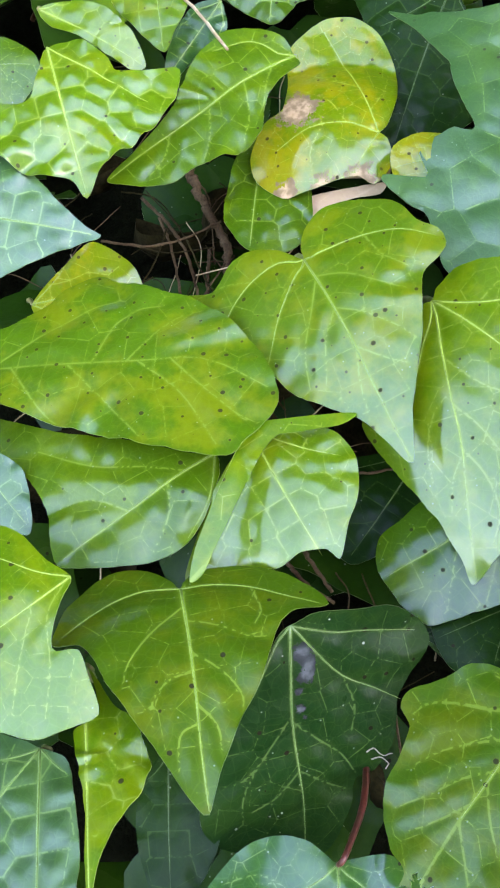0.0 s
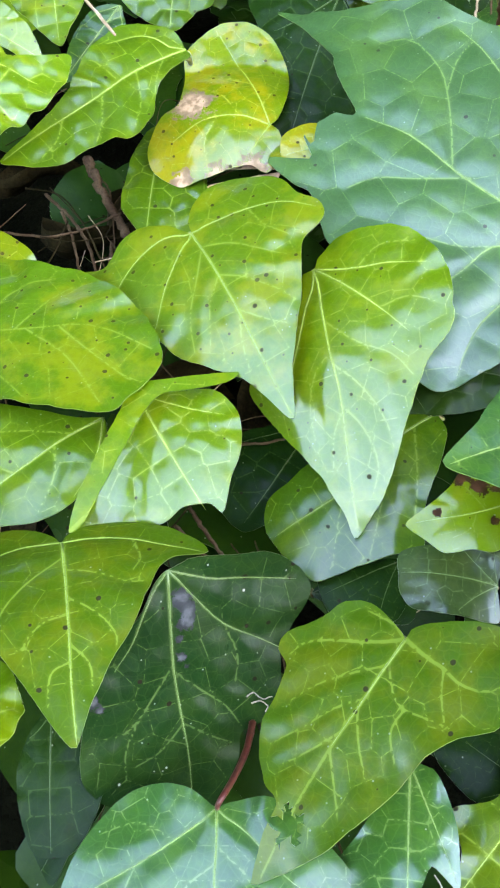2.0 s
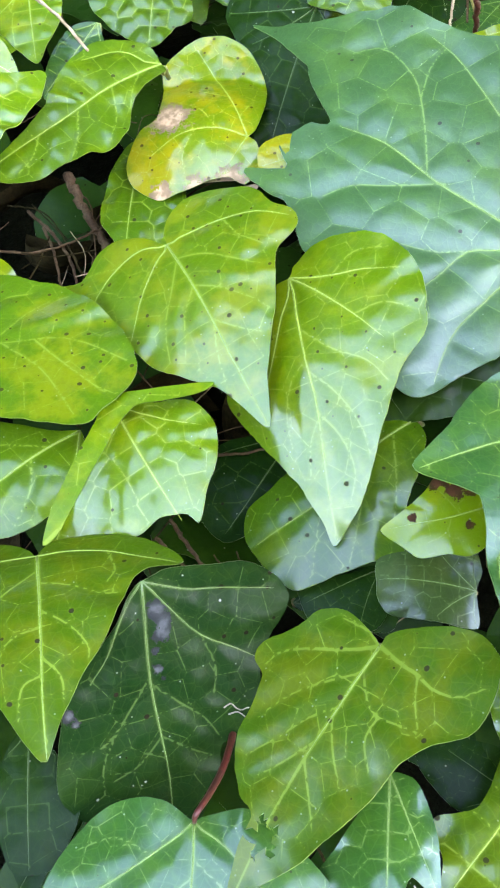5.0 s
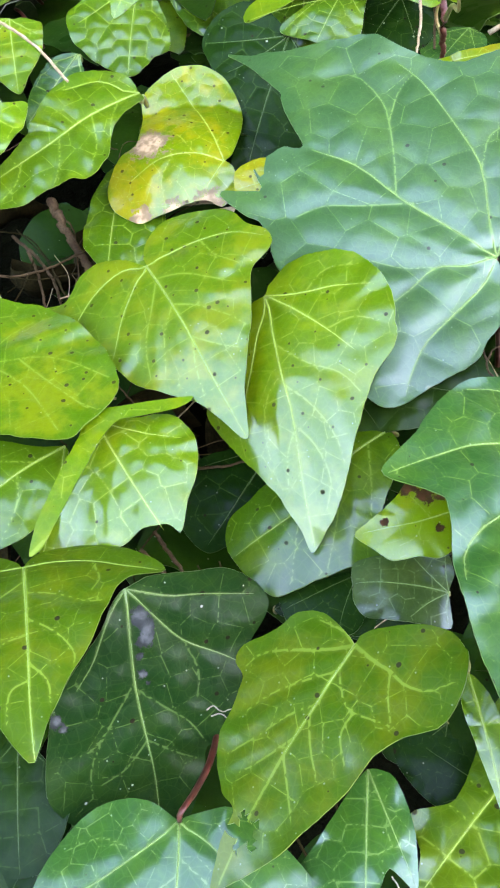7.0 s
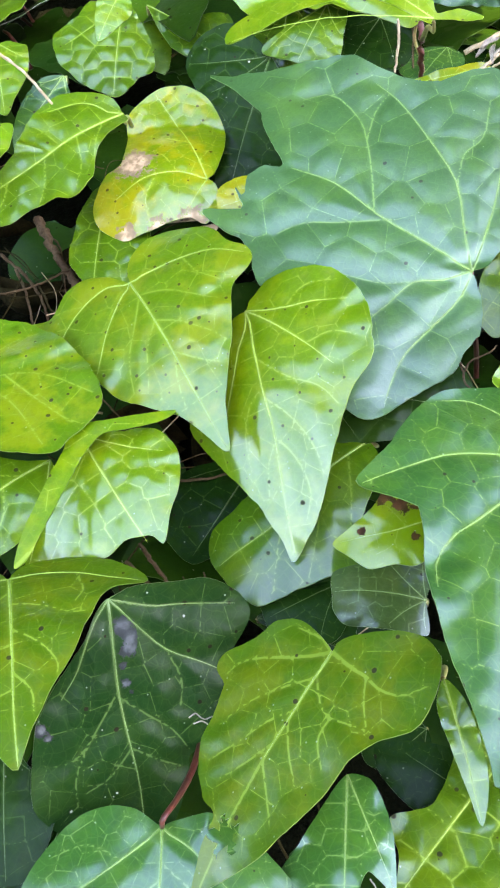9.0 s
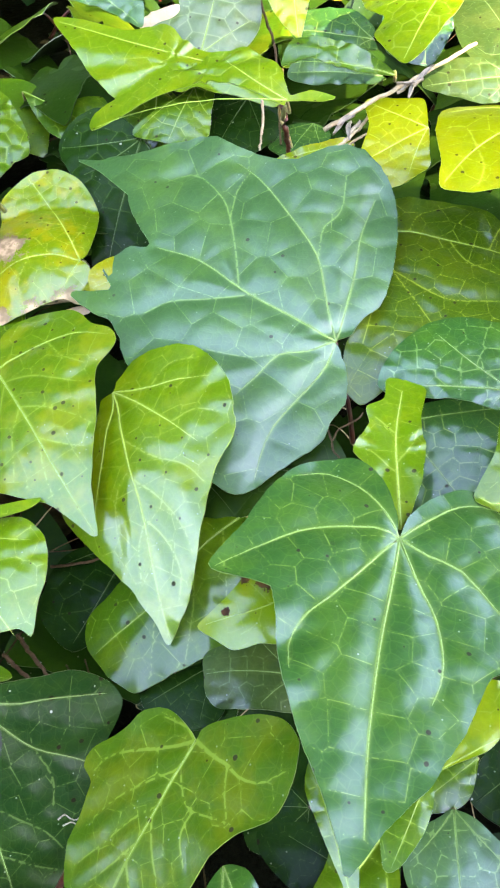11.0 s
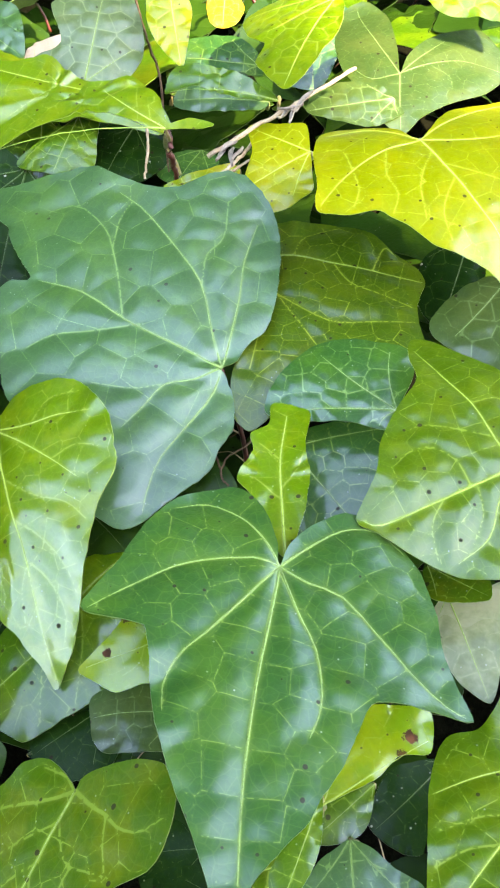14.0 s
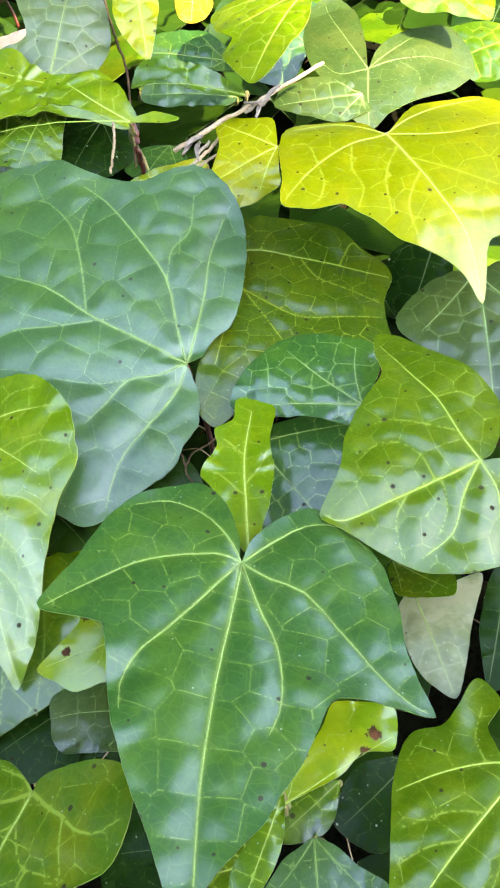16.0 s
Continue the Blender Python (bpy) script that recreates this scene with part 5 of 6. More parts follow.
ivy_leaf("deep green ivy leaf with pale veins", "deep", (0.2281, 0.4635, 0.8303), (5.7, -41.2, 64.5), 0.0447, (-0.078, 0.684),
    (-174, 0.744, -161, 0.260, -10, 0.300, 55, 0.441, 121, 0.589, 159, 0.710, 173, 0.689),
    arch=0.1, cup=0.2, wave=1, stalk=((0.0027, 0.0003, -0.0089), (0.0115, 0.0014, -0.0140), (0.0216, 0.0027, -0.0295)))
ivy_leaf("blue-green waxy ivy leaf reflecting the sky", "blue", (0.2224, 0.4280, 0.8160), (-0.7, -40.9, 74.8), 0.0495, (-0.021, 0.357),
    (-156, 0.259, -24, 0.333, -7, 0.614, 5, 0.646, 26, 0.549, 43, 0.255, 177, 0.358),
    arch=0.1, cup=0.2, wave=1, stalk=((0.0026, -0.0001, -0.0090), (0.0112, -0.0004, -0.0143), (0.0211, -0.0007, -0.0301)))
ivy_leaf("withered orange ivy leaf", "orange", (0.2281, 0.5305, 0.8679), (-42.1, -2.1, 160.7), 0.0340, (-0.196, 0.292),
    (-34, 0.250, -2, 0.638, 15, 0.756, 36, 0.727, 79, 0.524, 146, 0.352),
    arch=0.1, cup=0.2, wave=1, stalk=((0.0003, -0.0029, -0.0088), (0.0014, -0.0123, -0.0132), (0.0027, -0.0232, -0.0278)))
ivy_leaf("blue-green waxy ivy leaf reflecting the sky", "blue", (0.0555, 0.5046, 0.8737), (-31.9, 28.5, -151.9), 0.0726, (-0.114, 0.786),
    (-169, 0.394, -123, 0.225, 28, 0.243, 118, 0.228, 138, 0.462, 148, 0.644, 172, 0.794),
    arch=0.1, cup=0.2, wave=1, stalk=((-0.0015, -0.0026, -0.0087), (-0.0062, -0.0112, -0.0127), (-0.0115, -0.0214, -0.0269)))
ivy_leaf("young yellow-green glossy ivy leaf", "lime", (0.3187, 0.4323, 0.8758), (-32.9, 28.2, -167.9), 0.0573, (-0.158, 0.429),
    (-27, 0.294, 15, 0.593, 52, 0.418, 98, 0.499, 135, 0.561, 160, 0.457),
    arch=0.1, cup=0.2, wave=1, stalk=((-0.0021, -0.0020, -0.0087), (-0.0092, -0.0086, -0.0129), (-0.0174, -0.0162, -0.0274)))
ivy_leaf("glossy mid-green ivy leaf with pale veins", "mid", (0.3848, 0.4111, 0.8395), (-18.9, -37.6, 94.0), 0.0483, (-0.184, 0.429),
    (-149, 0.327, -59, 0.283, -22, 0.402, 18, 0.600, 52, 0.768, 88, 0.561, 157, 0.466),
    arch=0.1, cup=0.2, wave=1, stalk=((0.0023, -0.0016, -0.0088), (0.0099, -0.0068, -0.0135), (0.0187, -0.0131, -0.0285)))
ivy_leaf("yellow-green ivy leaf half in sunlight", "yellow", (0.2202, 0.3476, 0.8022), (-18.5, -29.7, 103.6), 0.0428, (-0.232, 0.434),
    (-176, 0.303, -129, 0.283, -65, 0.296, -23, 0.432, 22, 0.611, 54, 0.487, 85, 0.634, 96, 1.015, 114, 0.904, 134, 0.889, 152, 0.493),
    arch=0.15, cup=0.1, wave=1, stalk=((0.0033, -0.0013, -0.0088), (0.0110, -0.0053, -0.0136), (0.0209, -0.0100, -0.0288)))
ivy_leaf("yellowing ivy leaf peppered with brown spots", "yellowed", (0.1930, 0.3783, 0.7937), (-14.5, -37.4, 97.9), 0.0385, (-0.193, 0.635),
    (-157, 0.294, 18, 0.265, 33, 0.422, 82, 0.286, 149, 0.558, 163, 0.663, 176, 0.546),
    arch=0.1, cup=0.1, wave=1, stalk=((0.0024, -0.0007, -0.0091), (0.0103, -0.0029, -0.0147), (0.0194, -0.0053, -0.0310)))
ivy_leaf("dark green ivy leaf with bold yellow veins", "bold", (0.1806, 0.3015, 0.7710), (-7.7, 23.6, -119.2), 0.0695, (-0.040, 0.265),
    (-145, 0.381, -125, 0.388, -71, 0.371, -38, 0.482, -9, 0.653, 2, 0.735, 17, 0.744, 29, 0.862, 36, 0.975, 51, 0.794, 69, 0.753, 86, 1.039, 93, 1.217, 99, 1.156, 105, 0.928, 109, 0.567, 171, 0.267),
    arch=0.12, cup=0.12, wave=1, veins=(
        (-0.026, 0.002, -0.078, 0.198, -0.046, 0.443, -0.028, 0.683, -0.010, 0.986),
        (0.095, 0.043, 0.267, 0.162, 0.460, 0.330, 0.601, 0.453),
        (-0.046, 0.443, 0.099, 0.566, 0.150, 0.739, 0.201, 0.963),
        (0.267, 0.162, 0.410, 0.483, 0.374, 0.737, 0.304, 0.991),
        (-0.078, 0.198, -0.245, 0.238, -0.368, 0.428),
        (-0.028, 0.683, -0.249, 0.725, -0.218, 0.798),
        (0.095, 0.043, 0.492, 0.110, 0.809, 0.115),), stalk=((-0.0038, -0.0011, -0.0086), (-0.0128, -0.0026, -0.0128), (-0.0247, -0.0051, -0.0275)))
ivy_leaf("dull grey-green ivy leaf with faint veins", "grey", (0.2734, 0.2550, 0.7674), (-36.9, 2.4, 157.7), 0.0698, (-0.128, 0.555),
    (-176, 0.594, -146, 0.286, -19, 0.268, 16, 0.463, 52, 0.295, 94, 0.402, 108, 0.610, 117, 0.666, 134, 0.658, 154, 0.629, 167, 0.570),
    arch=0.1, cup=0.1, wave=1, stalk=((-0.0006, -0.0023, -0.0093), (-0.0025, -0.0096, -0.0154), (-0.0048, -0.0179, -0.0325)))
ivy_leaf("small curled olive ivy leaf with brown specks", "olive", (0.1966, 0.1625, 0.7095), (-5.5, 18.6, -153.2), 0.0233, (0.042, 0.594),
    (-176, 0.595, -174, 0.352, -53, 0.352, -1, 0.430, 62, 0.261, 121, 0.440, 169, 0.582),
    arch=0.1, cup=0.1, wave=1, stalk=((-0.0024, -0.0031, -0.0090), (-0.0074, -0.0070, -0.0155), (-0.0142, -0.0139, -0.0330)))
ivy_leaf("ivy leaf with a whitish sheen painted into its colour", "pale", (0.2022, 0.1579, 0.6990), (-25.8, 9.8, 171.9), 0.0372, (-0.081, 0.354),
    (-171, 0.266, -123, 0.670, -78, 0.308, -12, 0.438, 7, 0.651, 29, 0.504, 61, 0.355, 133, 0.341, 167, 0.364),
    arch=0.15, cup=0.3, wave=1, stalk=((-0.0007, -0.0019, -0.0096), (-0.0029, -0.0064, -0.0173), (-0.0054, -0.0117, -0.0363)))
ivy_leaf("ivy leaf deep in the bank, shade in its dark green", "old", (0.2366, 0.1566, 0.6997), (-31.1, -5.0, 144.5), 0.0400, (-0.108, 0.643),
    (-156, 0.238, -11, 0.270, 17, 0.373, 106, 0.254, 157, 0.576, 170, 0.652),
    arch=0.1, cup=0.2, wave=1, stalk=((-0.0002, -0.0016, -0.0097), (-0.0012, -0.0065, -0.0174), (-0.0025, -0.0120, -0.0365)))
ivy_leaf("wide yellow-green ivy leaf with an eaten notch", "satin", (0.2057, 0.0939, 0.6867), (-10.8, -1.2, 119.5), 0.0551, (0.232, 0.310),
    (-154, 0.298, -143, 0.386, -121, 0.404, -70, 0.570, -42, 0.770, -21, 0.859, -10, 0.671, 8, 0.417, 53, 0.278, 106, 0.329, 145, 0.368, 158, 0.716, 173, 0.602, 175, 0.393),
    arch=0.15, cup=0.2, wave=1, veins=(
        (0.000, 0.000, 0.010, 0.354, 0.019, 0.671, 0.018, 0.955),
        (0.000, 0.000, 0.170, 0.139, 0.307, 0.328, 0.406, 0.518),
        (0.010, 0.354, 0.151, 0.468, 0.289, 0.683),
        (0.008, 0.204, -0.126, 0.383, -0.207, 0.707),
        (0.017, 0.535, 0.121, 0.654, 0.195, 0.813),
        (0.149, 0.122, 0.277, 0.013, 0.365, -0.192),), stalk=((0.0024, -0.0032, -0.0090), (0.0040, -0.0085, -0.0162), (0.0078, -0.0168, -0.0343)))
ivy_leaf("yellow-green ivy leaf with rust-brown marks", "rust", (0.1405, 0.1072, 0.6795), (16.6, 24.2, -75.2), 0.0360, (-0.224, 0.781),
    (-179, 0.446, -151, 0.253, -102, 0.237, -28, 0.210, 10, 0.341, 64, 0.344, 108, 0.222, 139, 0.408, 158, 0.641, 164, 0.813, 164, 0.871, 170, 0.731),
    arch=0.1, cup=0.1, wave=1, scars=((-0.078, 0.858, 0.056), (-0.010, 0.735, 0.042), ), stalk=((-0.0006, 0.0002, -0.0099), (-0.0023, 0.0008, -0.0186), (-0.0038, 0.0011, -0.0390)))
ivy_leaf("ivy leaf deep in the bank, shade in its dark green", "old", (0.1896, 0.1296, 0.6578), (-22.3, -17.7, 120.9), 0.0324, (-0.177, 0.714),
    (-75, 0.266, -16, 0.258, 41, 0.379, 87, 0.410, 122, 0.545, 166, 0.736, 177, 0.350),
    arch=0.1, cup=0.1, wave=1, stalk=((0.0003, -0.0009, -0.0099), (0.0012, -0.0038, -0.0183), (0.0018, -0.0069, -0.0384)))
ivy_leaf("glossy mid-green ivy leaf with pale veins", "mid", (0.1638, 0.1232, 0.6615), (-19.5, -20.5, 115.2), 0.0247, (-0.071, 0.494),
    (-122, 0.258, -58, 0.272, -2, 0.495, 38, 0.500, 140, 0.307, 172, 0.499),
    arch=0.1, cup=0.2, wave=1, stalk=((0.0005, -0.0007, -0.0099), (0.0019, -0.0027, -0.0185), (0.0031, -0.0047, -0.0388)))
ivy_leaf("glossy mid-green ivy leaf with pale veins", "mid", (0.1392, 0.1033, 0.6891), (-25.4, -9.9, 141.9), 0.0297, (0.017, 0.218),
    (-175, 0.219, -51, 0.198, -22, 0.437, -7, 0.714, 2, 0.800, 17, 0.565, 26, 0.197),
    arch=0.1, cup=0.2, wave=1, stalk=((0.0003, -0.0008, -0.0099), (0.0012, -0.0030, -0.0185), (0.0020, -0.0052, -0.0388)))
ivy_leaf("dark glossy lobed ivy leaf low on the bank", "glossy", (0.0811, 0.1038, 0.6606), (-17.6, 4.6, 167.6), 0.0407, (-0.036, 0.412),
    (-160, 0.408, -133, 0.318, -91, 0.286, -43, 0.424, -35, 0.303, -24, 0.243, 0, 0.459, 19, 0.566, 37, 0.654, 61, 0.599, 83, 0.349, 133, 0.276, 175, 0.414),
    arch=0.1, cup=0.9, wave=1, stalk=((0.0002, -0.0021, -0.0097), (0.0004, -0.0053, -0.0180), (0.0010, -0.0101, -0.0379)))
ivy_leaf("green ivy leaf low on the bank with yellow veins", "satin", (0.1322, 0.1113, 0.6531), (-7.2, 1.2, 130.5), 0.0569, (-0.119, 0.493),
    (-162, 0.267, -71, 0.227, -21, 0.342, 11, 0.508, 35, 0.401, 60, 0.423, 92, 0.248, 142, 0.627, 151, 0.829, 162, 0.802, 167, 0.507),
    arch=0.1, cup=0.2, wave=1, stalk=((0.0021, -0.0038, -0.0089), (0.0038, -0.0090, -0.0160), (0.0077, -0.0178, -0.0340)))
ivy_leaf("glossy mid-green ivy leaf with pale veins", "mid", (0.1074, 0.1116, 0.6881), (-25.9, 11.9, 179.7), 0.0380, (0.010, 0.357),
    (-178, 0.357, -152, 0.237, -63, 0.173, -19, 0.399, -1, 0.643, 3, 0.423, 21, 0.164, 153, 0.189),
    arch=0.1, cup=0.2, wave=1, stalk=((-0.0005, -0.0009, -0.0099), (-0.0020, -0.0035, -0.0183), (-0.0036, -0.0061, -0.0384)))
ivy_leaf("ivy leaf deep in the bank, shade in its dark green", "old", (-0.0062, 0.1160, 0.6375), (-22.2, -11.7, 147.2), 0.0288, (-0.009, 0.364),
    (-131, 0.273, -27, 0.331, -13, 0.672, 44, 0.498, 116, 0.573, 179, 0.364),
    arch=0.1, cup=0.2, wave=1, stalk=((0.0008, -0.0001, -0.0099), (0.0036, -0.0000, -0.0185), (0.0068, 0.0007, -0.0388)))
ivy_leaf("ivy leaf deep in the bank, shade in its dark green", "old", (-0.0197, 0.1322, 0.6485), (-23.0, 4.7, -179.6), 0.0396, (-0.107, 0.554),
    (-150, 0.300, -79, 0.274, -8, 0.420, 30, 0.465, 98, 0.362, 145, 0.487, 169, 0.565),
    arch=0.1, cup=0.2, wave=1, stalk=((0.0006, -0.0005, -0.0099), (0.0027, -0.0016, -0.0186), (0.0055, -0.0025, -0.0391)))
ivy_leaf("glossy mid-green ivy leaf with pale veins", "mid", (-0.1141, 0.3733, 0.7705), (4.9, 36.5, -83.6), 0.0284, (-0.264, 0.314),
    (-50, 0.299, 6, 0.695, 31, 0.882, 63, 1.055, 86, 1.371, 115, 1.344, 130, 0.775, 140, 0.410),
    arch=0.1, cup=0.2, wave=1, stalk=((-0.0023, -0.0010, -0.0091), (-0.0098, -0.0044, -0.0148), (-0.0184, -0.0090, -0.0312)))
ivy_leaf("yellowing ivy leaf peppered with brown spots", "yellowed", (-0.0811, 0.2926, 0.7054), (12.4, 31.7, -72.1), 0.0442, (-0.243, 0.287),
    (-42, 0.302, -30, 0.453, 2, 0.659, 25, 0.791, 44, 0.576, 105, 0.427, 140, 0.376),
    arch=0.1, cup=0.2, wave=1, stalk=((-0.0018, -0.0006, -0.0095), (-0.0077, -0.0030, -0.0166), (-0.0143, -0.0064, -0.0349)))
ivy_leaf("blue-green waxy ivy leaf reflecting the sky", "blue", (-0.0914, 0.2175, 0.6990), (-23.3, 18.4, -145.4), 0.0377, (0.003, 0.530),
    (-180, 0.530, -143, 0.304, -87, 0.252, -17, 0.377, 4, 0.532, 30, 0.370, 89, 0.336),
    arch=0.1, cup=0.2, wave=1, stalk=((0.0002, -0.0018, -0.0096), (0.0011, -0.0076, -0.0170), (0.0029, -0.0145, -0.0357)))
ivy_leaf("ivy leaf deep in the bank, shade in its dark green", "old", (0.0899, 0.1726, 0.6714), (-20.5, -20.1, 115.9), 0.0286, (-0.494, 0.713),
    (-157, 0.305, 22, 0.308, 72, 0.755, 125, 0.700, 145, 0.867, 170, 0.641),
    arch=0.1, cup=0.2, wave=1, stalk=((0.0005, -0.0008, -0.0099), (0.0019, -0.0033, -0.0184), (0.0032, -0.0059, -0.0385)))
ivy_leaf("ivy leaf deep in the bank, shade in its dark green", "old", (0.0616, 0.1688, 0.6589), (0.7, 30.3, -105.2), 0.0310, (-0.260, 0.634),
    (-172, 0.296, -52, 0.311, 14, 0.489, 49, 0.586, 120, 0.469, 158, 0.685),
    arch=0.1, cup=0.2, wave=1, stalk=((-0.0010, -0.0005, -0.0098), (-0.0040, -0.0020, -0.0182), (-0.0069, -0.0041, -0.0381)))
ivy_leaf("ivy leaf deep in the bank, shade in its dark green", "old", (0.0673, 0.2350, 0.6791), (-28.7, -9.7, 146.5), 0.0476, (-0.057, 0.444),
    (-131, 0.262, -31, 0.313, 3, 0.593, 46, 0.615, 98, 0.503, 173, 0.448),
    arch=0.1, cup=0.2, wave=1, stalk=((0.0005, -0.0012, -0.0098), (0.0021, -0.0050, -0.0179), (0.0038, -0.0091, -0.0375)))
ivy_leaf("ivy leaf deep in the bank, shade in its dark green", "old", (0.1216, 0.1051, 0.6414), (9.6, -26.2, 47.5), 0.0246, (-0.323, 0.764),
    (-136, 0.271, -10, 0.351, 20, 0.608, 71, 0.551, 117, 0.779, 157, 0.829, 179, 0.623),
    arch=0.1, cup=0.2, wave=1, stalk=((0.0007, -0.0001, -0.0099), (0.0026, -0.0008, -0.0186), (0.0043, -0.0018, -0.0390)))
ivy_leaf("ivy leaf deep in the bank, shade in its dark green", "old", (0.1111, 0.1257, 0.6483), (-19.7, -18.9, 124.5), 0.0162, (-0.375, 0.571),
    (-159, 0.261, 4, 0.352, 39, 0.981, 72, 1.248, 112, 1.313, 147, 0.684),
    arch=0.1, cup=0.2, wave=1, stalk=((0.0006, -0.0003, -0.0099), (0.0025, -0.0008, -0.0186), (0.0044, -0.0010, -0.0390)))
ivy_leaf("glossy mid-green ivy leaf with pale veins", "mid", (0.0325, 0.5012, 0.8047), (-24.1, 33.5, -139.8), 0.0549, (-0.005, 0.695),
    (-176, 0.354, -87, 0.382, -39, 0.357, 26, 0.279, 112, 0.310, 180, 0.695),
    arch=0.1, cup=0.2, wave=1, stalk=((-0.0018, -0.0020, -0.0089), (-0.0077, -0.0088, -0.0138), (-0.0144, -0.0170, -0.0292)))
ivy_leaf("ivy leaf below the others, its green darkened for shade", "dusk", (0.0885, 0.2364, 0.7092), (-2.3, 33.8, -106.8), 0.0555, (-0.327, 0.630),
    (-179, 0.323, -13, 0.251, 22, 0.518, 45, 0.575, 92, 0.644, 117, 0.839, 133, 0.875, 153, 0.710, 159, 0.684),
    arch=0.1, cup=0.2, wave=1, stalk=((-0.0016, -0.0009, -0.0096), (-0.0064, -0.0039, -0.0169), (-0.0118, -0.0077, -0.0356)))
ivy_leaf("ivy leaf deep in the bank, shade in its dark green", "old", (0.1527, 0.4394, 0.8070), (-37.2, -15.9, 147.4), 0.0407, (-0.402, 0.645),
    (-166, 0.533, -130, 0.265, 13, 0.272, 53, 0.598, 91, 0.740, 125, 0.770, 148, 0.760),
    arch=0.1, cup=0.2, wave=1, stalk=((0.0015, -0.0022, -0.0090), (0.0063, -0.0094, -0.0142), (0.0120, -0.0177, -0.0299)))
ivy_leaf("deep green ivy leaf with pale veins", "deep", (0.1843, 0.4213, 0.7964), (-36.2, -18.1, 142.1), 0.0299, (-0.295, 0.350),
    (-166, 0.295, -51, 0.272, 8, 0.636, 54, 0.875, 89, 0.772, 140, 0.457),
    arch=0.1, cup=0.2, wave=1, stalk=((0.0015, -0.0021, -0.0091), (0.0062, -0.0090, -0.0145), (0.0119, -0.0170, -0.0306)))
ivy_leaf("ivy leaf deep in the bank, shade in its dark green", "old", (0.2782, 0.3029, 0.7705), (-37.0, -8.6, 145.1), 0.0483, (-0.034, 0.505),
    (-131, 0.270, -35, 0.317, 4, 0.506, 41, 0.432, 113, 0.398, 176, 0.506),
    arch=0.1, cup=0.2, wave=1, stalk=((0.0003, -0.0024, -0.0092), (0.0011, -0.0101, -0.0152), (0.0018, -0.0191, -0.0320)))
ivy_leaf("glossy mid-green ivy leaf with pale veins", "mid", (0.1832, 0.4890, 0.8118), (39.6, 13.7, -31.2), 0.0458, (-0.161, 0.357),
    (-32, 0.283, 14, 0.663, 53, 0.620, 88, 0.551, 156, 0.392),
    arch=0.1, cup=0.2, wave=1, stalk=((-0.0013, 0.0023, -0.0090), (-0.0056, 0.0098, -0.0142), (-0.0106, 0.0184, -0.0299)))
ivy_leaf("glossy mid-green ivy leaf with pale veins", "mid", (0.1081, 0.4541, 0.8120), (-39.8, -5.2, 163.7), 0.0413, (-0.269, 0.576),
    (-150, 0.255, -11, 0.308, 43, 0.593, 101, 0.791, 135, 0.659, 155, 0.636),
    arch=0.1, cup=0.2, wave=1, stalk=((0.0009, -0.0026, -0.0089), (0.0041, -0.0108, -0.0140), (0.0080, -0.0204, -0.0295)))
ivy_leaf("deep green ivy leaf with pale veins", "deep", (0.3009, 0.5082, 0.8463), (-30.0, -30.6, 119.8), 0.0579, (-0.195, 0.446),
    (-28, 0.380, 22, 0.641, 68, 0.699, 117, 0.628, 156, 0.487),
    arch=0.1, cup=0.2, wave=1, stalk=((0.0021, -0.0019, -0.0088), (0.0088, -0.0083, -0.0135), (0.0165, -0.0157, -0.0284)))
ivy_leaf("ivy leaf deep in the bank, shade in its dark green", "old", (0.4113, 0.4830, 0.8619), (-40.5, -11.8, 141.2), 0.0623, (-0.140, 0.274),
    (-28, 0.331, -2, 0.736, 39, 0.684, 92, 0.562, 128, 0.473, 153, 0.308),
    arch=0.1, cup=0.2, wave=1, stalk=((0.0005, -0.0029, -0.0087), (0.0020, -0.0123, -0.0131), (0.0035, -0.0233, -0.0276)))
ivy_leaf("ivy leaf deep in the bank, shade in its dark green", "old", (0.1569, 0.4591, 0.8111), (-40.1, -7.0, 155.4), 0.0394, (-0.406, 0.444),
    (-163, 0.333, -33, 0.258, 16, 0.615, 59, 0.872, 96, 0.844, 138, 0.602),
    arch=0.1, cup=0.2, wave=1, stalk=((0.0007, -0.0026, -0.0089), (0.0030, -0.0111, -0.0140), (0.0058, -0.0210, -0.0296)))
ivy_leaf("ivy leaf deep in the bank, shade in its dark green", "old", (0.1997, 0.4447, 0.7992), (-39.2, -10.4, 148.8), 0.0367, (-0.372, 0.482),
    (-166, 0.255, 2, 0.378, 37, 0.806, 86, 0.825, 120, 0.777, 142, 0.609),
    arch=0.1, cup=0.2, wave=1, stalk=((0.0007, -0.0025, -0.0090), (0.0032, -0.0108, -0.0143), (0.0060, -0.0203, -0.0301)))


def stem(name, label, material, radius, points):
    pts = curve_points(points, 6 * len(points))
    n = len(pts)
    rng = np.random.RandomState(n * 13 + int(abs(pts[0][0]) * 1e5) % 997)
    pts = pts + rng.normal(0, radius * 0.25, pts.shape)
    me = tube_mesh(name, pts, radius * np.linspace(1.1, 0.8, n) * (1 + rng.normal(0, 0.08, n)), 7)
    me.materials.append(material)
    return tagged(new(name, me), label, "twig" if "stem" not in name else "stem")


# ---------------------------------------------------------------- stems and dry stalks among the leaves
stem("dry_stalk", "thin pale dry stalk lying across the leaves", STRAW, 0.0007, ((-0.0414, 0.3715, 0.8135), (-0.0332, 0.3597, 0.8098), (-0.0179, 0.3408, 0.8043), (-0.0037, 0.3158, 0.7961)))
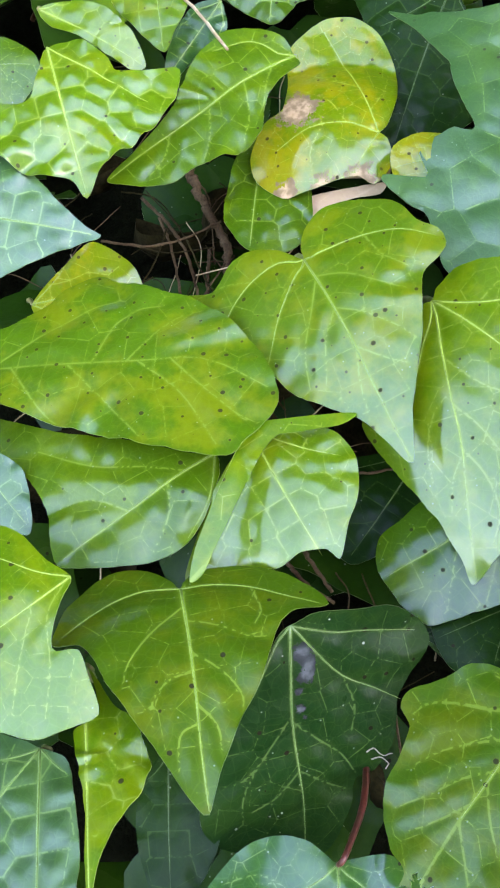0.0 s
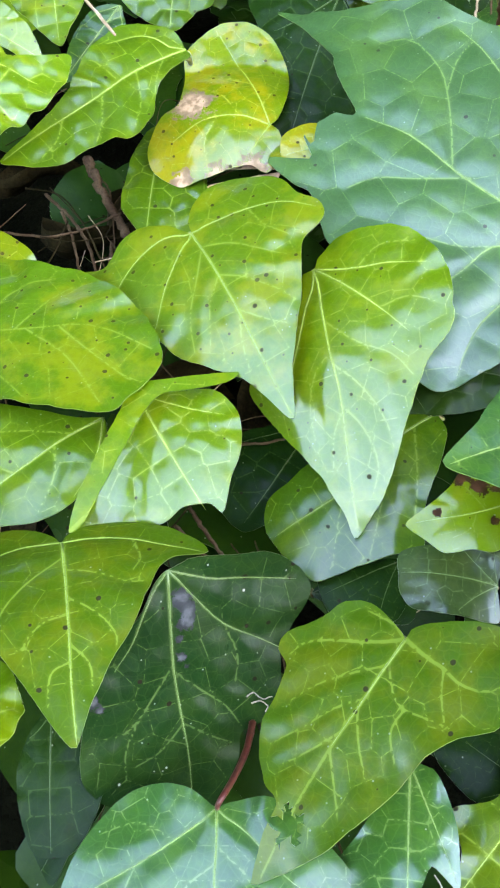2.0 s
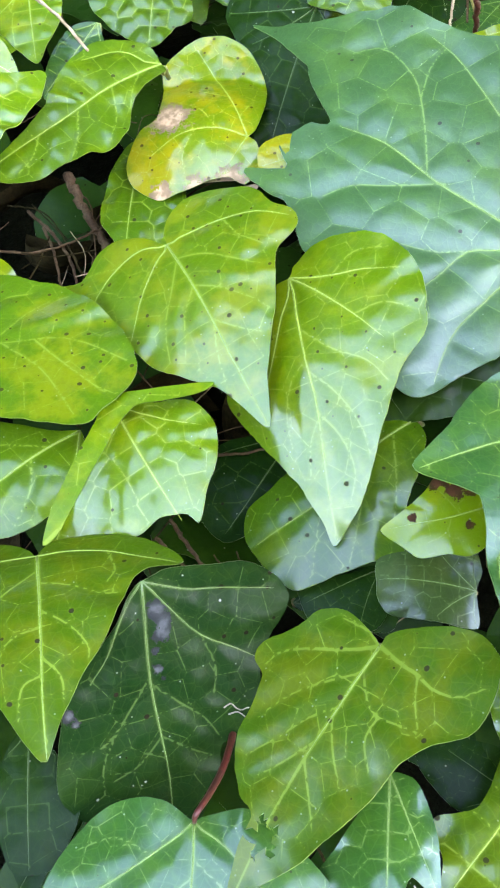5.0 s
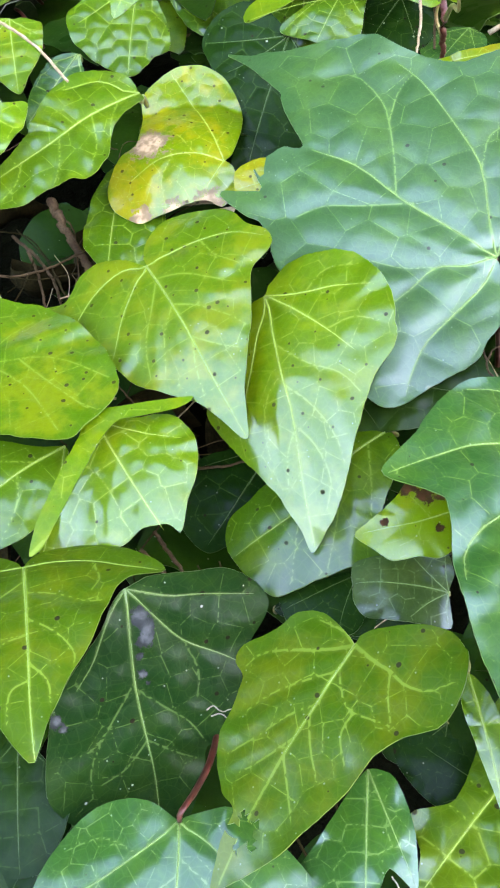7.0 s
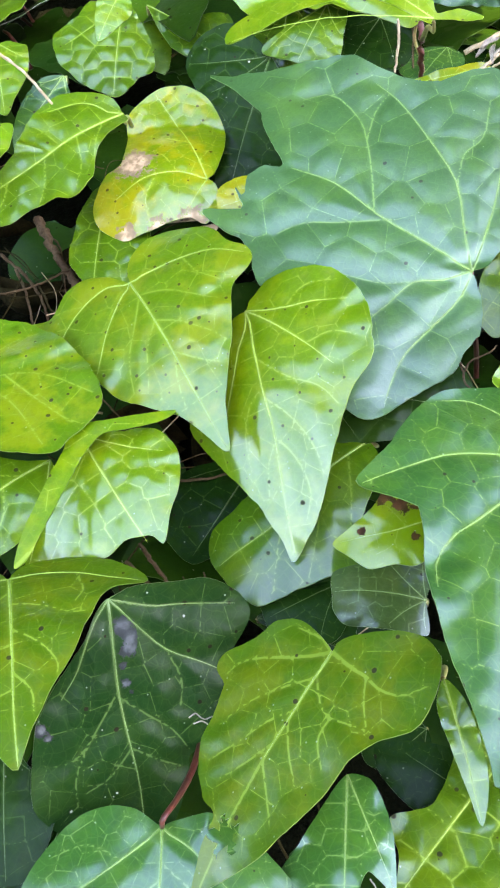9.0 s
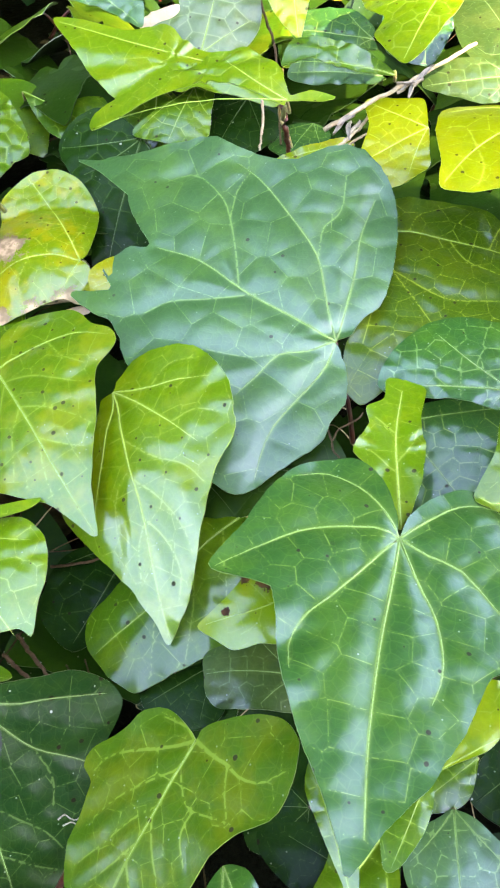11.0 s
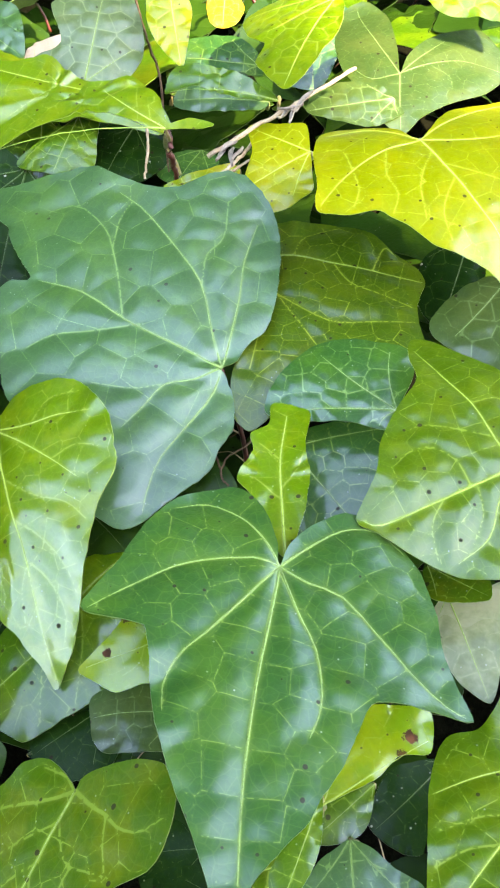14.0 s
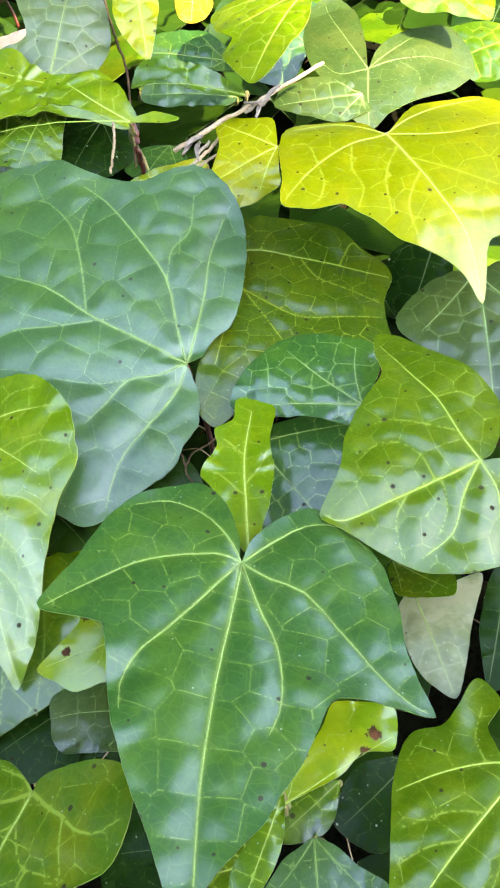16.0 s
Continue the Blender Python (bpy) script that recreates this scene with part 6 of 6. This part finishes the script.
stem("woody_twig", "grey-brown woody ivy stem in a gap between leaves", BARK, 0.0022, ((-0.0229, 0.3652, 0.7328), (-0.0192, 0.3603, 0.7259), (-0.0128, 0.3505, 0.7173), (-0.0057, 0.3378, 0.7077), (-0.0039, 0.3247, 0.6971)))
stem("twig", "thin brown twig in the gap between leaves", BARK, 0.0008, ((-0.0452, 0.3754, 0.7119), (-0.0312, 0.3578, 0.7067), (-0.0229, 0.3417, 0.7013), (-0.0173, 0.3211, 0.6936)))
stem("twig", "thin brown twig in the gap between leaves", BARK, 0.0007, ((-0.0360, 0.3571, 0.7112), (-0.0303, 0.3429, 0.7061), (-0.0243, 0.3167, 0.6962)))
stem("twig", "thin brown twig in the gap between leaves", BARK, 0.0009, ((-0.0126, 0.3488, 0.7003), (-0.0134, 0.3372, 0.6954), (-0.0135, 0.3203, 0.6884)))
stem("twig", "thin brown twig in the gap between leaves", BARK, 0.0006, ((-0.0601, 0.3431, 0.7073), (-0.0397, 0.3371, 0.7078), (-0.0224, 0.3389, 0.7111), (-0.0077, 0.3453, 0.7159)))
stem("red_shoot", "reddish young ivy stem rising from the bank", RED_STALK, 0.0015, ((0.1620, 0.3950, 0.8107), (0.1625, 0.3931, 0.7990), (0.1658, 0.4008, 0.7863), (0.1681, 0.4033, 0.7713)))
stem("twig", "thin upright brown twig at the back of the bank", BARK, 0.0007, ((0.1687, 0.5097, 0.8644), (0.1682, 0.4728, 0.8437), (0.1693, 0.4497, 0.8289), (0.1659, 0.4248, 0.8072), (0.1632, 0.4063, 0.7882)))
stem("dry_stick", "pale dry broken stick lying over the ivy", STRAW, 0.0011, ((0.1744, 0.3632, 0.8027), (0.2003, 0.3663, 0.8143), (0.2246, 0.3734, 0.8230), (0.2566, 0.3911, 0.8329)))
stem("dry_stalk", "thin pale dry stalk under the stick", STRAW, 0.0009, ((0.1643, 0.3479, 0.7905), (0.1781, 0.3557, 0.7957), (0.1897, 0.3640, 0.8009), (0.2000, 0.3742, 0.8066)))
stem("dry_stalk", "thin pale dry stalk under the stick", STRAW, 0.0007, ((0.1745, 0.3524, 0.7917), (0.1848, 0.3593, 0.7960), (0.1953, 0.3639, 0.7995)))
stem("dry_stalk", "thin straw-coloured dry stalk at the back", STRAW, 0.0007, ((0.1555, 0.4180, 0.8137), (0.1514, 0.3930, 0.8028), (0.1455, 0.3722, 0.7933)))
stem("twig", "thin brown twig behind the folded leaf", BARK, 0.0006, ((0.0349, 0.2293, 0.6744), (0.0502, 0.2277, 0.6760), (0.0613, 0.2292, 0.6782)))
stem("twig", "thin brown twig behind the folded leaf", BARK, 0.0006, ((0.0347, 0.2305, 0.6694), (0.0482, 0.2312, 0.6716), (0.0626, 0.2309, 0.6737)))
stem("twig", "thin brown twig behind the folded leaf", BARK, 0.0007, ((0.0165, 0.2006, 0.6598), (0.0242, 0.1913, 0.6571), (0.0336, 0.1839, 0.6555)))
stem("twig", "thin brown twig low in the ivy", BARK, 0.0008, ((0.0211, 0.2067, 0.6630), (0.0271, 0.1970, 0.6599), (0.0330, 0.1877, 0.6569)))
stem("plant_fibre", "tangle of pale dry root fibres on a leaf edge", SCRAP, 0.0002, ((0.0371, 0.1219, 0.6675), (0.0390, 0.1226, 0.6681), (0.0415, 0.1208, 0.6677), (0.0441, 0.1212, 0.6682)))
stem("plant_fibre", "tangle of pale dry root fibres on a leaf edge", SCRAP, 0.0002, ((0.0383, 0.1200, 0.6669), (0.0406, 0.1204, 0.6674), (0.0427, 0.1189, 0.6671), (0.0420, 0.1175, 0.6664)))
stem("plant_fibre", "pale dry root fibre hanging from a leaf tip", SCRAP, 0.0002, ((0.0821, 0.0758, 0.6551), (0.0832, 0.0739, 0.6545), (0.0837, 0.0715, 0.6536), (0.0827, 0.0686, 0.6522)))
stem("tendril", "thin curled brown stem beside an upright leaf", BARK, 0.0004, ((0.1373, 0.2287, 0.7220), (0.1419, 0.2285, 0.7226), (0.1427, 0.2233, 0.7206), (0.1462, 0.2270, 0.7226), (0.1535, 0.2290, 0.7245), (0.1568, 0.2314, 0.7260)))
stem("tendril", "thin curled brown stem beside an upright leaf", BARK, 0.0004, ((0.1427, 0.2233, 0.7206), (0.1420, 0.2192, 0.7188), (0.1435, 0.2154, 0.7174)))

# ---------------------------------------------------------------- the lower layer: leaves with shade in their colour, litter and needles
SHAPES = (
    ((0.0, 0.38), (-170, 0.52, -150, 0.46, -120, 0.44, -95, 0.50, -72, 0.34, -40, 0.33, -12, 0.50, 0, 0.62, 12, 0.50, 40, 0.33, 72, 0.35, 95, 0.52, 120, 0.45, 150, 0.47, 170, 0.51, 180, 0.38)),
    ((0.0, 0.40), (-165, 0.50, -140, 0.50, -110, 0.47, -80, 0.42, -50, 0.40, -20, 0.48, 0, 0.60, 20, 0.46, 50, 0.41, 80, 0.44, 110, 0.48, 140, 0.49, 165, 0.50, 180, 0.40)),
    ((0.0, 0.36), (-168, 0.47, -140, 0.50, -112, 0.60, -92, 0.44, -60, 0.33, -30, 0.38, 0, 0.64, 30, 0.36, 60, 0.34, 92, 0.42, 112, 0.62, 140, 0.52, 168, 0.46, 180, 0.36)),
)
rng = np.random.RandomState(11)
protos = []
for kind, label in (("dusk", "lower ivy leaf, its green darkened as if shaded"), ("shade", "deep ivy leaf with shade painted into its green"), ("dusk", "lower ivy leaf with shade in its deep green"), ("shade", "ivy leaf close to the soil, colour darkened for shade"), ("mid", "green ivy leaf at the back of the bank"), ("olive", "olive-green ivy leaf at the back of the bank")):
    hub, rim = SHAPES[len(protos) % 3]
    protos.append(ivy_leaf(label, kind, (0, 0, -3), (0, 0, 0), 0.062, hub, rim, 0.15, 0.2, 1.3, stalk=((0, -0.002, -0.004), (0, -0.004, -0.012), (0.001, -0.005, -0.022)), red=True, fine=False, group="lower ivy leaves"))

def strewn(source, x, y, off, slope=22):
    p = pose(x, y, bank(x, y, off), -slope + rng.normal(0, 11), rng.normal(8, 11), 180 + rng.normal(0, 45))
    return copy_thing(source, p @ Matrix.Scale(rng.uniform(0.85, 1.35), 4))


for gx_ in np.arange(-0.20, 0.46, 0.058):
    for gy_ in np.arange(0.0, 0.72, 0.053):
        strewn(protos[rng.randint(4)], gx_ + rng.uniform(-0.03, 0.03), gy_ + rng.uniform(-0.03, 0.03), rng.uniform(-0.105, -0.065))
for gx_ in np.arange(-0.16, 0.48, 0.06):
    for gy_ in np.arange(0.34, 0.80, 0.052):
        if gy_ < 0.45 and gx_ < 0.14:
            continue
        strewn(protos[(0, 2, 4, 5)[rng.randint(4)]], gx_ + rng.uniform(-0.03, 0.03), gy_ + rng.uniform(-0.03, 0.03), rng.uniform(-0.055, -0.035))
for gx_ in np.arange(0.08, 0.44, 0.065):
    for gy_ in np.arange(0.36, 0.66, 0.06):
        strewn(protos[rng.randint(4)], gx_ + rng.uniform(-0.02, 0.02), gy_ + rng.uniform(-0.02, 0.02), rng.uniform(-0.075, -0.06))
for ob in protos:
    x, y = rng.uniform(0.0, 0.3), rng.uniform(0.8, 0.9)
    ob.matrix_world = pose(x, y, bank(x, y, -0.05), -24, 0, 180 + rng.uniform(-40, 40))


def cover(name, label, kind, count, low, high):
    """The uncounted rest of the ivy round about, joined into one mesh."""
    vs, fs = [], []
    while len(vs) < count * 33:
        x, y = rng.uniform(-1.6, 2.0), rng.uniform(-0.5, 2.4)
        if -0.26 < x < 0.52 and -0.2 < y < 0.78:
            continue
        hub, rim = SHAPES[rng.randint(3)]
        rim = np.array(rim, float).reshape(-1, 2)
        ctrl = np.c_[hub[0] + rim[:, 1] * np.sin(np.radians(rim[:, 0])), hub[1] + rim[:, 1] * np.cos(np.radians(rim[:, 0]))]
        e = closed_curve(ctrl, 32)
        q = np.vstack([np.array([hub]), e])
        z = 0.15 * (q[:, 1] - q[:, 1] ** 2) - 0.2 * q[:, 0] ** 2
        p = pose(x, y, bank(x, y, rng.uniform(low, high)), -22 + rng.normal(0, 14), rng.normal(8, 14), 180 + rng.normal(0, 45))
        v = (np.c_[q, z] * rng.uniform(0.06, 0.095)) @ np.array(p.to_3x3()).T + np.array(p.translation)
        o = len(vs)
        vs += v.tolist()
        fs += [(o, o + 1 + (j + 1) % 32, o + 1 + j) for j in range(32)]
    me = bpy.data.meshes.new(name)
    me.from_pydata(vs, [], fs)
    me.polygons.foreach_set("use_smooth", [True] * len(me.polygons))
    me.materials.append(UNDER if kind is None else LEAVES[kind])
    for key, form, value in (("flat", "FLOAT_VECTOR", "vector"), ("rib", "FLOAT", "value"), ("scar", "FLOAT", "value")):
        data = np.array(vs)[:, [0, 1, 2]].ravel() if key == "flat" else np.full(len(vs), 9.0 if key == "rib" else 0.0)
        me.attributes.new(key, form, "POINT").data.foreach_set(value, data)
    return tagged(new(name, me), label, "ivy", kind="stuff")


cover("ivy_cover", "dense mid-green ivy leaves covering the bank around", "mid", 3600, -0.05, 0.0)
# The lower cover takes the dark green, so its shade lies in the colour.
cover("ivy_undergrowth", "ivy leaves filling the bank below, dark green for shade", "dark", 2400, -0.09, -0.04)

# dry needles and grass blades caught in the gaps
for i in range(150):
    x, y = rng.uniform(-0.12, 0.32), rng.uniform(0.05, 0.6)
    if i < 60:
        x, y = rng.normal(-0.02, 0.03), rng.normal(0.32, 0.04)
    a, b = rng.uniform(0, 6.28), rng.uniform(0.012, 0.03)
    o = rng.uniform(-0.085, -0.05)
    d = np.array((math.cos(a) * b, math.sin(a) * b))
    ends = [(x - d[0], y - d[1], bank(x - d[0], y - d[1], o + rng.uniform(-0.01, 0.01))), (x + rng.normal(0, 0.003), y + rng.normal(0, 0.003), bank(x, y, o + 0.005)), (x + d[0], y + d[1], bank(x + d[0], y + d[1], o + rng.uniform(-0.01, 0.01)))]
    stem("dry_needle", "thin dry brown needle caught among the stems", (SHADED_LITTER, STRAW, BARK, SHADED_LITTER, BARK)[i % 5], rng.uniform(0.0002, 0.0005), ends)

# curled dead leaves on the soil, and a few withered scraps caught on the dry stick
SCRAPS = ((0.1795, 0.3535, 0.8059), (0.1831, 0.3506, 0.8042), (0.1820, 0.3540, 0.8076), (0.1859, 0.3512, 0.8049), (0.2145, 0.3634, 0.8207), (0.2190, 0.3644, 0.8217), (0.2124, 0.3626, 0.8189), (0.2155, 0.3605, 0.8185), (0.2225, 0.3667, 0.8232))
for i in range(48 + len(SCRAPS)):
    x, y = rng.uniform(-0.12, 0.32), rng.uniform(0.1, 0.6)
    if i % 2:
        x, y = rng.normal(-0.02, 0.035), rng.normal(0.34, 0.045)
    scrap = i >= 48
    n = 9
    u, v = np.meshgrid(np.linspace(-1, 1, n), np.linspace(0, 1, n))
    w = 0.016 * np.sin(math.pi * np.clip(v, 0.02, 1)) ** 0.7
    px, py = u * w, (v - 0.5) * 0.05
    pz = 0.010 * u * u + 0.006 * np.sin(5 * v + i) + 0.002 * np.sin(9 * u + 7 * v)
    me = bpy.data.meshes.new("dead_leaf")
    q = np.c_[px.ravel(), py.ravel(), pz.ravel()]
    me.from_pydata(np.vstack([q, q - (0, 0, 0.0004)]).tolist(), [], [(j * n + k, j * n + k + 1, (j + 1) * n + k + 1, (j + 1) * n + k) for j in range(n - 1) for k in range(n - 1)] + [(n * n + (j + 1) * n + k, n * n + (j + 1) * n + k + 1, n * n + j * n + k + 1, n * n + j * n + k) for j in range(n - 1) for k in range(n - 1)])
    me.polygons.foreach_set("use_smooth", [True] * len(me.polygons))
    if scrap:
        me.transform(Matrix.Diagonal((0.08, 0.26, 0.12, 1)))
    me.materials.append(SCRAP if scrap else SHADED_LITTER)
    ob = tagged(new("dead_leaf", me), "pale withered scrap of leaf caught on the dry stick" if scrap else "curled brown dead leaf on the soil, darkened for shade", "leaf", "dead leaves")
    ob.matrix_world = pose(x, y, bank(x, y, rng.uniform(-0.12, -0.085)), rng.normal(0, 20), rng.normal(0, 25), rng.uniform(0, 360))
    if scrap:
        ob.matrix_world = pose(*SCRAPS[i - 48], rng.normal(22, 10), rng.normal(0, 25), rng.normal(-58, 20))


# ---------------------------------------------------------------- unseen tree over the bank and hedge on top of it, added to block the sky
CROWN = plain_material("blocker_foliage", (0.014, 0.032, 0.005), (0.022, 0.045, 0.007), 4, 0.6, 0.1, 0.002)


def leaf_cloud(name, middle, radii, count, size, seed):
    """Many small leaves, each a folded diamond, spread through a rounded volume with an uneven outline."""
    r = np.random.RandomState(seed)
    d = r.normal(size=(count, 3))
    d /= np.linalg.norm(d, axis=1)[:, None]
    c = np.array(middle) + d * np.array(radii) * (r.uniform(0.25, 1, (count, 1)) ** 0.5) * (1 + 0.2 * np.sin(7 * d[:, :1] + 5 * d[:, 1:2]))
    a = r.normal(size=(count, 3))
    a /= np.linalg.norm(a, axis=1)[:, None]
    b = np.cross(a, r.normal(size=(count, 3)))
    b /= np.linalg.norm(b, axis=1)[:, None]
    up = np.cross(a, b)
    s = size * r.uniform(0.6, 1.3, (count, 1))
    v = np.stack([c - a * s, c + b * s * 0.5 + up * s * 0.15, c + a * s, c - b * s * 0.5 + up * s * 0.15], 1).reshape(-1, 3)
    me = bpy.data.meshes.new(name)
    me.from_pydata(v.tolist(), [], [f for i in range(count) for f in ((4 * i, 4 * i + 1, 4 * i + 2), (4 * i, 4 * i + 2, 4 * i + 3))])
    return me


tree = tagged(new("tree"), "unseen broad-leaved tree added to block sky over the bank", "tree")
tree.location = (0.6, 2.6, float(ground_height(0.6, 2.6)))
part("trunk", tube_mesh("trunk", curve_points([(0, 0, -0.1), (0.05, 0, 0.8), (0, -0.1, 1.7), (0.1, -0.2, 2.6)], 16), np.linspace(0.16, 0.09, 16), 12), BARK, tree)
for a, far_ in ((0.3, 1.8), (1.7, 1.6), (2.9, 1.9), (4.2, 2.0), (5.3, 2.1)):
    part("limb", tube_mesh("limb", curve_points([(0, -0.1, 1.7), (math.cos(a) * far_ * 0.4, math.sin(a) * far_ * 0.4, 2.3), (math.cos(a) * far_, math.sin(a) * far_, 2.7)], 10), np.linspace(0.07, 0.02, 10), 8), BARK, tree)
part("crown", leaf_cloud("crown", (-2.9, 0.15, 2.0), (6.0, 2.4, 1.0), 16000, 0.15, 5), CROWN, tree)
# Second crown mass, added only to darken reflections from near the zenith.
part("crown", leaf_cloud("crown", (0.1, -1.3, 2.1), (1.6, 1.5, 0.7), 5000, 0.13, 15), CROWN, tree)
hedge = tagged(new("hedge"), "unseen dense hedge added to block sky above the bank", "hedge")
hedge.location = (-3.6, 3.6, float(ground_height(-3.6, 3.6)))
part("foliage", leaf_cloud("foliage", (0, 0, 1.2), (7.6, 0.8, 2.5), 22000, 0.12, 6), CROWN, hedge)
# Two low hedges added out of view to hide the bright horizon.
low_sky_blocker = tagged(new("hedge"), "unseen low hedge added to block the horizon behind", "hedge")
low_sky_blocker.location = (0, -6.0, float(ground_height(0, -6.0)))
part("foliage", leaf_cloud("foliage", (0, 0, 0.9), (10.0, 0.5, 0.9), 14000, 0.11, 9), CROWN, low_sky_blocker)
side_sky_blocker = tagged(new("hedge"), "unseen low hedge added to block the horizon at the side", "hedge")
side_sky_blocker.location = (-7.2, -1.2, float(ground_height(-7.2, -1.2)))
part("foliage", leaf_cloud("foliage", (0, 0, 0.9), (0.5, 5.5, 1.1), 9000, 0.11, 12), CROWN, side_sky_blocker)
